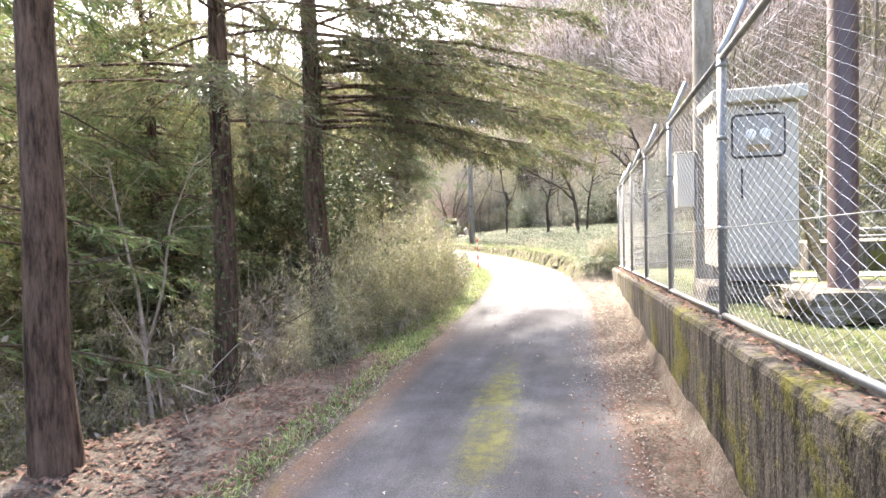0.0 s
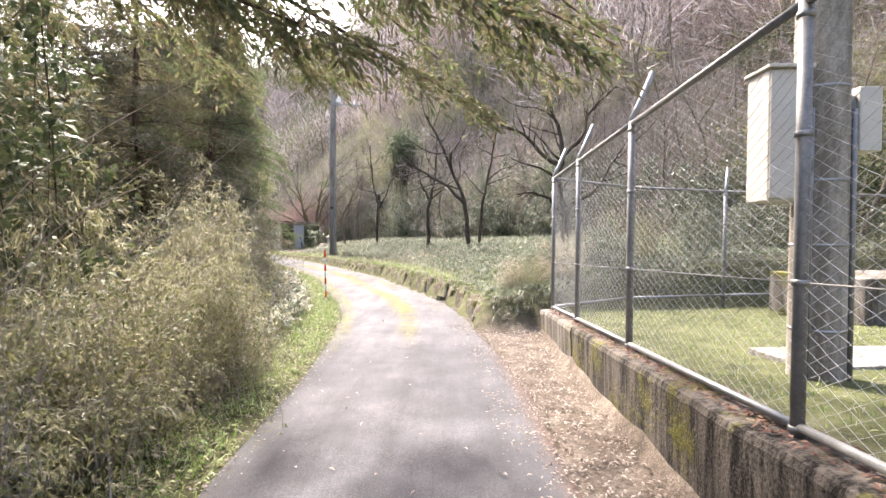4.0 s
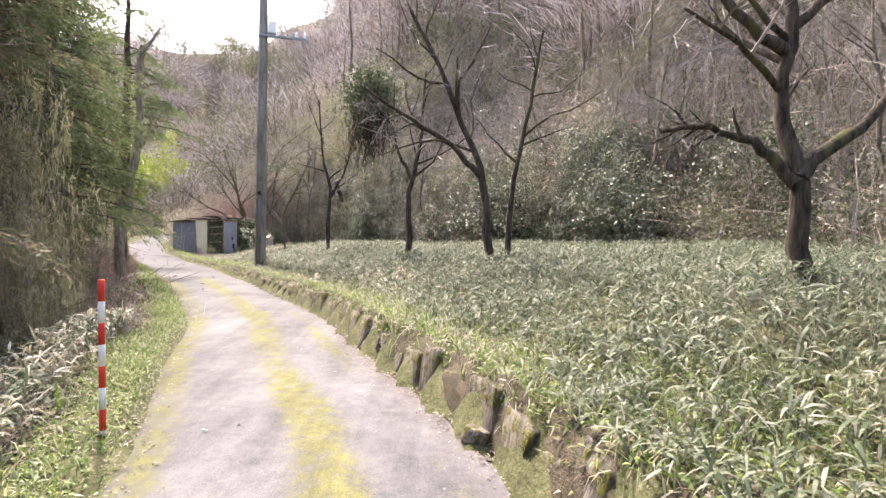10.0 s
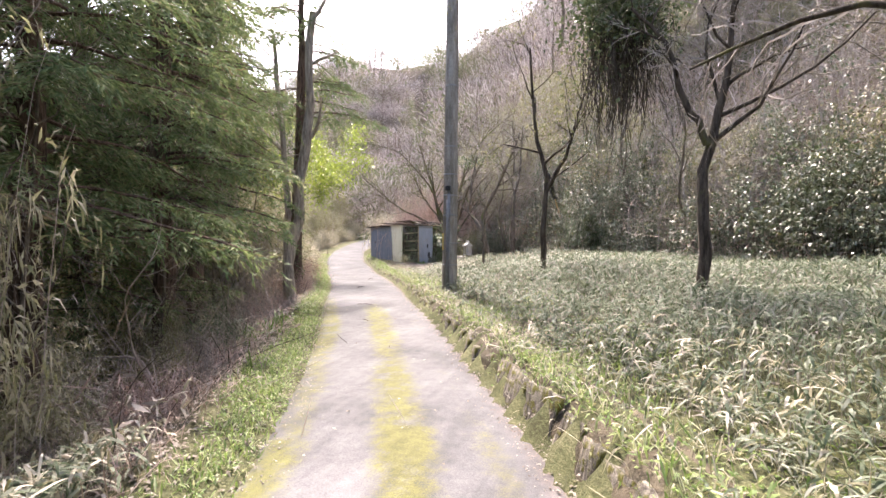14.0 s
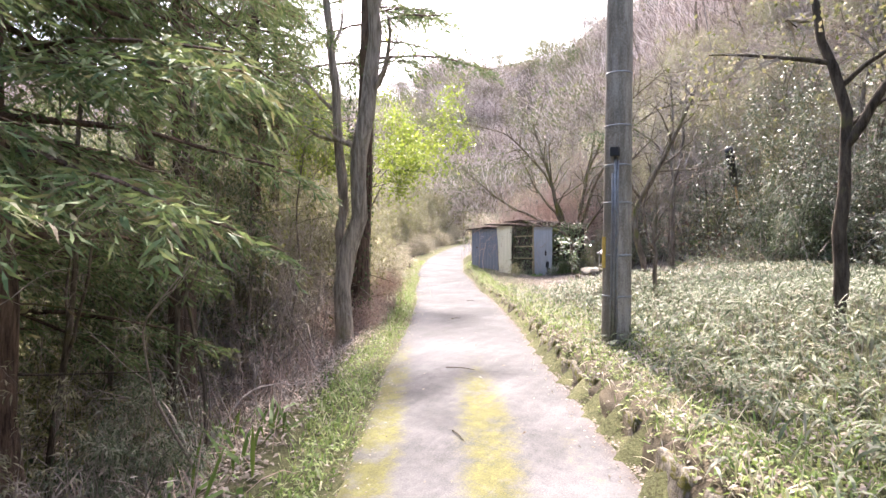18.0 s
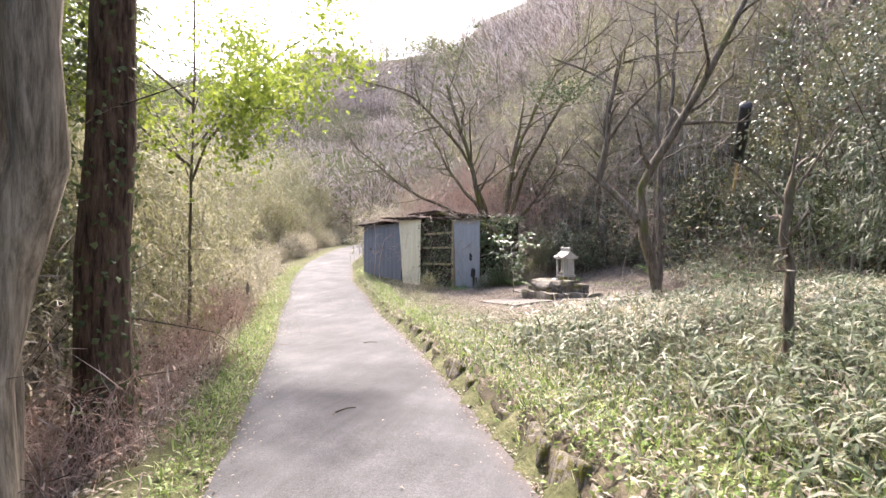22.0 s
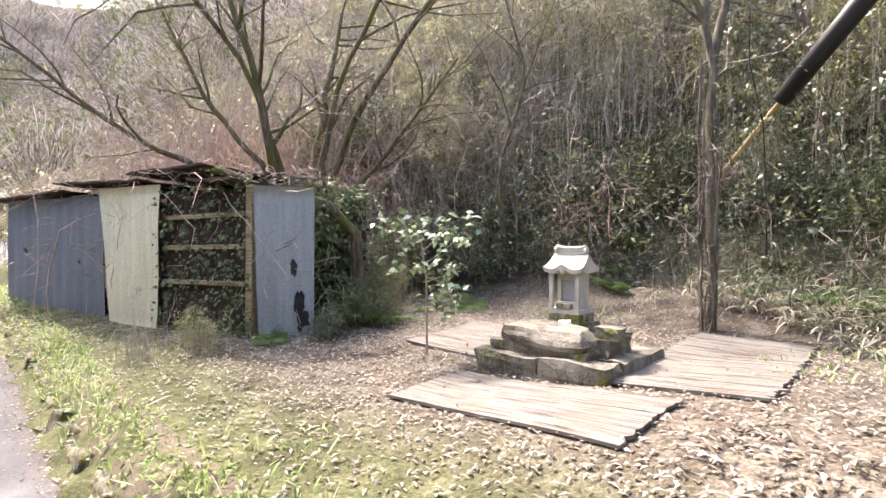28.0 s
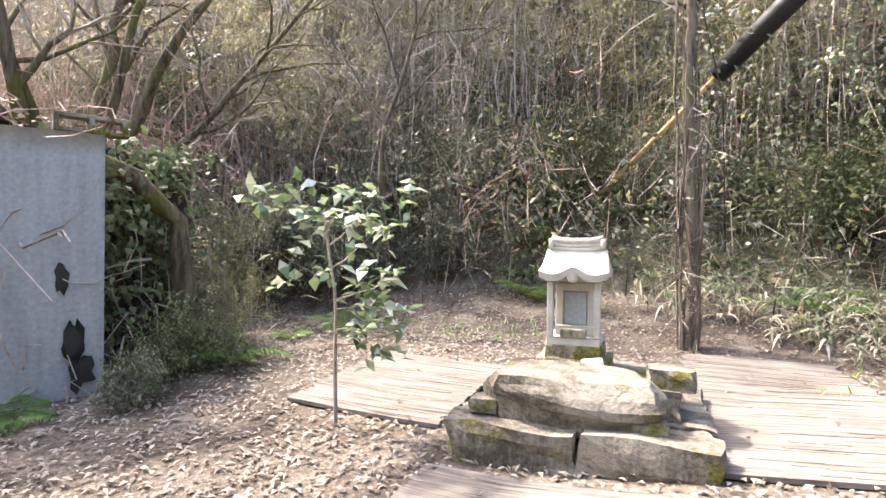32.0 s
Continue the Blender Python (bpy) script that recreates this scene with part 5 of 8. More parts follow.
def tangle_mesh(seed, size, h, stems, twigs, mats, dead=0, slope=0.0, fresh=0, thick=1.0):
    """A square patch of bent stems, thin twigs and dead leaves in one tangle, on ground that rises along x."""
    rng = np.random.default_rng(seed)
    def spots(n):
        xy = rng.uniform(-0.5, 0.5, (n, 2)) * size * 1.15
        return np.concatenate([xy, xy[:, :1] * slope], 1)
    s = np.linspace(0, 1, 4)[None, :, None]
    lean = rng.normal(0, 0.55, (stems, 1, 3)) * A([1, 1, 0.2])
    tall = h * rng.uniform(0.3, 1.0, (stems, 1, 1)) ** 1.3
    P = spots(stems)[:, None] - A([0, 0, 0.1]) + (A([0, 0, 1.0]) * (s * 1.3 - 0.45 * s ** 2.5) + lean * s ** 1.7) * tall + np.cumsum(rng.normal(0, 0.035, (stems, 4, 3)), 1)
    w = thick * rng.uniform(0.006, 0.014, stems)
    vs, groups, n = [], [], 0
    def lay(v, f, slots):
        nonlocal n
        for k in range(len(mats)):
            pick = np.tile(slots == k, 2)
            groups.append((f[pick] + n, k))
        vs.append(v)
        n += len(v)
    slots = rng.choice(len(mats), stems, p=[m[1] for m in mats])
    for i in range(3):
        lay(*slivers(P[:, i], P[:, i + 1] + (P[:, i + 1] - P[:, i]) * 0.06, w * (1 - 0.22 * i), rng), slots)
    k, j = rng.integers(0, stems, twigs), rng.integers(1, 4, twigs)
    root = P[k, j]
    way = unit(rng.normal(0, 1, (twigs, 3)) + A([0, 0, 0.25])) * rng.uniform(0.25, 1.0, (twigs, 1))
    mid = root + way * 0.5 + rng.normal(0, 0.03, (twigs, 3))
    lay(*slivers(root, mid, thick * rng.uniform(0.004, 0.008, twigs), rng), slots[k])
    lay(*slivers(mid, root + way - A([0, 0, 0.06]), thick * rng.uniform(0.003, 0.006, twigs), rng), slots[k])
    if dead:
        k = rng.integers(0, stems, dead)
        c = P[k, rng.integers(0, 4, dead)] + rng.normal(0, 0.12, (dead, 3))
        v, f = leaves(c, rng.normal(0, 1, (dead, 3)), rng.normal(0, 1, (dead, 3)), rng.uniform(0.06, 0.13, dead), rng.uniform(0.02, 0.045, dead))
        lay(v, f, np.full(dead, len(mats) - 1))
    if fresh:
        c = P[rng.integers(0, stems, fresh), rng.integers(1, 4, fresh)] + rng.normal(0, 0.15, (fresh, 3))
        v, f = leaves(c, rng.normal(0, 1, (fresh, 3)), rng.normal(0, 0.6, (fresh, 3)) + A([0, 0, 0.8]), rng.uniform(0.06, 0.11, fresh), rng.uniform(0.025, 0.045, fresh))
        vs.append(v)
        groups.append((f + n, len(mats)))
    return raw("twig_tangle", np.concatenate(vs), groups, [m[0] for m in mats] + [M_LEAF_DARK if seed % 2 else M_LEAF])


class Tangle:
    """Patches of tangled growth laid over the slopes."""

    def __init__(self, label, forms):
        self.label, self.forms, self.n = label, forms, 0

    def put(self, y, u, s=1.0, tall=1.0):
        x, yy = on_road(y, u)
        ob = tagged(new("twig_tangle", self.forms[self.n % len(self.forms)]), self.label, "undergrowth", "tangled growth", "stuff")
        ob.matrix_basis = Matrix.LocRotScale((x, yy, gz(x, yy)), Euler((0, 0, float(np.interp(y, YS, TH)))), (s, s * (1 if self.n % 2 else -1), s * tall))
        self.n += 1


# ---- shrubs, built once near the ground and copied ----
def thicket_meshes(seed, size, h, stems, twigs, wood, leaf=None, thick=1.0):
    """Arching stems with side twigs; leaf: (material, count, length, width, hang)."""
    rng = np.random.default_rng(seed)
    base = rng.normal(0, 0.36, (stems, 2)) * size
    q = rng.uniform(0, 6.28, stems)
    o = np.stack([np.cos(q), np.sin(q), 0 * q], -1) * rng.uniform(0.05, 0.75, (stems, 1)) * size * 0.6
    hh = h * rng.uniform(0.45, 1.1, stems)
    s = np.linspace(0, 1, 7)[None, :, None]
    P = np.concatenate([base, np.full((stems, 1), -0.15)], 1)[:, None] + o[:, None] * s ** 1.8 + A([0, 0, 1.0]) * hh[:, None, None] * (s * 1.25 - 0.3 * s ** 3) + np.cumsum(rng.normal(0, 0.025 * size, (stems, 7, 3)), 1)
    R = thick * rng.uniform(0.004, 0.010, (stems, 1)) * np.linspace(1, 0.35, 7)
    out = [tubes(P, R, 3)]
    m = stems * twigs
    i = rng.integers(0, stems, m)
    j = rng.integers(2, 6, m)
    root = P[i, j]
    d = unit(rng.normal(0, 1, (m, 3)) + A([0, 0, 0.3])) * rng.uniform(0.15, 0.6, (m, 1)) * min(1.0, 0.4 + h * 0.2)
    st = np.linspace(0, 1, 4)[None, :, None]
    Q = root[:, None] + d[:, None] * st + np.cumsum(rng.normal(0, 0.025, (m, 4, 3)), 1) * A([1, 1, 1.0]) - A([0, 0, 0.12]) * st ** 2
    w = thick * rng.uniform(0.004, 0.0075, m)
    v, f = out[0]
    va, fa = slivers(Q[:, 0], Q[:, 2], w, rng)
    vb, fb = slivers(Q[:, 1], Q[:, 3], w * 0.7, rng)
    stem_me = raw("stem_tangle", np.concatenate([v, va, vb]), [(f, 0), (fa + len(v), 0), (fb + len(v) + len(va), 0)], [wood])
    leaf_me = None
    if leaf:
        mat, n, L, W, hang = leaf
        k = rng.integers(0, m, n)
        w = rng.random((n, 1)) ** 0.5
        c = Q[k, 0] * (1 - w) + Q[k, 3] * w + rng.normal(0, 0.05, (n, 3))
        dd = unit(Q[k, 3] - Q[k, 0]) + rng.normal(0, 0.7, (n, 3)) - A([0, 0, hang])
        lv, lf = leaves(c, dd, rng.normal(0, 0.5, (n, 3)) + A([0, 0, 0.9]), rng.uniform(0.6, 1.25, n) * L, rng.uniform(0.7, 1.2, n) * W, 0.2, 0.25 if L / W > 5 else 0.1)
        leaf_me = raw("foliage", lv, [(lf, 0)], [mat])
    return stem_me, leaf_me


class Shrub:
    """A kind of shrub with a few built forms, set out as things with stems and foliage."""

    def __init__(self, name, label, forms, group):
        self.name, self.label, self.forms, self.group, self.n = name, label, forms, group, 0

    def put(self, x, y, s=1.0, turn=0.0, z=None, label="", tall=1.0):
        stems, foliage = self.forms[self.n % len(self.forms)]
        self.n += 1
        t = thing(self.name, label or self.label, "shrub", Matrix.LocRotScale((x, y, gz(x, y) if z is None else z), Euler((0, 0, turn)), (s, s, s * tall)), self.group)
        tagged(part("stem_tangle", stems, t), kind="stuff")
        if foliage:
            tagged(part("foliage", foliage, t), kind="stuff")
        return t


BAMBOO = Shrub("bamboo_thicket", "arching thicket of slender bamboo with half-dry leaves", [thicket_meshes(100 + i, 1.2, 2.3, 46, 9, M_TWIG, (M_SASA_DRY if i % 2 else M_SASA, 4300, 0.15, 0.023, 0.5)) for i in range(3)], "bamboo beside the lane")
BRUSH = Shrub("bare_brush", "tangled leafless pale grey-brown brush", [thicket_meshes(110 + i, 1.5, 2.6, 44, 14, M_TWIG, (M_LEAF, 260, 0.07, 0.03, 0.2), 1.5) for i in range(3)], "bare brush")
REDBRUSH = Shrub("dry_brush", "tangle of dead reddish-brown brambles", [thicket_meshes(120 + i, 1.1, 1.1, 80, 14, M_TWIG_RED, (M_LITTER_RED, 350, 0.06, 0.03, 0.3)) for i in range(2)], "dry brambles")
EVERGREEN = Shrub("evergreen_shrub", "glossy dark evergreen shrub on a slope", [thicket_meshes(130 + i, 1.3, 2.0, 26, 18, M_BARK_DARK, (M_LEAF_DARK if i == 0 else M_GLOSS, 3600, 0.095, 0.046, 0.1)) for i in range(3)], "evergreen shrubs")
OLIVE = Shrub("leafy_shrub", "olive-green leafy shrub with pale stems", [thicket_meshes(140 + i, 1.4, 2.4, 40, 14, M_TWIG, (M_LEAF, 4600, 0.07, 0.03, 0.2)) for i in range(3)], "leafy shrubs")
UNDER = Shrub("understorey_tree", "small leafy evergreen tree in the shaded wood", [thicket_meshes(160 + i, 2.2, 5.2, 12, 60, M_BARK_DARK, (M_LEAF if i else M_LEAF_DARK, 5200, 0.10, 0.045, 0.2)) for i in range(3)], "understorey trees")

BRAMBLE = Shrub("bramble_tangle", "open tangle of arching bare brown stems", [thicket_meshes(125 + i, 1.4, 1.05, 26, 7, M_TWIG if i else M_TWIG_RED, (M_LITTER, 140, 0.09, 0.03, 0.4), 1.7) for i in range(3)], "brambles below the verge")
GROVE = Shrub("tall_bamboo", "tall slender bamboo with yellow-green leaves beside the lane", [thicket_meshes(165 + i, 1.5, 3.4, 34, 12, M_TWIG, (M_BAMBOO, 5200, 0.14, 0.024, 0.5)) for i in range(3)], "tall bamboo beside the lane")
# pale leaves among the dark ones are coloured-in highlights
GLOSSY = Shrub("glossy_evergreen", "dense evergreen tree of glossy leaves, some coloured pale as glints", [thicket_meshes(155 + i, 2.4, 4.4, 15, 70, M_BARK_DARK, (M_GLOSS, 6000, 0.08, 0.04, 0.15)) for i in range(2)], "glossy evergreens on the hillside")
TWIGGY = Shrub("twiggy_brush", "dense leafless brush of fine pinkish-brown twigs", [thicket_meshes(128 + i, 1.7, 2.8, 60, 18, M_TWIG_RED, (M_LITTER_RED, 60, 0.05, 0.02, 0.3), 1.3) for i in range(2)], "twiggy brush behind the shed")
DRYBAMBOO = Shrub("dry_bamboo_thicket", "arching thicket of straw-coloured dry bamboo grass", [thicket_meshes(150 + i, 1.2, 1.7, 60, 9, M_TWIG, (M_SASA_DRY, 3400, 0.17, 0.021, 0.5)) for i in range(2)], "dry bamboo beside the lane")
MIX_PALE = [(M_TWIG, 0.5), (M_TWIG_RED, 0.27), (M_BARK_DARK, 0.15), (M_LITTER, 0.08)]
MIX_DARK = [(M_TWIG, 0.28), (M_TWIG_RED, 0.30), (M_BARK_DARK, 0.34), (M_LITTER_RED, 0.08)]
HILL = Tangle("grey-brown tangle of bare twigs and dead leaves on the hillside", [tangle_mesh(170 + i, 3.6, 1.9, 210, 1500, MIX_PALE if i % 2 else MIX_DARK, 300, 0.75, 360, 1.0) for i in range(4)])
# upper slope twigs mostly use the haze-paled colour
HILLTOP = Tangle("tangle of bare twigs high on the hillside, coloured pale mauve-grey for haze", [tangle_mesh(190 + i, 3.6, 2.3, 200, 1300, [(M_TWIG_FAR, 0.60), (M_TWIG_RED, 0.16), (M_BARK_DARK, 0.19), (M_LITTER, 0.05)], 160, 0.75, 420, 2.0) for i in range(2)])
BANK = Tangle("brown tangle of bare twigs below the lane", [tangle_mesh(180 + i, 3.0, 1.9, 220, 1100, MIX_PALE, 420, 0.4, 0, 1.3) for i in range(3)])

# ---- named trees ----
cedar("cedar with pale fissured bark at the lane's edge", (-3.32, 2.72, gz(-3.32, 2.72)), 13, 0.125, 1, low=4.2, reach=3.0, n=70, fine=1.4)
cedar("slim dark cedar in leaf litter at the lane's edge", (-4.3, 5.8, gz(-4.3, 5.8)), 14, 0.15, 2, low=4.0, reach=3.4, n=110, fine=2.0, ivy=True, needles=M_CEDAR_SHADE)
cedar("ivy-covered dark cedar whose boughs hang over the lane", (-3.95, 7.8, gz(-3.95, 7.8)), 14, 0.19, 3, low=5.0, reach=4.2, n=80, fine=4.0, side=0.75, ivy=True, needles=M_CEDAR_SHADE, leaf=0.9, wide=1.7,
      extra=[(4.1, 0.55, 3.4), (4.2, 0.3, 4.4), (4.4, 0.9, 4.0), (4.5, 0.45, 5.2), (4.6, 0.1, 3.8), (4.8, 1.0, 4.6), (4.9, 0.35, 5.0), (5.0, 0.7, 4.2), (5.1, 0.2, 5.4), (4.0, 0.15, 2.6), (5.2, 0.9, 5.6), (5.3, 0.6, 5.8), (4.3, 0.7, 4.8), (4.4, -0.1, 4.0), (4.7, 0.65, 5.6), (4.9, -0.15, 4.6), (5.1, 1.15, 5.0), (4.6, 1.3, 4.2), (5.4, 0.3, 6.0), (5.5, 0.8, 5.8)])
brown_cedar = cedar("brown-needled cedar whose boughs reach out of the thicket", (-7.0, 10.8, gz(-7.0, 10.8)), 9.5, 0.12, 4, low=3.2, reach=2.9, n=110, fine=2.4, needles=M_CEDAR_DRY, leaf=1.0, wide=1.5)
for x, y, s, q in ((-8.0, 13.4, 0.95, 4.0), (-8.6, 17.0, 1.0, 5.1), (-7.6, 18.6, 1.1, 1.7)):
    copy_thing(brown_cedar, Matrix.LocRotScale((x, y, gz(x, y)), Euler((0, 0, q)), (s, s, s)))
slope_cedar = [cedar("dense green cedar standing on the slope below the lane", (x, y, gz(x, y)), h, r, 30 + i, low=low, reach=reach, n=n, fine=2.3, leaf=1.0, wide=1.25, needles=M_CEDAR_SHADE if i == 0 else M_CEDAR)
               for i, (x, y, h, r, low, reach, n) in enumerate(((-7.0, 20.4, 9.5, 0.17, 3.0, 2.1, 150), (-8.1, 23.3, 9.8, 0.18, 2.7, 2.3, 150), (-8.9, 25.9, 10.0, 0.17, 2.4, 2.3, 160), (-10.9, 28.6, 11.0, 0.18, 5.2, 2.6, 110)))]
for i, (k, x, y, s) in enumerate(((1, -10.8, 24.6, 1.1), (3, -12.9, 29.4, 1.1), (0, -9.4, 20.8, 1.0), (1, -12.4, 21.5, 1.2), (3, -13.2, 31.8, 0.9), (2, -11.4, 26.4, 1.1), (0, -10.2, 22.4, 1.1))):
    copy_thing(slope_cedar[k], Matrix.LocRotScale((x, y, gz(x, y)), Euler((0, 0, i * 1.7)), (s, s, s)))
wood_cedar = [cedar("tall cedar in the shaded wood below the lane", (x, y, gz(x, y)), 11, 0.14, 60 + i, low=2.6, reach=2.8, n=75, fine=1.0, group="wood below the lane", leaf=1.35, wide=1.7, needles=(M_CEDAR, M_CEDAR_DRY, M_CEDAR_DRY)[i]) for i, (x, y) in enumerate(((-6.5, 3.4), (-7.8, 6.6), (-10.2, 11.6)))]
for i, (x, y) in enumerate(((-9.5, 1.2), (-6.2, -1.0), (-11.5, 5.2), (-10.6, 13.2), (-12.8, 9.4), (-11.0, 17.5), (-14.5, 14.0), (-14, 3), (-16.5, 8), (-17.5, 0), (-12, -2.5), (-8.5, -3.5), (-5.2, -4.0), (-13.2, 6.6), (-15.4, 10.6))):
    s = 0.9 + 0.08 * (i % 4)
    copy_thing(wood_cedar[i % 3], Matrix.LocRotScale((x, y, gz(x, y)), Euler((0, 0, i * 2.1)), (s, s, s)))

SPEC_HERO = ((9, 7, 5), (52, 52, 48), 0.55, (0.25, 0.1, 0.0), 0.2)
bare_tree("gnarled bare tree with thick crooked limbs in bamboo grass", (2.05, 18.8, gz(2.05, 18.8)), [
    ([(0, 0, -0.2), (0.03, 0, 0.6), (-0.04, 0.05, 1.1), (-0.16, 0.1, 1.8), (-0.02, 0.1, 2.4), (-0.35, 0.2, 3.6)], 0.10, 0.035),
    ([(-0.02, 0, 1.0), (0.35, 0.1, 1.35), (0.75, 0.2, 1.55), (1.1, 0.2, 2.2), (1.9, 0.3, 2.9)], 0.07, 0.022),
    ([(-0.05, 0, 0.95), (-0.35, 0.2, 1.35), (-0.75, 0.3, 1.5), (-1.1, 0.35, 1.45)], 0.06, 0.02),
    ([(-0.1, 0.1, 2.1), (-0.6, 0.0, 2.35), (-0.9, 0.1, 2.8), (-1.7, -0.1, 3.1)], 0.055, 0.018),
    ([(-0.1, 0.1, 2.3), (0.35, 0.0, 2.7), (0.5, 0.1, 3.3), (1.1, -0.1, 3.9)], 0.05, 0.018)], 201, SPEC_HERO)
bare_tree("bare forked tree leaning over bamboo grass", (-0.08, 23.37, gz(-0.08, 23.37)), [
    ([(0, 0, -0.2), (-0.05, 0, 0.8), (-0.1, 0.1, 1.6), (-0.45, 0.2, 2.3), (-0.75, 0.2, 3.2), (-1.4, 0.3, 4.4)], 0.095, 0.025),
    ([(-0.12, 0.1, 1.5), (-0.7, 0.0, 2.1), (-1.2, -0.1, 2.35), (-2.1, -0.2, 2.9)], 0.06, 0.018),
    ([(0.35, 0.3, -0.2), (0.42, 0.3, 1.3), (0.68, 0.4, 2.6), (0.95, 0.5, 4.2)], 0.065, 0.022)], 202, SPEC_HERO)
bare_tree("slender bare tree with a forked crown", (-1.48, 26.81, gz(-1.48, 26.81)), [
    ([(0, 0, -0.2), (-0.06, 0, 0.9), (0.02, 0.05, 2.0), (0.25, 0.1, 2.9), (0.3, 0.1, 4.4)], 0.085, 0.02),
    ([(0.0, 0.05, 1.9), (-0.3, 0.0, 2.5), (-0.45, 0.0, 3.1), (-0.9, -0.1, 3.6)], 0.05, 0.018)], 203, SPEC_HERO)
bare_tree("small tree with sparse olive leaves", (-4.0, 30.42, gz(-4.0, 30.42)), [
    ([(0, 0, -0.2), (0.03, 0, 1.0), (0.08, 0.05, 1.9), (-0.2, 0.1, 3.0), (-0.3, 0.1, 4.6)], 0.07, 0.02),
    ([(0.06, 0.05, 1.7), (0.45, 0.0, 2.4), (0.6, 0.05, 3.0), (0.9, 0.1, 4.0)], 0.045, 0.015)], 204, SPEC_HERO, leaf=(M_LEAF, 4, 0.065, 0.034, 0.14))
bare_tree("leaning bare tree with a crooked pale limb", (-6.66, 37.08, gz(-6.66, 37.08)), [
    ([(0, 0, -0.2), (-0.1, -0.04, 0.4), (-0.24, -0.1, 0.85), (-0.36, -0.16, 1.3), (-0.2, -0.1, 1.8), (0.0, -0.13, 2.2), (0.2, -0.2, 2.4), (0.32, -0.25, 2.75), (0.6, -0.4, 3.2), (1.0, -0.5, 4.2)], 0.085, 0.03),
    ([(-0.32, -0.14, 1.15), (-0.6, 0.0, 1.5), (-0.88, 0.1, 1.72), (-0.86, 0.12, 1.95), (-0.76, 0.12, 2.2), (-0.74, 0.1, 2.6), (-0.55, 0.1, 3.6)], 0.062, 0.025),
    ([(-0.88, 0.1, 1.75), (-1.1, 0.0, 1.95), (-1.4, 0.05, 2.0)], 0.02, 0.006),
    ([(-0.76, 0.12, 2.3), (-0.4, 0.2, 2.8), (0.2, 0.3, 3.4)], 0.03, 0.012)], 205, SPEC_HERO, wood=M_BARK_MID, reach=0.5)
bare_tree("small broken sapling with a twiggy top in bamboo grass", (-6.06, 33.7, gz(-6.06, 33.7)), [
    ([(0, 0, -0.2), (0.02, 0, 0.5), (-0.02, 0.02, 0.9), (0.03, 0.0, 1.35)], 0.04, 0.03),
    ([(0.02, 0, 1.1), (-0.2, 0.05, 1.4), (-0.42, 0.1, 1.55)], 0.014, 0.004),
    ([(0.02, 0, 1.2), (0.22, 0.1, 1.5), (0.4, 0.1, 1.8)], 0.014, 0.004),
    ([(0.02, 0, 1.3), (0.05, -0.1, 1.7), (-0.1, -0.1, 2.1)], 0.012, 0.004)], 211, ((5, 4), (50, 50), 0.5, (0.1, 0.0), 0.2), wood=M_BARK_MID, reach=0.35)
bare_tree("upright vine-wrapped tree behind the shrine", (-6.52, 39.88, gz(-6.52, 39.88)), [
    ([(0, 0, -0.2), (0.05, 0, 0.7), (-0.03, 0.02, 1.5), (0.04, 0.05, 2.7), (-0.2, 0.08, 3.4), (-0.7, 0.2, 3.85), (-1.3, 0.35, 4.3), (-2.0, 0.4, 4.65)], 0.052, 0.02),
    ([(0.03, 0.05, 2.6), (0.2, 0.1, 3.3), (0.3, 0.15, 5.2)], 0.045, 0.025), ([(-0.05, 0.05, 3.0), (0.0, 0.1, 3.8), (-0.1, 0.15, 5.4)], 0.04, 0.02)], 206, SPEC_HERO, wood=M_BARK_MID)
rng = np.random.default_rng(216)
vines = thing("climbing_vine", "dry twisted vines climbing an upright tree", "vine", Matrix.Translation((-6.52, 39.88, gz(-6.52, 39.88))))
s = np.linspace(0, 1, 16)
P = A([np.stack([(0.066 - 0.01 * s) * np.cos(a + s * t), (0.066 - 0.01 * s) * np.sin(a + s * t), -0.1 + s * h], -1) + np.cumsum(rng.normal(0, 0.008, (16, 3)), 0) for a, t, h in zip(rng.uniform(0, 6.28, 11), rng.uniform(-7, 7, 11), rng.uniform(1.6, 3.2, 11))])
v, f = tubes(P, rng.uniform(0.006, 0.016, (11, 1)) * np.linspace(1, 0.7, 16), 5)
tagged(part("vine_tangle", raw("vine_tangle", v, [(f, 0)], [M_BARK_MID], True), vines), kind="stuff")
c = P[rng.integers(0, 11, 420), rng.integers(0, 16, 420)]
way = unit(rng.normal(0, 1, c.shape) * A([1, 1, 0.7]) - A([0, 0, 0.2])) * rng.uniform(0.08, 0.35, (420, 1))
v, f = slivers(c, c + way, rng.uniform(0.003, 0.007, 420), rng)
tagged(part("twig_tangle", raw("twig_tangle", v, [(f, 0)], [M_TWIG]), vines), kind="stuff")
rng = np.random.default_rng(218)
cluster = thing("leaf_cluster", "dark green leaves on the tip of a bare limb", "leaves", Matrix.Translation((-8.2, 40.2, gz(-8.2, 40.2) + 4.0)))
c = rng.normal(0, 1, (900, 3)) * A([0.42, 0.3, 0.13])
v, f = leaves(c, rng.normal(0, 1, c.shape), rng.normal(0, 0.5, c.shape) + A([0, 0, 1.0]), rng.uniform(0.05, 0.09, 900), rng.uniform(0.03, 0.05, 900))
tagged(part("foliage", raw("foliage", v, [(f, 0)], [M_LEAF_DARK]), cluster), kind="stuff")
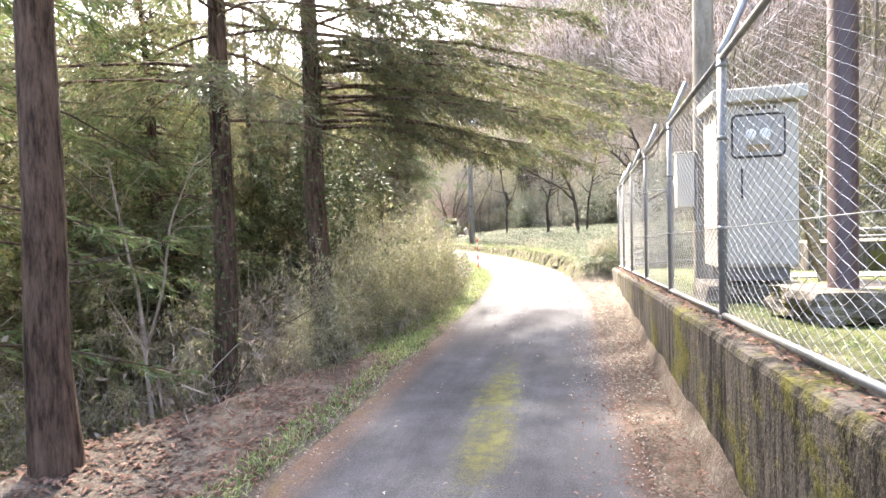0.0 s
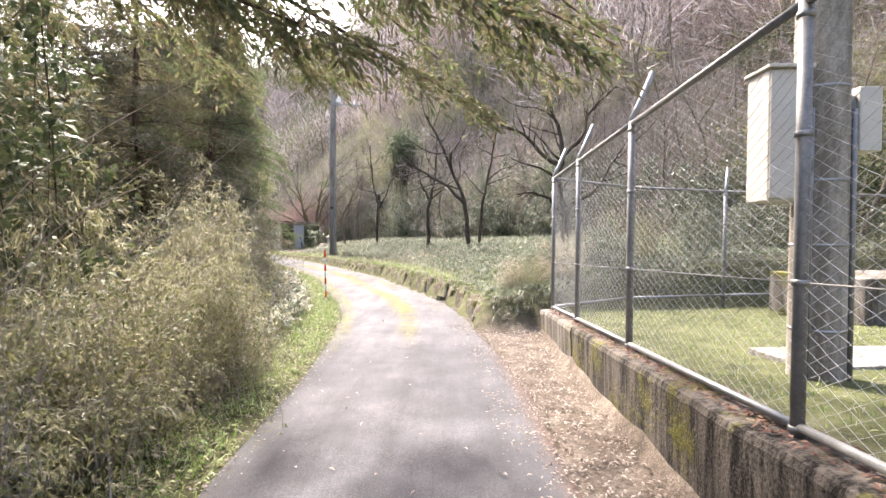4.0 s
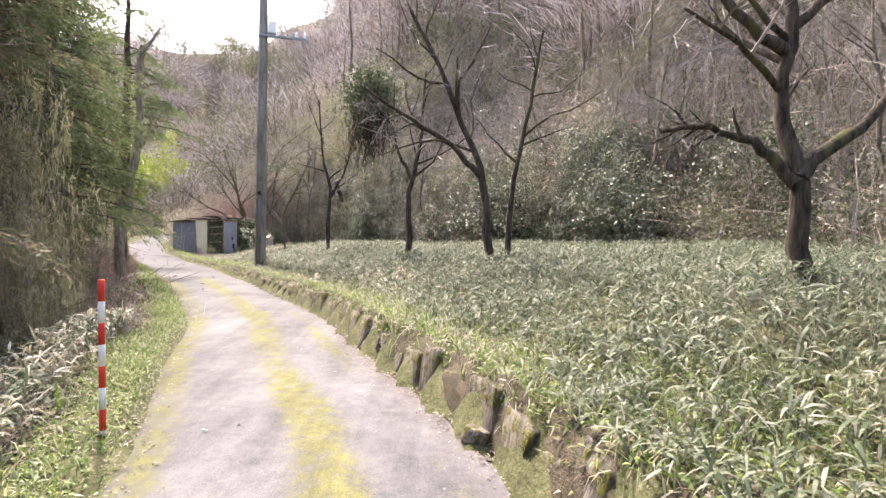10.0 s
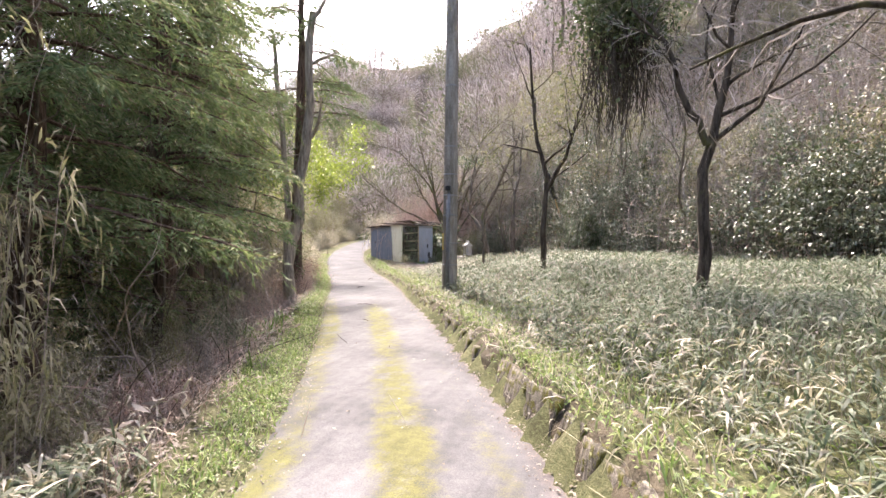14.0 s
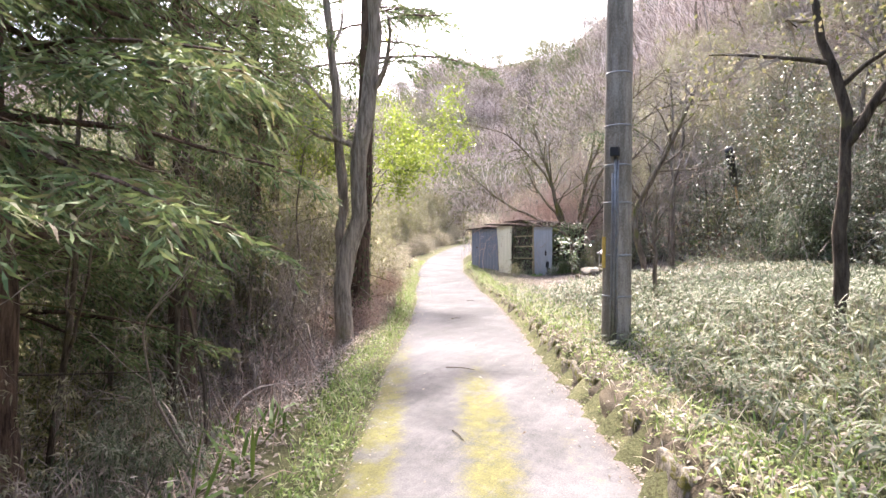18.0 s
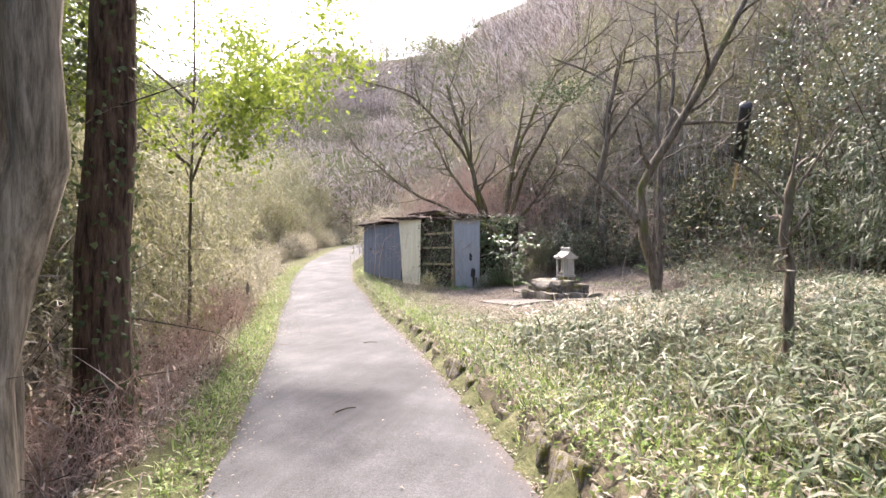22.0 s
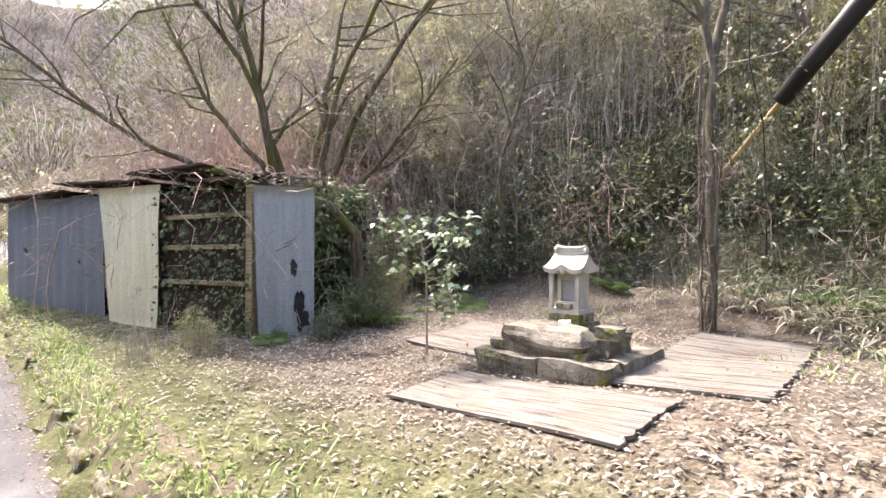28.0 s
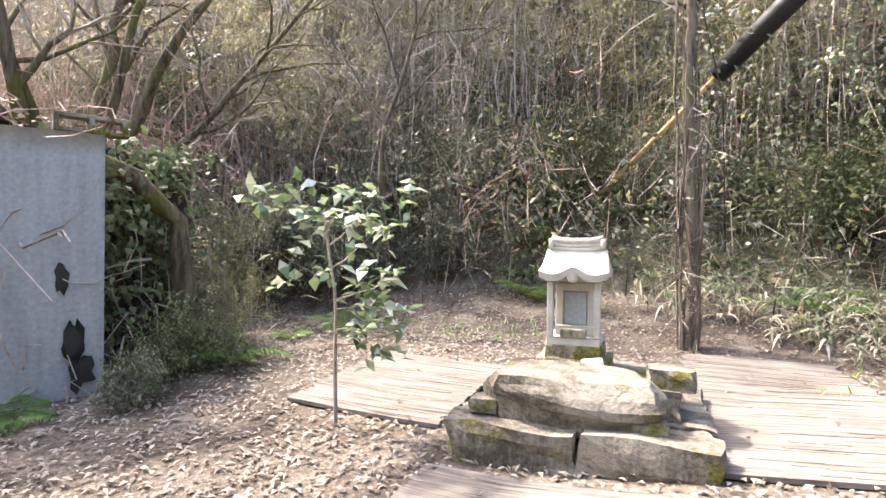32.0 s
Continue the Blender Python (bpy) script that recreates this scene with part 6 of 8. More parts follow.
bare_tree("stout pale leaning tree on the verge above the slope", (-10.22, 30.98, gz(-10.22, 30.98)), [
    ([(0, 0, -0.3), (-0.02, 0, 0.5), (0.0, 0.0, 1.6), (0.16, 0.05, 2.6), (0.36, 0.1, 4.0), (0.5, 0.1, 7)], 0.16, 0.09),
    ([(-0.15, 0.1, 0.2), (-0.2, 0.12, 1.4), (-0.18, 0.1, 2.6), (-0.35, 0.1, 4.2), (-0.6, 0.1, 6.5)], 0.10, 0.05)], 207, ((5, 5, 5), (50, 50, 45), 0.3, (0.3, 0.2, 0), 0.18), wood=M_BARK_PALE)
cedar("dark ivy-wrapped trunk on the verge", (-10.85, 32.1, gz(-10.85, 32.1)), 11, 0.19, 90, low=4.6, reach=2.4, n=52, fine=2.4, ivy=True, stubs=4, wide=1.4)
bare_tree("spreading bare tree behind the shed with many crooked boughs", (-10.4, 44.6, gz(-10.4, 44.6)), [
    ([(0, 0, -0.2), (-0.2, -0.3, 1.0), (-0.6, -0.6, 2.0), (-0.8, -0.8, 3.2), (-1.4, -1.0, 5.2)], 0.11, 0.03),
    ([(-0.1, -0.2, 0.9), (-1.4, -0.6, 1.8), (-2.6, -0.8, 2.3), (-4.4, -1.0, 3.8)], 0.07, 0.018),
    ([(-0.4, -0.4, 1.5), (-1.6, -0.2, 3.0), (-2.4, -0.1, 4.6)], 0.06, 0.018),
    ([(0, 0, 0.8), (0.7, -0.6, 1.6), (1.2, -0.9, 2.2), (2.2, -1.2, 3.6)], 0.06, 0.018),
    ([(0, 0, 1.0), (0.8, -0.6, 3.0), (1.8, -1.2, 4.5), (3.2, -1.6, 5.3), (4.8, -2.0, 5.2)], 0.075, 0.018),
    ([(0, 0, 1.3), (0.5, -0.3, 3.6), (1.5, -0.6, 5.4), (3.2, -1.0, 6.6)], 0.065, 0.018),
    ([(-0.2, -0.2, 1.1), (-0.9, -0.9, 3.3), (-2.2, -1.5, 4.9), (-4.0, -1.9, 5.4)], 0.06, 0.016),
    ([(0, 0, 0.9), (0.1, 0.3, 2.4), (0.5, 0.5, 4.8)], 0.11, 0.03)], 208, ((13, 8, 6), (50, 52, 45), 0.55, (0.15, 0.0, 0.0), 0.2), wood=M_BARK_MOSS)
bare_tree("mossy bowed trunk arching down beside the shed", (-9.75, 41.9, gz(-9.75, 41.9)), [
    ([(0, 0, -0.2), (0.0, 0, 0.6), (-0.03, -0.03, 1.0), (-0.22, -0.1, 1.28), (-0.7, -0.2, 1.4), (-1.7, -0.2, 1.7)], 0.085, 0.045)], 209, ((3, 3), (50, 50), 0.4, (0.2, 0.1), 0.16), wood=M_BARK_MOSS)
bare_tree("slim tree with wide sprays of bright fresh leaves", (-13.3, 35.6, gz(-13.3, 35.6)), [
    ([(0, 0, -0.2), (0.0, 0, 1.2), (0.05, 0.0, 2.4), (0.2, -0.1, 4.0), (0.3, -0.2, 5.8)], 0.03, 0.01),
    ([(0.05, 0.0, 2.5), (0.7, -0.4, 3.0), (1.5, -0.8, 3.3), (2.2, -0.9, 3.2)], 0.022, 0.007),
    ([(0.05, 0.0, 2.7), (-0.6, -0.6, 3.4), (-1.3, -1.2, 3.9)], 0.022, 0.007),
    ([(0.1, 0.0, 3.2), (0.8, 0.1, 3.9), (1.7, 0.3, 4.5), (2.3, 0.3, 4.6)], 0.02, 0.007),
    ([(0.1, 0.0, 3.6), (-0.5, -0.9, 4.4), (-0.6, -1.7, 5.0)], 0.02, 0.007),
    ([(0.1, 0.0, 3.0), (0.3, 0.7, 3.8), (0.3, 1.3, 4.6)], 0.02, 0.007)], 210, ((9, 6, 3), (62, 50, 45), 0.42, (0.0, 0.0, 0), 0.16), wood=M_BARK_MID, leaf=(M_LEAF_LIME, 8, 0.10, 0.05, 0.17), name="green_tree")
for i, (x, y, q, reach_) in enumerate(((-4.0, 9.2, 0.6, 1.8), (-4.3, 11.5, 0.1, 2.2), (-4.9, 13.9, -0.2, 2.5), (-5.0, 16.0, 0.5, 2.0), (-4.4, 10.3, 0.3, 2.2), (-4.8, 12.6, -0.5, 2.6), (-5.3, 15.2, 0.2, 2.4), (-5.9, 17.0, -0.3, 2.3), (-5.2, 13.8, 0.8, 2.8))):
    o = A([math.cos(q), math.sin(q), 0])
    bare_tree("pale dead branch arching out of the thicket", (x, y, gz(x, y)), [
        ([(0, 0, 0), tuple(o * 0.3 + A([0, 0, 1.2])), tuple(o * reach_ * 0.5 + A([0, 0, 2.4])), tuple(o * reach_ * 0.8 + A([0, 0, 2.7]))], 0.011, 0.003),
        ([(0, 0, 0), tuple(-o * 0.2 + A([0, 0, 1.3])), tuple(o * 0.4 + A([0.3, 0.5, 2.9])), tuple(o * 1.1 + A([0.3, 0.8, 3.6]))], 0.010, 0.003)], 220 + i, ((6, 4), (50, 50), 0.42, (0.0, -0.1), 0.22), wood=M_TWIG, group="dead branches", name="dead_branch")

for i, y in enumerate(np.arange(21.5, 33.5, 1.1)):
    x, yy = on_road(y, -float(half(y)) - 1.25 - 0.55 * (i % 3))
    q = 2.2 + 0.9 * math.sin(i * 2.4)
    o, w_ = A([math.cos(q), math.sin(q), 0]), A([-math.sin(q), math.cos(q), 0])
    bare_tree("pale dead branch lying in the brambles below the verge", (x, yy, gz(x, yy)), [
        ([(0, 0, 0), tuple(o * 0.5 + A([0, 0, 0.55])), tuple(o * 1.1 + w_ * 0.25 + A([0, 0, 0.5])), tuple(o * 1.9 + A([0, 0, 0.2]))], 0.016, 0.005),
        ([(0, 0, 0), tuple(w_ * 0.35 + A([0, 0, 0.7])), tuple(w_ * 0.6 - o * 0.3 + A([0, 0, 1.3])), tuple(w_ * 0.5 - o * 0.7 + A([0, 0, 1.7]))], 0.013, 0.004)], 240 + i, ((6, 5), (50, 50), 0.5, (0.0, -0.1), 0.24), wood=M_TWIG, group="dead branches", name="dead_branch")
slim = bare_tree("slim bare understorey stem on the shaded slope", (-9.6, 27.6, gz(-9.6, 27.6)), [
    ([(0, 0, -0.3), (0.05, 0, 1.0), (-0.05, 0.1, 2.2), (0.15, 0.1, 3.4), (0.1, 0.2, 4.8)], 0.035, 0.012),
    ([(0.0, 0.05, 1.6), (0.3, 0.2, 2.3), (0.4, 0.3, 3.2)], 0.016, 0.006)], 270, ((8, 6, 4), (60, 50, 45), 0.5, (0.0, 0.0, 0.0), 0.22), wood=M_BARK_MID, group="slim stems on the slope")
for i, (y, u, s) in enumerate(((24.2, -3.2, 0.9), (25.5, -4.0, 1.1), (26.6, -2.9, 0.8), (28.2, -3.5, 1.0), (29.2, -2.7, 0.75), (30.4, -4.6, 1.2), (31.6, -3.4, 0.9), (22.6, -3.0, 0.8), (27.4, -5.0, 1.2), (32.6, -3.0, 0.8), (20.4, -3.4, 0.8))):
    x, yy = on_road(y, u)
    copy_thing(slim, Matrix.LocRotScale((x, yy, gz(x, yy)), Euler((0.05 * (i % 3 - 1), 0.06 * (i % 4 - 1.5), i * 1.9)), (s, s, s)))
bare_tree("slim pale sapling forking under the cedars", (-4.7, 5.0, gz(-4.7, 5.0)), [
    ([(0, 0, -0.2), (0.03, 0, 0.8), (-0.05, 0.05, 1.7), (-0.3, 0.1, 2.6), (-0.5, 0.1, 3.6)], 0.03, 0.01),
    ([(-0.04, 0.05, 1.5), (0.25, 0.0, 2.1), (0.4, 0.0, 2.9), (0.7, 0.1, 3.6)], 0.02, 0.007),
    ([(0.02, 0.0, 0.9), (0.3, -0.1, 1.25), (0.55, -0.1, 1.45)], 0.012, 0.004)], 260, ((6, 5, 3), (50, 50, 45), 0.45, (0.2, 0.1, 0.0), 0.2), wood=M_TWIG)

# ---- hanging ivy in the fork ----
rng = np.random.default_rng(300)
vine = thing("ivy_tangle", "dark hanging tangle of ivy in a bare tree's crown", "ivy", Matrix.Translation((-2.5, 27.6, 4.55)))
c = rng.normal(0, 1, (5200, 3)) * A([0.32, 0.28, 0.34]) + A([0, 0, 0.45])
v, f = leaves(c, rng.normal(0, 1, c.shape) - A([0, 0, 0.5]), rng.normal(0, 0.5, c.shape) + A([0, 0, 1.0]), rng.uniform(0.05, 0.1, len(c)), rng.uniform(0.04, 0.07, len(c)))
tagged(part("foliage", raw("foliage", v, [(f, 0)], [M_LEAF_DARK]), vine), kind="stuff")
root = rng.normal(0, 1, (420, 3)) * A([0.26, 0.2, 0.25])
s = np.linspace(0, 1, 6)[None, :, None]
P = root[:, None] - A([0, 0, 1.0]) * s * rng.uniform(0.2, 1.25, (420, 1, 1)) + np.cumsum(rng.normal(0, 0.05, (420, 6, 3)), 1)
v, f = tubes(P, np.full((420, 6), 0.0045), 3)
tagged(part("strand_curtain", raw("strand_curtain", v, [(f, 0)], [M_BARK_DARK]), vine), kind="stuff")

# ---- thickets beside the lane ----
rng = np.random.default_rng(400)
for y in np.arange(7.0, 20, 0.7):
    for k in range(3):
        u = -half(y) - np.interp(y, [7, 10, 16, 20], [1.0, 1.2, 1.55, 2.0]) - 1.0 * k - rng.uniform(0, 0.5)
        x, yy = on_road(y + rng.normal(0, 0.3), u)
        (((GROVE, BRUSH, OLIVE)[int(rng.integers(0, 3))]) if k == 0 and y < 12 else DRYBAMBOO if k == 0 or rng.random() < 0.25 else GROVE if rng.random() < 0.6 else BRUSH).put(x, yy, rng.uniform(0.6, 0.85) * ((0.75 if y < 12 else 0.85), 1.1, 1.25)[k], rng.uniform(0, 6.28))
    BANK.put(y, -half(y) - 3.9, 0.8, 1.2)
for i in range(26):
    y = rng.uniform(6.5, 18)
    x, yy = on_road(y, -half(y) - rng.uniform(3.2, 5.5))
    (BRUSH, UNDER, BRUSH)[i % 3].put(x, yy, rng.uniform(0.9, 1.5), rng.uniform(0, 6.28))
for i, (x, y, s) in enumerate(((-6.0, 9.0, 2.0), (-6.8, 10.6, 2.2), (-5.9, 12.2, 2.1), (-7.2, 13.0, 2.3), (-6.4, 14.6, 2.1), (-7.6, 15.8, 2.2), (-6.9, 17.2, 2.0), (-5.6, 7.6, 1.8), (-8.4, 11.6, 2.4), (-8.8, 14.4, 2.4))):
    (GROVE, BRUSH, UNDER)[i % 3].put(x, y, s * (0.55, 0.7, 0.6)[i % 3], i * 1.3)
for i, y in enumerate(np.arange(9.6, 18.5, 0.9)):
    x, yy = on_road(y, -half(y) - 2.05 - 0.4 * (i % 2))
    (GROVE if i % 2 == 0 else DRYBAMBOO).put(x, yy, 0.75 if i % 2 == 0 else 0.95, i * 2.1, tall=1.2)
for i in range(40):
    y = rng.uniform(33, 52)
    x, yy = on_road(y, -half(y) - rng.uniform(2.8, 7) - (0.8 if y > 40 else 0))
    (GROVE, OLIVE, GROVE, UNDER)[i % 4].put(x, yy, rng.uniform(1.0, 1.4) * (0.7 if i % 4 == 3 else 1), rng.uniform(0, 6.28))
for x, y, s in ((-11.2, 44.2, 1.3), (-12.2, 45.0, 1.5), (-12.8, 46.2, 1.5), (-12.9, 44.9, 1.0), (-11.9, 43.9, 1.1), (-10.6, 45.0, 1.5), (-11.8, 45.9, 1.5), (-10.4, 46.6, 1.7), (-12.4, 47.6, 1.6), (-11.0, 47.9, 1.7), (-9.4, 45.6, 1.5)):
    REDBRUSH.put(x, y, s * 1.3, x * 3)
for i, y in enumerate(np.arange(7.3, 12.5, 0.42)):
    x, yy = on_road(y, -float(half(y)) - 0.85 - 0.15 * math.sin(i * 2.3))
    (OLIVE, GROVE, OLIVE, BRAMBLE, GROVE)[i % 5].put(x, yy, 0.45 + 0.08 * (i % 3), i * 1.3)
for y in np.arange(18.5, 33, 0.8):
    for k in range(3):
        u = -half(y) - 1.15 - 1.1 * k - rng.uniform(0, 0.5)
        x, yy = on_road(y + rng.normal(0, 0.3), u)
        ((REDBRUSH if rng.random() < 0.25 else BRAMBLE) if k < 2 else BRUSH if rng.random() < 0.3 else UNDER if rng.random() < 0.5 else EVERGREEN).put(x, yy, rng.uniform(0.6, 0.85) * (0.8 if k == 0 else 1.0), rng.uniform(0, 6.28))
for y in np.arange(32.0, 64, 1.0):
    for k in range(4):
        u = -half(y) - 0.85 - 1.1 * k - rng.uniform(0, 0.4) - (0.4 if y > 40 else 0)
        x, yy = on_road(y + rng.normal(0, 0.3), u)
        kind = (REDBRUSH if y < 40 else DRYBAMBOO) if k == 0 else BRUSH if y < 34 else DRYBAMBOO if rng.random() < 0.2 else GROVE if rng.random() < 0.7 else OLIVE
        kind.put(x, yy, rng.uniform(0.65, 0.95) * (0.9, 1.2, 1.5, 1.7)[k], rng.uniform(0, 6.28), tall=((1.0, 1.0, 1.25, 1.45)[k] if kind is GROVE else 1.5) if k and y > 34 else 1.0)
    BANK.put(y, -half(y) - 4.4 - (0.7 if y > 40 else 0), 0.9, 1.6)
for y in np.arange(44, 66, 1.1):
    for k in range(3):
        u = half(y) + 1.0 + (4.2 if y < 48 else 0) + 1.3 * k + rng.uniform(0, 0.5)
        x, yy = on_road(y, u)
        (BAMBOO, OLIVE, BRUSH)[int(rng.integers(0, 3))].put(x, yy, rng.uniform(0.7, 1.1), rng.uniform(0, 6.28))
for i in range(26):
    y = rng.uniform(37.5, 56)
    x, yy = on_road(y, -half(y) - rng.uniform(3.0, 6.5))
    (GROVE if i % 3 else OLIVE).put(x, yy, rng.uniform(1.0, 1.5), rng.uniform(0, 6.28), tall=rng.uniform(1.0, 1.4))
for i, (x, y, s) in enumerate(((-5.0, 3.4, 0.6), (-5.6, 4.6, 0.8), (-4.9, 5.8, 0.7), (-6.4, 2.6, 0.9), (-6.6, 5.4, 1.0), (-5.4, 7.0, 0.8), (-7.4, 4.0, 1.1), (-4.7, 1.9, 0.6), (-7.8, 6.8, 1.1), (-6.6, 7.6, 1.0), (-5.8, 1.2, 0.8), (-8.6, 5.2, 1.2), (-8.4, 2.4, 1.1))):
    (OLIVE, BRUSH, GROVE)[i % 3].put(x, y, s, i * 1.9, tall=1.1)
for x, y, s in ((-3.7, 39.4, 1.0), (-2.7, 37.7, 0.9), (2.1, 30.0, 1.0), (-0.9, 35.6, 0.7)):
    GLOSSY.put(x, y, s, x * 3)
for x, y, s in ((-6.3, 18.3, 0.65), (-6.7, 19.5, 0.7), (-7.2, 21.0, 0.6), (-6.4, 17.2, 0.65)):
    GROVE.put(x, y, s, x * 5)
for i, (x, y, s) in enumerate(((-12.6, 31.0, 0.9), (-13.4, 32.6, 1.0), (-14.2, 34.0, 0.9), (-12.2, 29.6, 0.8), (-14.6, 31.6, 1.1), (-15.6, 33.4, 1.1), (-13.6, 30.0, 1.0), (-15.0, 35.6, 0.9))):
    (UNDER, EVERGREEN, BRUSH)[i % 3].put(x, y, s, i * 2.3, tall=1.3)
copy_thing(slope_cedar[3], Matrix.LocRotScale((-15.2, 34.2, gz(-15.2, 34.2)), Euler((0, 0, 2.2)), (0.95, 0.95, 0.95)))
for i, (x, y, s) in enumerate(((-7.4, 8.4, 1.2), (-8.4, 9.8, 1.3), (-9.4, 7.6, 1.4), (-6.6, 9.6, 1.0), (-10.2, 9.4, 1.4), (-8.2, 4.6, 1.3), (-9.8, 5.4, 1.4), (-11.2, 7.2, 1.5))):
    UNDER.put(x, y, s, i * 2.7, tall=1.25)
for i, y in enumerate(np.arange(19.5, 29, 1.05)):
    x, yy = on_road(y, -float(half(y)) - 1.7 - 0.4 * (i % 2))
    (OLIVE, GROVE, BAMBOO)[i % 3].put(x, yy, 0.42 + 0.06 * (i % 3), i * 2.1)
for i, (x, y) in enumerate(((-6.4, 13.4), (-6.2, 15.2), (-6.8, 16.8), (-6.0, 11.6), (-7.2, 12.4))):
    (GROVE if i % 2 == 0 else BRUSH).put(x, y, 1.1, i * 1.7, tall=1.1)
for x, y, q, high in ((-4.5, 14.6, 0.6, 1.7), (-5.0, 15.4, 0.65, 1.7), (-4.2, 13.6, 0.48, 1.6), (-6.0, 21.1, 0.5, 2.5), (-5.7, 20.4, 0.38, 2.0), (-6.6, 21.6, 0.6, 2.3)):
    GROVE.put(x, y, q, x * 9, tall=high)
for k, x, y, q in ((1, -6.9, 7.7, 0.9),):
    copy_thing(slope_cedar[k], Matrix.LocRotScale((x, y, gz(x, y)), Euler((0, 0, x)), (q, q, q)))
# understorey of the wood on the slope
for i in range(150):
    y = rng.uniform(-7, 50)
    u = -half(y) - rng.uniform(3.4, 13)
    x, yy = on_road(y, u)
    kind = (UNDER, BRUSH, BRUSH, EVERGREEN, BRUSH, BAMBOO)[i % 6]
    kind.put(x, yy, rng.uniform(0.8, 1.3), rng.uniform(0, 6.28))

# ---- hillside right of the lane ----
for i in range(300):
    y = rng.uniform(-8, 66)
    u = hill_foot(y) + abs(rng.normal(0, 6.0)) - 0.8
    x, yy = on_road(y, u)
    r_ = rng.random()
    low = u - hill_foot(y) < 2.5
    patch = wob(x, yy, 0.42, 3.0)
    kind = (EVERGREEN if r_ < 0.42 + 0.5 * patch else BAMBOO if r_ < 0.5 else BRUSH if r_ < 0.85 else OLIVE) if low else (BRUSH if patch < -0.12 else OLIVE if r_ < 0.45 else GROVE if r_ < 0.7 else GLOSSY if r_ < 0.78 else EVERGREEN)
    if yy > 40:
        kind = BRUSH if r_ < 0.7 else GROVE if r_ < 0.85 or not low else EVERGREEN
    if 36.5 < yy < 43.5 and x < -3.6:
        continue
    kind.put(x, yy, rng.uniform(0.8, 1.4), rng.uniform(0, 6.28))
for x, y, s, kind in ((1.3, 15.7, 0.42, BAMBOO), (0.75, 15.3, 0.3, OLIVE), (2.2, 16.4, 0.5, BAMBOO), (3.2, 16.9, 0.5, OLIVE), (1.2, 16.5, 0.4, BAMBOO), (0.45, 15.7, 0.28, BAMBOO), (4.6, 17.4, 0.6, BAMBOO), (6.2, 17.8, 0.7, EVERGREEN), (-5.6, 42.6, 0.5, EVERGREEN), (-6.9, 42.8, 0.45, EVERGREEN), (-8.0, 43.2, 0.6, EVERGREEN), (-9.2, 43.4, 0.6, OLIVE), (-4.6, 41.8, 0.5, OLIVE), (-4.2, 40.0, 0.5, EVERGREEN), (-3.9, 38.6, 0.6, BRUSH), (-9.9, 42.6, 0.4, EVERGREEN), (-11.3, 40.75, 0.22, OLIVE), (-11.8, 40.7, 0.2, BRUSH), (-10.1, 40.9, 0.2, EVERGREEN), (-9.8, 41.3, 0.3, EVERGREEN), (-9.4, 42.2, 0.3, OLIVE), (-7.4, 43.6, 0.7, EVERGREEN), (-6.2, 43.2, 0.6, EVERGREEN), (-5.2, 42.6, 0.6, EVERGREEN), (-8.6, 43.9, 0.7, EVERGREEN), (-4.5, 41.2, 0.55, EVERGREEN), (-3.9, 39.6, 0.6, EVERGREEN), (-3.2, 42.6, 0.7, BRUSH), (-2.2, 41.2, 0.7, UNDER), (-4.4, 44.2, 0.8, BRUSH), (-2.6, 39.6, 0.6, EVERGREEN), (-6.4, 45.4, 0.9, BRUSH)):
    kind.put(x, y, s, x * 7)
for i in range(36):
    y = rng.uniform(40, 50)
    x, yy = on_road(y, hill_foot(y) + 1.2 + 7 * rng.random())
    if x < -5.5:
        (BRUSH, BRUSH, REDBRUSH, GROVE)[i % 4].put(x, yy, rng.uniform(0.8, 1.3), i, tall=1.1)
for i, (x, y) in enumerate(((-3.6, 41.4), (-2.6, 42.6), (-4.2, 43.0), (-2.0, 40.6), (-3.4, 44.4))):
    (OLIVE, GROVE)[i % 2].put(x, y, (1.0, 0.8)[i % 2], i * 2.0, tall=1.2)
for i, (x, y, q) in enumerate(((-12.6, 44.5, 1.0), (-11.7, 45.1, 1.1), (-13.0, 45.9, 1.2), (-10.9, 45.9, 1.2), (-12.1, 46.6, 1.4), (-9.7, 46.2, 1.3), (-13.2, 47.2, 1.4), (-11.2, 47.6, 1.5))):
    TWIGGY.put(x, y, q, i * 2.2)
for i, (x, y, q) in enumerate(((-7.6, 44.6, 0.8), (-6.3, 44.4, 0.8), (-5.4, 45.2, 0.9), (-8.4, 45.6, 0.9), (-6.9, 46.2, 1.0), (-4.8, 44.0, 0.7))):
    (GROVE, BRUSH, OLIVE)[i % 3].put(x, y, q, i * 2.9)
SPEC_WOOD = ((11, 7, 5), (52, 50, 45), 0.55, (0.2, 0.1, 0.0), 0.2)
wood_trees = [bare_tree("bare grey tree on the hillside", (*on_road(y, u), gz(*on_road(y, u))), [(simple_trunk(h, 0.1, (lx * 2.2, 0.5 * lx), 0.45), 0.06, 0.012)], 500 + i, SPEC_WOOD, wood=M_BARK_MID, group="bare trees on the hillside")
              for i, (y, u, h, lx) in enumerate(((12, 12, 5, 0.5), (20, 11, 6.0, -0.6), (27, 10.5, 5, 0.4), (34, 10, 6, -0.5)))]
for i in range(150):
    y = rng.uniform(2, 95)
    u = hill_foot(min(y, 60)) + rng.uniform(1.5, 30)
    x, yy = on_road(y, u)
    s = rng.uniform(0.7, 1.25)
    copy_thing(wood_trees[i % 4], Matrix.LocRotScale((x, yy, gz(x, yy)), Euler((0, 0, rng.uniform(0, 6.28))), (s, s, s)))

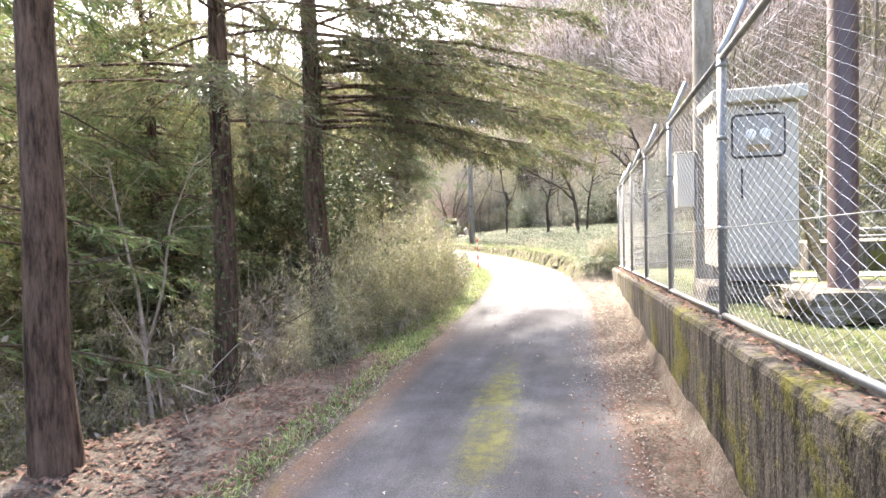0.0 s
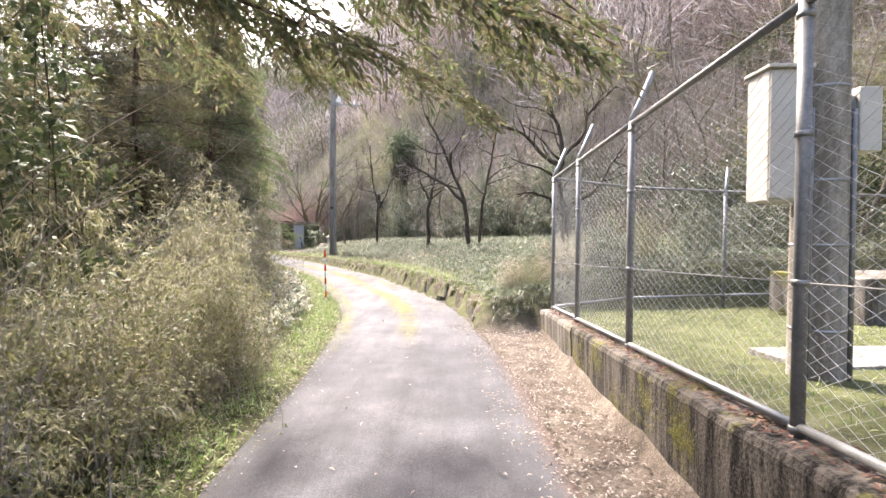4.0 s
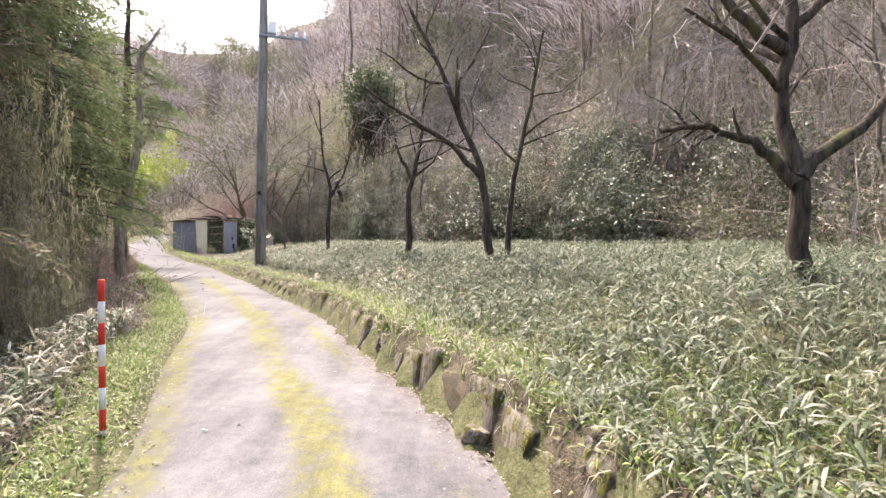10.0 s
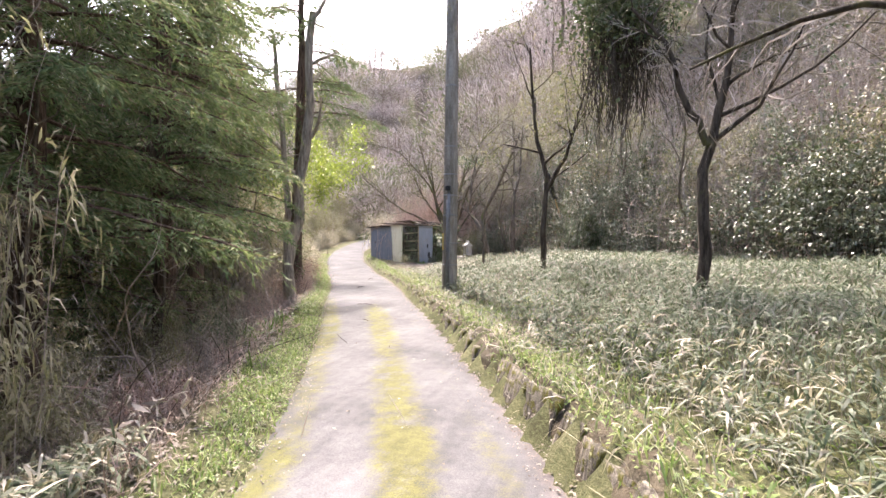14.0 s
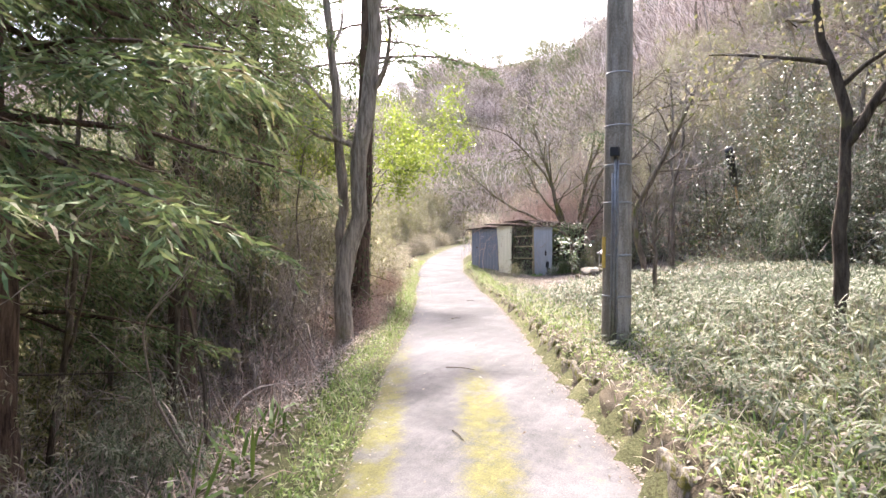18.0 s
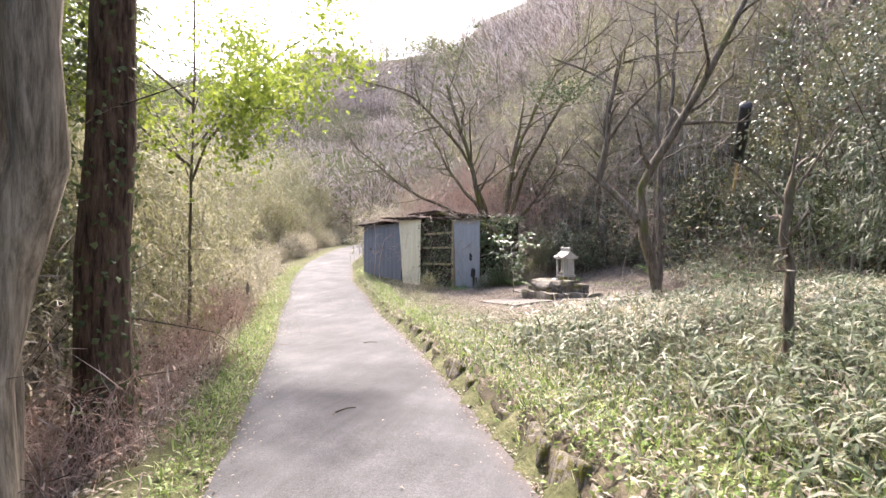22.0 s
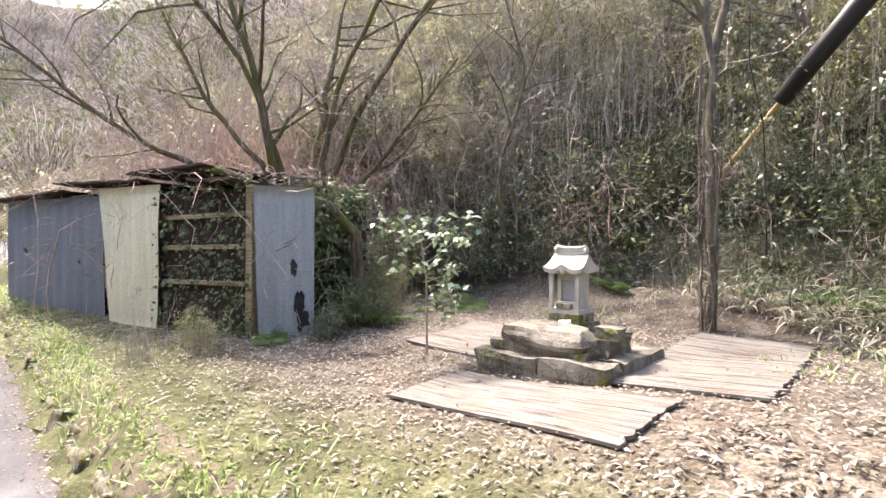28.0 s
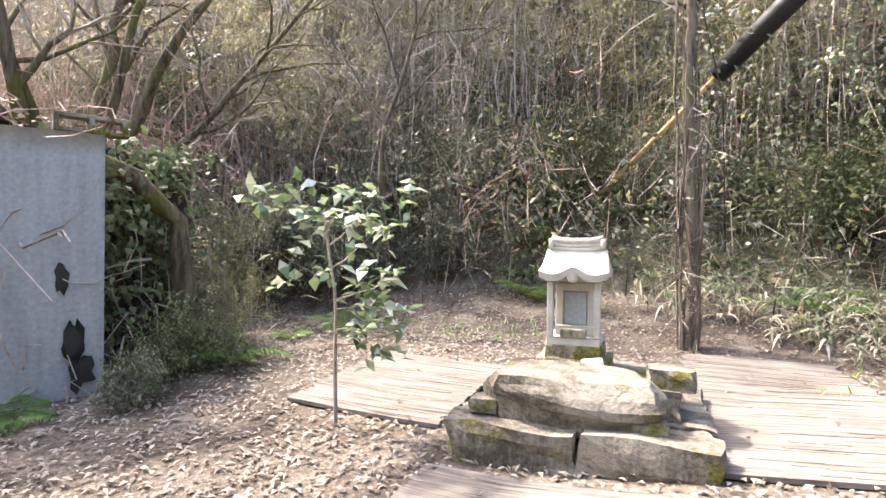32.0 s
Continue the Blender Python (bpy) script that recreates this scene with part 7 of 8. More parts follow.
for i in range(34):
    y = rng.uniform(15, 46)
    u = hill_foot(y) + rng.uniform(-0.6, 2.2)
    x, yy = on_road(y, u)
    if 36.0 < yy < 42.5 and x < -4.2:
        continue
    if i % 2:
        (BRUSH if yy > 40 else EVERGREEN).put(x, yy, rng.uniform(0.7, 1.2), i)
    else:
        s = rng.uniform(0.75, 1.1)
        copy_thing(wood_trees[i % 4], Matrix.LocRotScale((x, yy, gz(x, yy)), Euler((0, 0, i)), (s, s, s)))

# ---- low growth that covers the slopes ----
def slope_growth(label, seed, n, y0, y1, u_of, h, mat, L, W, up, name="slope_growth"):
    """Countless twigs or leaves over a slope, up to a height h."""
    r2 = np.random.default_rng(seed)
    y = r2.uniform(y0, y1, n)
    x, yy = on_road(y, u_of(y, r2))
    c = np.stack([x, yy, ground(x, yy) + h * r2.random(n) ** 1.5], -1)
    d = r2.normal(0, 1, (n, 3)) + A([0, 0, up])
    v, f = leaves(c, d, r2.normal(0, 0.6, (n, 3)) + A([0, 0, 0.6]), r2.uniform(0.5, 1.4, n) * L, r2.uniform(0.6, 1.3, n) * W, 0.15, r2.uniform(-0.1, 0.2))
    tagged(new(name, raw(name, v, [(f, 0)], [mat])), label, "undergrowth", kind="stuff")


def right_u(y, r2):
    return hill_foot(y) - 0.9 + 16 * r2.random(len(y)) ** 1.4


def left_u(y, r2):
    return -half(y) - 2.2 - 11 * r2.random(len(y)) ** 1.3


for i in range(300):
    y = rng.uniform(-8, 66)
    u = hill_foot(y) + 0.4 + 17 * rng.random() ** 1.3
    x, yy = on_road(y, u)
    if 36.5 < yy < 42.3 and x < -4.6:
        continue
    (HILLTOP if u - hill_foot(y) > 4.5 else HILL).put(y, u, rng.uniform(0.85, 1.25), rng.uniform(0.7, 1.2))
for i in range(90):
    y = rng.uniform(-8, 60)
    BANK.put(y, -half(y) - rng.uniform(3.0, 9), rng.uniform(0.9, 1.3), rng.uniform(0.8, 1.3))
slope_growth("olive leaves of the hillside undergrowth", 612, 42000, -8, 66, right_u, 1.3, M_LEAF, 0.085, 0.036, 0.2)
slope_growth("dark glossy leaves at the foot of the hillside, some coloured pale as glints", 613, 60000, 8, 56, lambda y, r2: hill_foot(y) - 0.5 + 2.6 * r2.random(len(y)) ** 1.3, 1.1, M_GLOSS, 0.09, 0.042, 0.1)
slope_growth("leaves of the undergrowth below the lane", 615, 26000, -8, 60, left_u, 1.0, M_LEAF, 0.09, 0.04, 0.2)
slope_growth("dry litter of the slope below the lane", 616, 30000, -8, 60, left_u, 0.25, M_LITTER, 0.1, 0.04, 0.1)


# ---- far woods on the hills ----
# patches of wood, six trees each, shared over the hills
def wood_patch(seed, mat, h, n, L, W, upward):
    r2 = np.random.default_rng(seed)
    at = r2.uniform(-4.5, 4.5, (7, 2))
    c = np.repeat(np.concatenate([at, np.full((7, 1), h * 0.48)], 1), n, 0)
    g = np.clip(r2.normal(0, 1, c.shape), -1.9, 1.9) * A([0.26, 0.26, 0.22]) * h * np.repeat(r2.uniform(0.7, 1.25, 7), n)[:, None]
    d = unit(g * A([1, 1, 0.5]) + A([0, 0, h * 0.3]) + r2.normal(0, 0.5, c.shape)) if upward else r2.normal(0, 1, c.shape)
    v, f = leaves(c + g, d, r2.normal(0, 1, c.shape), r2.uniform(0.6, 1.3, len(c)) * L, r2.uniform(0.6, 1.3, len(c)) * W)
    if upward:
        s4 = np.linspace(0, 1, 4)[None, :, None]
        P = np.concatenate([at, np.full((7, 1), -1.5)], 1)[:, None] + s4 * A([0, 0, h]) + np.cumsum(r2.normal(0, 0.12, (7, 4, 3)), 1)
        tv, tf = tubes(P, np.tile([0.09, 0.07, 0.05, 0.02], (7, 1)), 4)
        return raw("far_woods", np.concatenate([v, tv]), [(f, 0), (tf + len(v), 1)], [mat, M_BARK_MID])
    return raw("far_woods", v, [(f, 0)], [mat])


# bare wood forms carry the haze in their twig colour
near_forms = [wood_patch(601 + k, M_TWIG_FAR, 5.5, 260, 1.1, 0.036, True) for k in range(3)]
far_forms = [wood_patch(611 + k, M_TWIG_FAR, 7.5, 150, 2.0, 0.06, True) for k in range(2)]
green_forms = [wood_patch(621 + k, M_LEAF_FAR, 6.5, 620, 0.3, 0.16, False) for k in range(3)]


def put_wood(form, label, x, y, s, turn):
    ob = new("far_woods", form)
    ob.matrix_basis = Matrix.LocRotScale((x, y, gz(x, y) - 0.3), Euler((0, 0, turn)), (s, s, s))
    tagged(ob, label, "woods", "woods on the hills", "stuff")


rr = np.random.default_rng(600)
count = 0
for i in range(900):
    q, r_ = radians(rr.uniform(-70, 75)), 24 + 200 * rr.random() ** 0.9
    x, y = -8 - r_ * math.sin(q), 30 + r_ * math.cos(q)
    u = float(across(x, y)) if y < 66 else 30.0
    if (u < 17 and u > -17) or y < -12:
        continue
    green = rr.random() < (0.14 if q < radians(28) else 0.5)
    form = (green_forms if green else near_forms if r_ < 90 else far_forms)[count % (3 if green or r_ < 90 else 2)]
    put_wood(form, "dark evergreen woods on the hillside" if green else "bare woods on the hillside, coloured pale mauve-grey for haze", x, y, rr.uniform(0.8, 1.25), rr.uniform(0, 6.28))
    count += 1
for i in range(330):
    q, r_ = radians(rr.uniform(-5, 40)), 30 + 85 * rr.random()
    x, y = -8 - r_ * math.sin(q), 30 + r_ * math.cos(q)
    if abs(float(across(x, y))) < (12 if y < 66 else 5):
        continue
    put_wood((green_forms if i % 9 == 0 else near_forms)[i % 3], "dark evergreen woods on the hillside" if i % 9 == 0 else "bare woods on the hillside, coloured pale mauve-grey for haze", x, y, rr.uniform(0.8, 1.15), rr.uniform(0, 6.28))
for i in range(150):
    y, u = rr.uniform(-6, 64), rr.uniform(16, 46)
    x, yy = on_road(y, u)
    leafy_patch = i % 5 == 0
    put_wood((green_forms if leafy_patch else near_forms)[i % 3], "olive-green scrub high on the hillside" if leafy_patch else "bare woods on the hillside, coloured pale mauve-grey for haze", x, yy, rr.uniform(0.8, 1.2) * (0.6 if leafy_patch else 1), rr.uniform(0, 6.28))
cedar_forms = [wood_patch(631 + k, M_CEDAR_DRY if k else M_CEDAR, 12.0, 900, 0.34, 0.07, False) for k in range(3)]
for i in range(60):
    y, u = rr.uniform(-8, 26), -rr.uniform(19, 28)
    x, yy = on_road(y, u)
    put_wood(cedar_forms[i % 3], "tall brownish cedar wood below the lane", x, yy, rr.uniform(0.8, 1.15), rr.uniform(0, 6.28))
for x, y in ((7.5, 60), (10.5, 64), (6.0, 67), (13.0, 61), (9.0, 70), (4.0, 58)):
    put_wood(cedar_forms[0], "dark green cedar stand high on the hillside", x, y, 0.8, x)
for i in range(70):
    y, u = rr.uniform(2, 34), -rr.uniform(20, 28)
    x, yy = on_road(y, u)
    put_wood(cedar_forms[i % 3], "tall brownish cedar wood below the lane", x, yy, rr.uniform(0.9, 1.2), rr.uniform(0, 6.28))
for i in range(90):
    y, u = rr.uniform(-15, 66), -rr.uniform(15, 40)
    x, yy = on_road(y, u)
    put_wood(green_forms[i % 3], "dark evergreen woods on the hillside", x, yy, rr.uniform(0.8, 1.2), rr.uniform(0, 6.28))

# ---- ground cover ----
def scatter(seed, n, y0, y1, u0, u1, keep=None):
    r = np.random.default_rng(seed)
    y, u = r.uniform(y0, y1, n), r.uniform(u0, u1, n)
    x, yy = on_road(y, u)
    if keep is not None:
        k = keep(x, yy, u, r)
        x, yy = x[k], yy[k]
    return np.stack([x, yy, ground(x, yy)], -1), r


def cover(name, label, c, r, L, W, sag, lean, mat, category="grass"):
    n = len(c)
    d = r.normal(0, lean, (n, 3)) + A([0, 0, 1.0])
    me = blade_mesh(name, c, d, r.uniform(0.5, 1.25, n) * L, r.uniform(0.7, 1.3, n) * W, r.uniform(0, sag, n), r, [mat])
    return tagged(new(name, me), label, category, kind="stuff")


def flat_leaves(name, label, c, r, L, W, mat):
    n = len(c)
    v, f = leaves(c + A([0, 0, 0.006]) + A([0, 0, 0.012]) * r.random((n, 1)), r.normal(0, 1, (n, 3)) * A([1, 1, 0.15]), r.normal(0, 0.22, (n, 3)) + A([0, 0, 1.0]), r.uniform(0.6, 1.3, n) * L, r.uniform(0.7, 1.2, n) * W, 0.25, 0.15)
    return tagged(new(name, raw(name, v, [(f, 0)], [mat])), label, "leaves", kind="stuff")


def field_keep(x, y, u, r):
    ok = u > half(y) + 0.14 + r.uniform(0, 0.2, len(x))
    ok &= y > np.interp(x, [0.95, 2.35, 4.2, 6.1, 8.0, 12], FENCE_LINE) + 0.25
    bare = np.hypot((x + 8.3) / 2.3, (y - 39.2) / 2.6) < 1
    path = (y > 35.3) & (u < 5.2)
    verge_ = (y > 18) & (u < 1.75 + 0.25 * wob(x, y, 0.9, 2))
    return ok & ~bare & (r.random(len(x)) < np.where(verge_, 0.15, np.where(path, np.interp(y, [35.3, 36.8], [0.6, 0.02]), 1.0)))


def tuft_layer(seed, n, y0, y1, u0, u1, h, mat, name, label, L=0.13, W=0.016, keep=field_keep):
    """Bamboo grass: several leaves fanned from each short stem."""
    c, r = scatter(seed, n, y0, y1, u0, u1, keep)
    tall = h * r.uniform(0.35, 1.1, len(c)) * (0.8 + 0.35 * wob(c[:, 0], c[:, 1], 1.1, 5)) * (0.45 + 0.55 * smooth(1.2, 2.4, np.abs(across(c[:, 0], c[:, 1]))))
    k = 4
    root = np.repeat(c + np.stack([r.normal(0, 0.05, len(c)), r.normal(0, 0.05, len(c)), tall], -1), k, 0) - A([0, 0, 0.05]) * r.random((len(c) * k, 1))
    n = len(root)
    d = r.normal(0, 1.0, (n, 3)) * A([1, 1, 0.5]) + A([0, 0, 0.35])
    v, q, t = blades(root, d, r.uniform(0.6, 1.25, n) * L, r.uniform(0.7, 1.3, n) * W, r.uniform(0.1, 0.7, n), r)
    dry = np.repeat(wob(c[:, 0], c[:, 1], 0.9, 4) + r.normal(0, 0.35, len(c)) > np.interp(c[:, 1], [22, 27], [1.2, 0.95]), k)
    dq, dt = np.tile(dry, 2), dry
    st = np.stack([c - A([0, 0, 0.03]), c + (root[::k] - c) * A([0.4, 0.4, 0.55]), root[::k]], 1)
    sv, sf = slivers(st[:, 0], st[:, 2], np.full(len(st), 0.006), r)
    me = raw(name, np.concatenate([v, sv]), [(q[~dq], 0), (t[~dt], 0), (q[dq], 2), (t[dt], 2), (sf + len(v), 1)], [mat, M_TWIG, M_SASA_DRY])
    tagged(new(name, me), label, "bamboo grass", kind="stuff")


tuft_layer(700, 19000, 14.4, 24, 1.2, 9.5, 0.33, M_SASA, "bamboo_grass_field", "knee-high field of half-dry bamboo grass", 0.14, 0.0155)
tuft_layer(701, 18000, 24, 37, 1.2, 8.8, 0.33, M_SASA, "bamboo_grass_field", "knee-high field of half-dry bamboo grass", 0.145, 0.017)
tuft_layer(702, 3600, 33, 37.4, 2.2, 6.5, 0.25, M_SASA_DRY, "bamboo_grass_field", "thin straw-coloured bamboo grass before the shrine", 0.17, 0.017)
bank_strip = lambda x, y, u, r: u < -half(y) - 0.55 - 0.25 * r.random(len(x))
tuft_layer(716, 2800, 9.0, 24, -3.8, -1.5, 0.5, M_SASA_DRY, "bank_bamboo_grass", "pale dry bamboo grass on the bank beside the lane", 0.18, 0.021, bank_strip)
tuft_layer(732, 5200, 8.0, 23, -3.8, -1.5, 0.5, M_SASA, "bank_bamboo_grass", "green bamboo grass on the bank beside the lane", 0.18, 0.021, bank_strip)
c, r = scatter(703, 9000, 7, 21, -3.2, -1.5)
cover("bank_grass", "straw-coloured dry grass on the bank", c[across(c[:, 0], c[:, 1]) < -half(c[:, 1]) - 0.75], r, 0.3, 0.014, 0.7, 0.6, M_SASA_DRY)
c, r = scatter(704, 64000, 5.5, 48, -2.2, -0.95, lambda x, y, u, r: (u < -half(y) - 0.02 + r.uniform(-0.08, 0.1, len(x))) & (u > -half(y) - np.interp(y, [12, 18, 33, 38], [0.75, 0.5, 0.4, 0.45]) - 0.25 * wob(x, y, 1.1, 5) - 0.2 * r.random(len(x))) & (r.random(len(x)) < np.interp(y, [5.5, 8, 30, 46], [0.5, 1, 1, 0.5]) * np.clip(np.interp(y, [14, 18], [0.6, 0.9]) + 0.8 * wob(x, y, 1.9, 2) + 0.5 * wob(x, y, 5.3, 1), 0.08, 1)))
cover("verge_grass", "bright green grass and weeds along the verge", c, r, 0.10, 0.012, 0.6, 0.7, M_GRASS)


def weeds(name, label, c, r, L, W, mat, high=0.06):
    """Low broad-leaved weeds: leaves held at all heights up to a hand."""
    n = len(c)
    up = high * r.random((n, 1)) * (0.5 + 0.5 * wob(c[:, 0], c[:, 1], 3.3, 1))[:, None]
    v, f = leaves(c + A([0, 0, 1.0]) * (up + 0.008), r.normal(0, 1, (n, 3)) * A([1, 1, 0.35]) + A([0, 0, 0.15]), r.normal(0, 0.45, (n, 3)) + A([0, 0, 1.0]), r.uniform(0.5, 1.3, n) * L, r.uniform(0.6, 1.2, n) * W, 0.2, 0.1)
    return tagged(new(name, raw(name, v, [(f, 0)], [mat])), label, "weeds", kind="stuff")


c, r = scatter(733, 9000, 0.5, 8, -1.85, -1.15, lambda x, y, u, r: (u < -half(y) + 0.02 + 0.05 * wob(x, y, 4.0, 2)) & (u > -half(y) - 0.2 - 0.22 * r.random(len(x)) - 0.12 * wob(x, y, 1.6, 3)))
cover("verge_grass", "short fresh grass at the lane's edge under the cedars", c, r, 0.075, 0.010, 0.6, 0.7, M_GRASS)
c, r = scatter(730, 34000, 6.5, 48, -2.3, -0.9, lambda x, y, u, r: (u < -half(y) - 0.0 + r.uniform(-0.1, 0.12, len(x))) & (u > -half(y) - np.interp(y, [12, 18, 33, 38], [0.85, 0.6, 0.45, 0.5]) - 0.25 * wob(x, y, 1.1, 5)) & (r.random(len(x)) < np.clip(0.75 + 0.7 * wob(x, y, 1.5, 4), 0.1, 1)))
weeds("verge_weeds", "low broad-leaved weeds in the verge", c, r, 0.042, 0.022, M_WEED)
c, r = scatter(731, 40000, 14.8, 46, 0.95, 2.6, lambda x, y, u, r: (u > half(y) + np.where(y < 24, 0.10, 0.04) + r.normal(0, 0.04, len(x))) & ((y < 36.2) | (u < 1.5)) & (r.random(len(x)) < np.clip(0.75 - 0.35 * (u - 1) + 0.7 * wob(x, y, 1.7, 6), 0.03, 1)))
weeds("bank_weeds", "low green weeds over the kerb stones", c, r, 0.05, 0.024, M_WEED, 0.1)
c, r = scatter(705, 56000, 14.8, 46, 0.95, 2.8, lambda x, y, u, r: (u > half(y) + np.where(y < 24, 0.12, 0.05)) & ((y < 36.2) | (u < 1.45)) & (r.random(len(x)) < 0.8 - 0.3 * (u - 1)))
cover("bank_grass", "short green grass on the low bank", c[wob(c[:, 0], c[:, 1], 1.4, 7) + r.normal(0, 0.3, len(c)) > -0.2], r, 0.12, 0.012, 0.5, 0.5, M_GRASS)
c, r = scatter(717, 5500, 24, 36, 1.1, 3.2)
flat_leaves("leaf_litter", "pale dead leaves in the grass of the bank", c + A([0, 0, 0.03]), r, 0.085, 0.024, M_LITTER)
r = np.random.default_rng(718)
y = r.uniform(-3, 14.2, 2600)
c = np.stack([r.uniform(0.84, 1.06, 2600), y, wall_top(y) + 0.004], -1)
flat_leaves("leaf_litter", "reddish dead leaves along the top of the wall", c, r, 0.05, 0.02, M_LITTER_RED)
c, r = scatter(706, 30000, -2, 15.5, 1.9, 9, lambda x, y, u, r: (x > 1.12) & (y < 15.1 + 0.22 * (x - 2.3)) & (r.random(len(x)) < 0.75))
cover("yard_grass", "short mown yellow-green grass of the yard", c, r, 0.055, 0.009, 0.5, 0.6, M_GRASS)
c, r = scatter(707, 16000, -3, 8.5, -4.2, -1.05)
flat_leaves("leaf_litter", "reddish-brown leaf litter under the cedars", c[across(c[:, 0], c[:, 1]) < -1.25], r, 0.07, 0.028, M_LITTER_RED)
c, r = scatter(708, 8000, -3, 8, 0.7, 2.0, lambda x, y, u, r: x < 0.78)
flat_leaves("leaf_litter", "reddish fallen leaves along the foot of the wall", c + A([0, 0, 0.02]), r, 0.045, 0.018, M_LITTER_RED)
c, r = scatter(721, 6000, 5, 15, 0.7, 2.0, lambda x, y, u, r: x < 0.78)
flat_leaves("leaf_litter", "pale brown fallen leaves along the foot of the wall", c + A([0, 0, 0.02]), r, 0.045, 0.018, M_LITTER)
c, r = scatter(709, 46000, 33.5, 43, 1.4, 8, lambda x, y, u, r: r.random(len(x)) < np.interp(u, [1.4, 2.4, 6, 8], [0.2, 1, 1, 0.4]))
flat_leaves("leaf_litter", "pale brown leaf litter round the shrine", c, r, 0.05, 0.019, M_LITTER)
c, r = scatter(710, 9000, 14.6, 42, 0.75, 1.3, lambda x, y, u, r: np.abs(u - half(y) - 0.0) < np.abs(r.normal(0, 0.07, len(x))) + 0.03)
flat_leaves("leaf_litter", "dry leaves gathered along the kerb stones", c + A([0, 0, 0.015]), r, 0.05, 0.024, M_LITTER)

c, r = scatter(711, 9000, 14.7, 46, 1.0, 1.9, lambda x, y, u, r: (u > half(y) + np.where(y < 24, 0.11, 0.06)) & (r.random(len(x)) < np.interp(y, [15, 26, 30, 35, 36.5], [0.9, 0.7, 0.45, 0.4, 0.05])))
cover("bank_grass", "dry grass hanging over the kerb stones", c, r, 0.19, 0.008, 0.9, 0.8, M_SASA_DRY)
c, r = scatter(712, 4500, 8, 47, -2.1, -0.85, lambda x, y, u, r: u < -half(y) + 0.12)
flat_leaves("leaf_litter", "pale dry leaves scattered in the verge", c, r, 0.06, 0.022, M_LITTER)
c, r = scatter(734, 26000, 18, 36, -4.6, -1.35, lambda x, y, u, r: (u < -half(y) - 0.4 - 0.2 * r.random(len(x))) & (r.random(len(x)) < np.clip(0.6 + 0.6 * wob(x, y, 1.3, 6), 0.1, 1)))
flat_leaves("leaf_litter", "pale brown leaf litter on the bank below the verge", c, r, 0.075, 0.03, M_LITTER)
c, r = scatter(735, 1500, 19, 34, -3.6, -1.4, lambda x, y, u, r: (u < -half(y) - 0.45) & (wob(x, y, 1.7, 3) > 0.25))
cover("bank_fern", "fresh fern fronds on the bank below the verge", c, r, 0.34, 0.034, 0.9, 0.9, M_FERN, "fern")
c, r = scatter(736, 3000, 17, 34, -3.8, -1.4, lambda x, y, u, r: u < -half(y) - 0.5)
cover("bank_grass", "dead red-brown stalks on the bank below the verge", c, r, 0.4, 0.007, 0.6, 0.7, M_TWIG_RED, "stalks")
c, r = scatter(713, 5200, 15, 36, 1.3, 8, field_keep)
flat_leaves("leaf_litter", "dead leaves under the bamboo grass", c, r, 0.1, 0.03, M_LITTER)
c, r = scatter(714, 260, 0, 45, -0.9, 0.9)
flat_leaves("leaf_litter", "single dry leaves on the lane", c + A([0, 0, 0.05]), r, 0.05, 0.022, M_LITTER)

c, r = scatter(715, 9000, 34, 43, 1.4, 7.5, lambda x, y, u, r: (wob(x, y, 2.1, 3) > np.interp(u, [1.4, 2.2, 4], [0.1, 0.45, 0.5])) & (np.hypot(x + 8.2, y - 39.2) > 1.2))
cover("terrace_weeds", "tufts of fresh green weeds on the terrace", c, r, 0.11, 0.014, 0.6, 0.6, M_GRASS)

r = np.random.default_rng(720)
y = r.uniform(-2, 46, 9000)
side = np.where(r.random(9000) < 0.62, 1.0, -1.0)
x, yy = on_road(y, side * (half(y) - np.abs(r.normal(0, 0.13, 9000)) + 0.03))
c = np.stack([x, yy, road_z(y) + 0.0], -1)
flat_leaves("lane_grit", "grit and leaf crumbs along the lane's edges", c, r, 0.026, 0.018, M_LITTER)

# ---- kerb of rough stones ----
kerb = thing("stone_kerb", "mossy kerb of rough field stones along the lane", "kerb", kind="structure")
rk = random.Random(5)
ky, kt = np.meshgrid(np.arange(14.75, 46.5, 0.05), np.linspace(0, 1, 11), indexing="ij")
ku = half(ky) + np.interp(kt, [0, 0.45, 0.7, 1], [0.03, 0.1, 0.2, 0.5])
kx, kyy = on_road(ky, ku)
lump = wob(kx * 1.0, kyy, 6.1, 1.0) * 0.5 + wob(kx, kyy + 3 * kt, 13.0, 2.0) * 0.5
ku = ku - 0.045 * lump * np.sin(np.pi * np.clip(kt * 1.2, 0, 1))
kx, kyy = on_road(ky, ku)
top = ground(*on_road(ky, half(ky) + 0.5)) + 0.012 - road_z(ky)
kz = road_z(ky) - 0.05 + np.interp(kt, [0, 0.5, 0.75, 1], [0, 0.6, 0.88, 1.0]) * (np.maximum(top, 0.08) + 0.05) + 0.02 * wob(kx, kyy, 7.0, 4.0) * np.sin(np.pi * kt)
v, f = sheet(kx, kyy, kz)
part("bank_face", raw("bank_face", v, [(f[:, ::-1], 0)], [M_BANK], True), kerb, "earthy mossy face between the stones")
forms = [rock("stone", (1, 1, 1), M_KERB, 80 + k, 4, 0.86) for k in range(12)]
for form in forms:
    form.polygons.foreach_set("use_smooth", np.ones(len(form.polygons), bool))
k, y = 0, 14.9
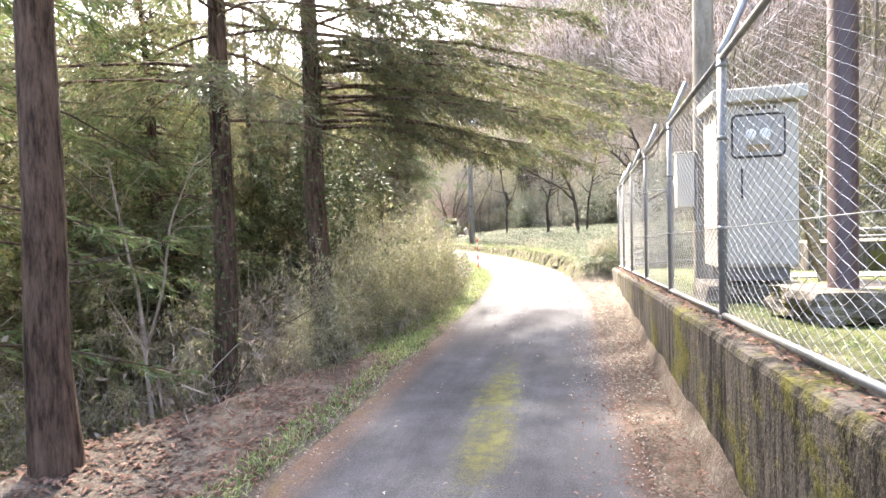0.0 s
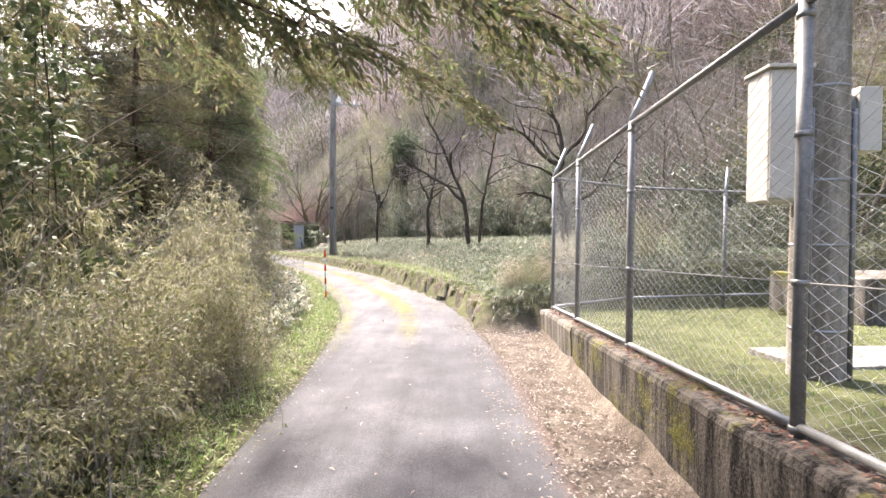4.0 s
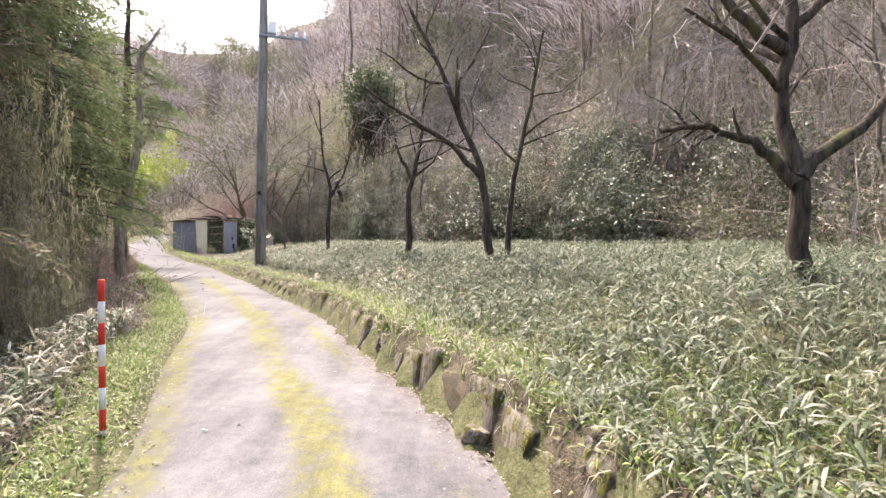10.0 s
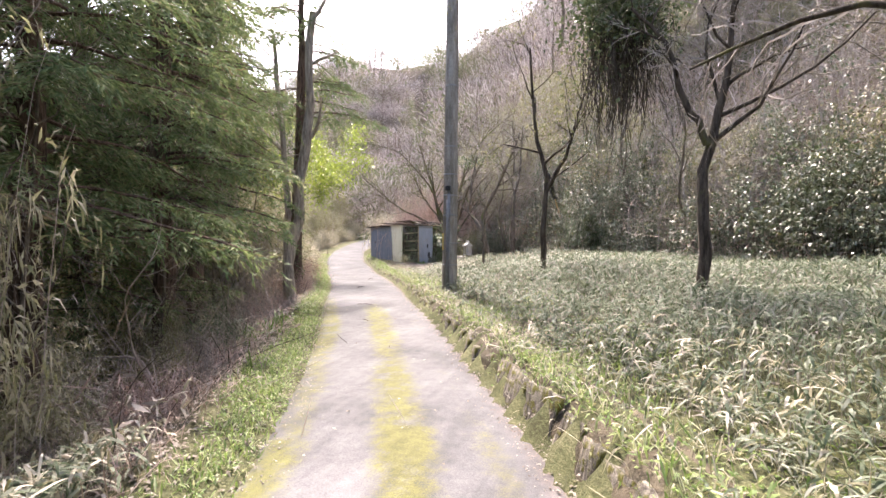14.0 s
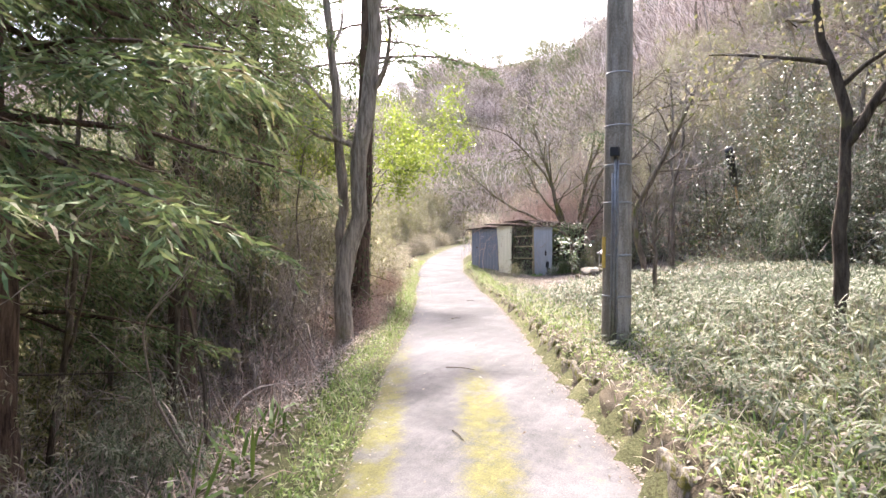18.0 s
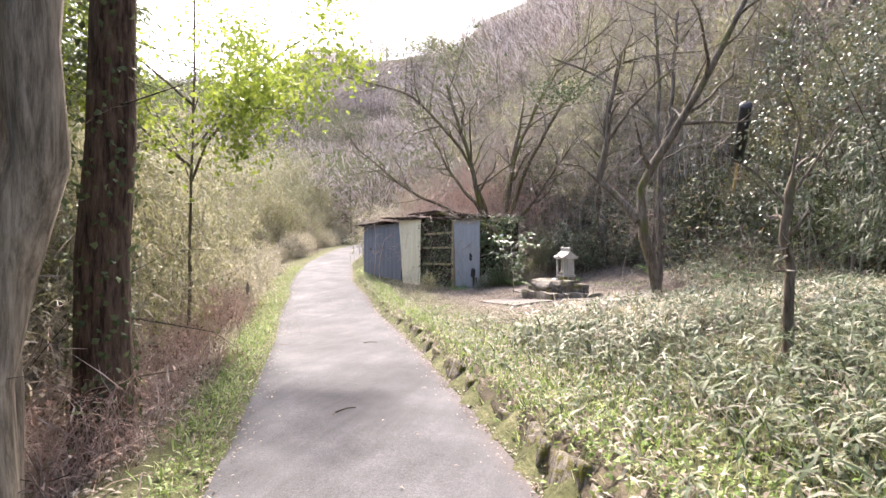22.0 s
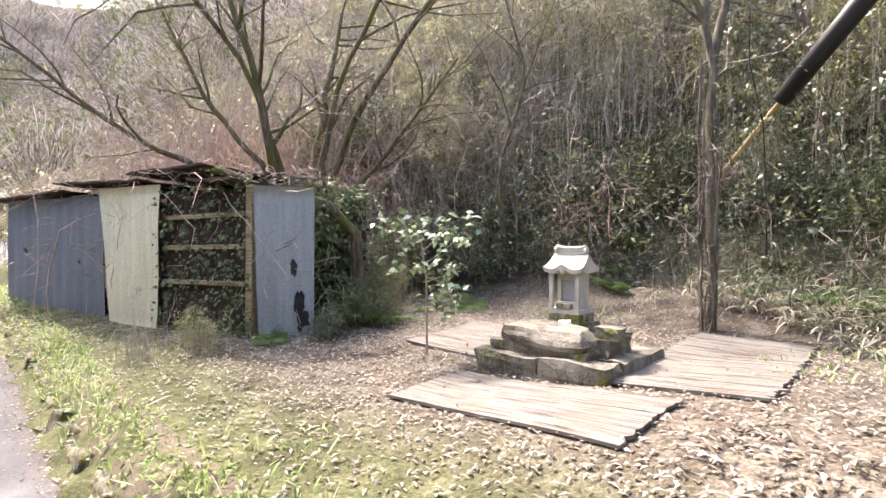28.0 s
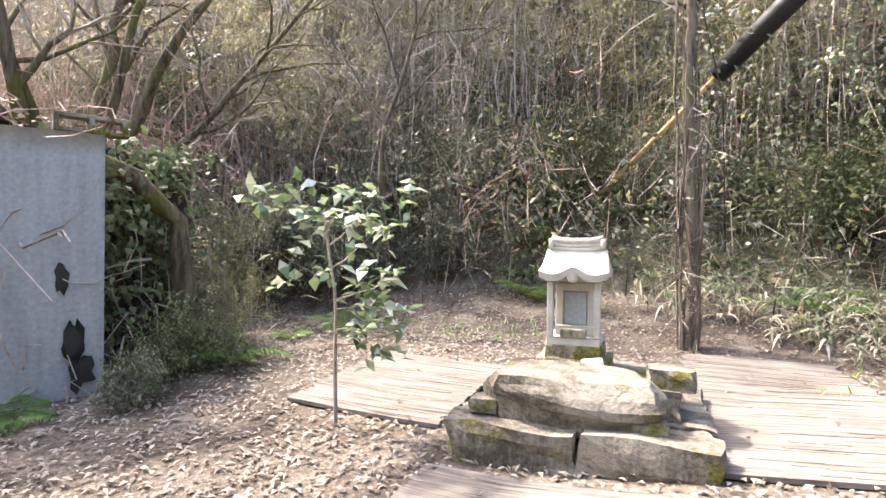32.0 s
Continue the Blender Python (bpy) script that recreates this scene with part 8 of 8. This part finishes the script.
while y < 46.5:
    h, th = float(kerb_h(y)), float(np.interp(y, YS, TH))
    w = rk.uniform(0.26, 0.62) if y < 27 else rk.uniform(0.2, 0.45)
    tall = h * (rk.uniform(0.55, 0.92) if y < 24 else rk.uniform(0.5, 0.85))
    lean = rk.uniform(0.12, 0.42)
    x, yy = on_road(y + w / 2, float(half(y)) + 0.145 + rk.uniform(-0.035, 0.03))
    part("stone", forms[k % 12], kerb, m=Matrix.LocRotScale((x, yy, float(road_z(y)) + tall / 2 - 0.035), Euler((rk.uniform(-0.14, 0.14), lean, th + rk.uniform(-0.16, 0.16))), (0.17, w * 0.98, tall + 0.04)))
    if y < 24 and rk.random() < 0.3:
        x, yy = on_road(y + w * rk.uniform(0.2, 0.8), float(half(y)) + rk.uniform(0.0, 0.07))
        q = rk.uniform(0.08, 0.17)
        part("stone", forms[(k + 5) % 12], kerb, m=Matrix.LocRotScale((x, yy, float(road_z(y)) + q * 0.25), Euler((rk.uniform(-0.4, 0.4), rk.uniform(-0.4, 0.4), rk.uniform(0, 6.28))), (q, q * 1.3, q * 0.7)))
    y += w * rk.uniform(0.92, 1.15 if y < 24 else 2.2) * math.cos(th)
    k += 1

r = np.random.default_rng(719)
c = np.stack([r.uniform(-9.7, -7.1, 26), r.uniform(37.4, 39.8, 26)], -1)
c = np.concatenate([c, (ground(c[:, 0], c[:, 1]) + 0.035)[:, None]], 1)
flat_leaves("leaf_litter", "dry leaves blown over the boards", c, r, 0.055, 0.022, M_LITTER)

# ---- weathered plywood sheets lying round the shrine ----
def plywood(label, corner, along, length, wide, seed):
    """A warped old sheet that lies on the ground, with ragged ends and veneer strips lifting off it."""
    r = np.random.default_rng(seed)
    a = radians(along)
    ex, ey = A([math.cos(a), math.sin(a)]), A([-math.sin(a), math.cos(a)])
    t = thing("plywood_sheet", label, "boards", pose(corner[0], corner[1], gz(*corner)))

    def slab(x0, x1, y0, y1, nx, ny, lift, thick, ragged):
        X, Y = np.meshgrid(np.linspace(x0, x1, nx), np.linspace(y0, y1, ny))
        jag = ragged * np.repeat(r.normal(0, 1, (ny, 1)), nx, 1)
        X = X + jag * smooth(0.8, 1.0, (X - x0) / (x1 - x0)) - jag[::-1] * smooth(0.2, 0.0, (X - x0) / (x1 - x0))
        wx, wy = corner[0] + X * ex[0] + Y * ey[0], corner[1] + X * ex[1] + Y * ey[1]
        top = ground(wx, wy) - gz(*corner) + 0.03 + lift + 0.006 * wob(X, Y, 5.0, seed)
        return sheet(wx - corner[0], wy - corner[1], top), sheet(wx - corner[0], wy - corner[1], top - thick), nx, ny

    def closed(name, *args):
        (va, fa), (vb, fb), nx, ny = slab(*args)
        edge = np.concatenate([np.arange(nx), np.arange(1, ny) * nx + nx - 1, (ny - 1) * nx + np.arange(nx - 2, -1, -1), np.arange(ny - 2, 0, -1) * nx])
        rim = np.stack([edge, np.roll(edge, -1), np.roll(edge, -1) + len(va), edge + len(va)], -1)
        return raw(name, np.concatenate([va, vb]), [(fa, 0), (fb[:, ::-1] + len(va), 0), (rim, 0)], [plywood_grain(along)])

    part("sheet", closed("sheet", 0, length, 0, wide, 25, int(wide / 0.03), 0.0, 0.02, 0.014), t)
    for k in range(int(wide / 0.075)):
        y0 = r.uniform(0, wide - 0.03)
        x0 = r.uniform(0, length * 0.7)
        x1 = min(length, x0 + r.uniform(0.15, 0.7))
        part("veneer_strip", closed("veneer_strip", x0, x1, y0, y0 + r.uniform(0.006, 0.022), 8, 3, 0.0025, 0.002, 0.004), t)
    return t


GRAINS = {}


def plywood_grain(along):
    """Silvered plywood whose grain runs along the sheet."""
    if along not in GRAINS:
        m = material("silvered_plywood", (0.4, 0.37, 0.34), 0.9, 0, 0.15)
        n = Nodes(m)
        turn = n.add("ShaderNodeMapping", Scale=(1, 1, 1), Rotation=(0, 0, -radians(along)))
        n.link(n.t.nodes.new("ShaderNodeTexCoord").outputs["Object"], turn.inputs["Vector"])
        stretch = n.add("ShaderNodeMapping", Scale=(1.3, 34, 4))
        n.link(turn.outputs[0], stretch.inputs["Vector"])
        g = n.noise(stretch.outputs[0], 1.6, 7, 0.75)
        w = n.noise(turn.outputs[0], 2.4, 5, 0.65)
        c = n.ramp(g, [(0.36, (0.035, 0.029, 0.024)), (0.45, (0.115, 0.101, 0.09)), (0.62, (0.215, 0.195, 0.178))])
        n.colour(n.mix(n.ramp(w, [(0.5, 0.0), (0.72, 0.7)]), c, (0.105, 0.08, 0.06)))
        n.bump(g, 0.9, 0.01)
        GRAINS[along] = m
    return GRAINS[along]


plywood("silvered weathered plywood sheet lying before the shrine platform", (-9.69, 38.96), -57, 1.66, 0.72, 1)
plywood("silvered weathered plywood sheet lying behind the shrine", (-9.36, 40.47), -57, 0.95, 1.05, 2)
plywood("silvered weathered plywood sheet lying beside the shrine platform", (-8.30, 38.57), -52, 0.95, 2.05, 3)

# ---- camellia before the hillside ----
rng = np.random.default_rng(800)
cam_at = (-9.24, 40.02)
camellia = thing("camellia_sapling", "young camellia on a thin stem, its glossy leaves partly coloured pale for reflections", "shrub", Matrix.LocRotScale((*cam_at, gz(*cam_at)), Euler((0.0, 0.0, 2.6)), (1.02, 1.02, 1.05)))
out = []
q, rad = limb([(0, 0, -0.1), (0.01, 0, 0.35), (0.0, 0.02, 0.6), (0.04, 0.03, 0.85), (0.06, 0.05, 1.05)], 0.012, 0.006)
out.append((q, rad, 0))
branch(rng, q, rad, 0.68, 0, ((9, 3), (72, 50), 0.6, (0.15, 0.1), 0.12), out)
part("stem", wood_mesh("stem", out, 0, 0, M_TWIG, 8), camellia)
tagged(part("twig_crown", wood_mesh("twig_crown", out, 1, 5, M_TWIG, 5), camellia), kind="stuff")
p = np.concatenate([o[0][2:] for o in out if o[2] >= 1])
p = np.repeat(p, 2, 0) + rng.normal(0, 0.03, (len(p) * 2, 3))
# leaves take pale tones at random, as painted highlights
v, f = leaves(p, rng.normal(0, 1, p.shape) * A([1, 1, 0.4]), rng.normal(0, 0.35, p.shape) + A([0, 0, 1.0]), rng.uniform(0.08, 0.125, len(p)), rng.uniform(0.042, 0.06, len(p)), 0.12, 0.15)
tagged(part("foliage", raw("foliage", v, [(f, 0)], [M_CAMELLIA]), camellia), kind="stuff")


# ---- ferns at the foot of the hillside ----
def fern_mesh(seed):
    r = np.random.default_rng(seed)
    C, D, N, L, W, ST = [], [], [], [], [], []
    for k in range(9):
        q = k * 0.7 + r.uniform(-0.2, 0.2)
        o = A([math.cos(q), math.sin(q), 0])
        flank = A([-o[1], o[0], 0])
        s_ = np.linspace(0, 1, 16)[:, None]
        ln = r.uniform(0.28, 0.45)
        spine = o * s_ * ln + A([0, 0, 1.0]) * (0.9 * s_ - 0.75 * s_ ** 2) * ln
        ST.append(spine[[0, 5, 10, 15]])
        for side_ in (-1, 1):
            C.append(spine[2:]), D.append(o * 0.5 + flank * side_ + np.zeros((14, 3)) - A([0, 0, 0.2]))
            N.append(np.tile(A([0, 0, 1.0]) - o * 0.2, (14, 1)))
            ll = 0.13 * np.sin(np.pi * (0.15 + 0.85 * s_[2:, 0])) ** 0.8
            L.append(ll), W.append(0.022 + 0 * ll)
    v, f = leaves(np.concatenate(C), np.concatenate(D), np.concatenate(N), np.concatenate(L), np.concatenate(W), 0.1, 0.15)
    sv, sf = tubes(A(ST), np.full((9, 4), 0.0022), 3)
    return raw("fronds", np.concatenate([v, sv]), [(f, 0), (sf + len(v), 0)], [M_FERN])


fern_forms = [fern_mesh(900 + k) for k in range(3)]
r = np.random.default_rng(910)
spots = [(-10.65, 41.0), (-9.5, 41.5), (-10.0, 41.6), (-8.9, 42.0), (-8.3, 42.2)] + [on_road(r.uniform(36, 45), hill_foot(41) - 0.3 + r.uniform(-0.5, 1.6)) for k in range(30)]
for k, (x, y) in enumerate(spots):
    s = r.uniform(0.6, 1.2)
    tagged(new("fern", fern_forms[k % 3]), "green fern growing at the foot of the slope", "fern", "ferns").matrix_basis = Matrix.LocRotScale((x, y, gz(x, y)), Euler((r.uniform(-0.2, 0.2), r.uniform(-0.2, 0.2), k)), (s, s, s))

# ---- fallen twigs on the lane ----
for k, (x, y, a, ln) in enumerate(((-7.55, 29.75, 10, 0.34), (-9.4, 33.1, 60, 0.2), (-6.6, 27.9, -40, 0.22), (-10.5, 35.9, 30, 0.18))):
    z = float(road_z(y)) + 0.025
    d = Vector((math.cos(radians(a)), math.sin(radians(a)), 0)) * ln / 2
    solid("fallen_twig", "short dark twig lying on the lane", "twig", rod("fallen_twig", [-d, d * 0.1 + Vector((0, 0, 0.012)), d], A([0.006, 0.005, 0.003]), M_BARK_DARK, 6), Matrix.Translation((x, y, z)), "twigs on the lane")
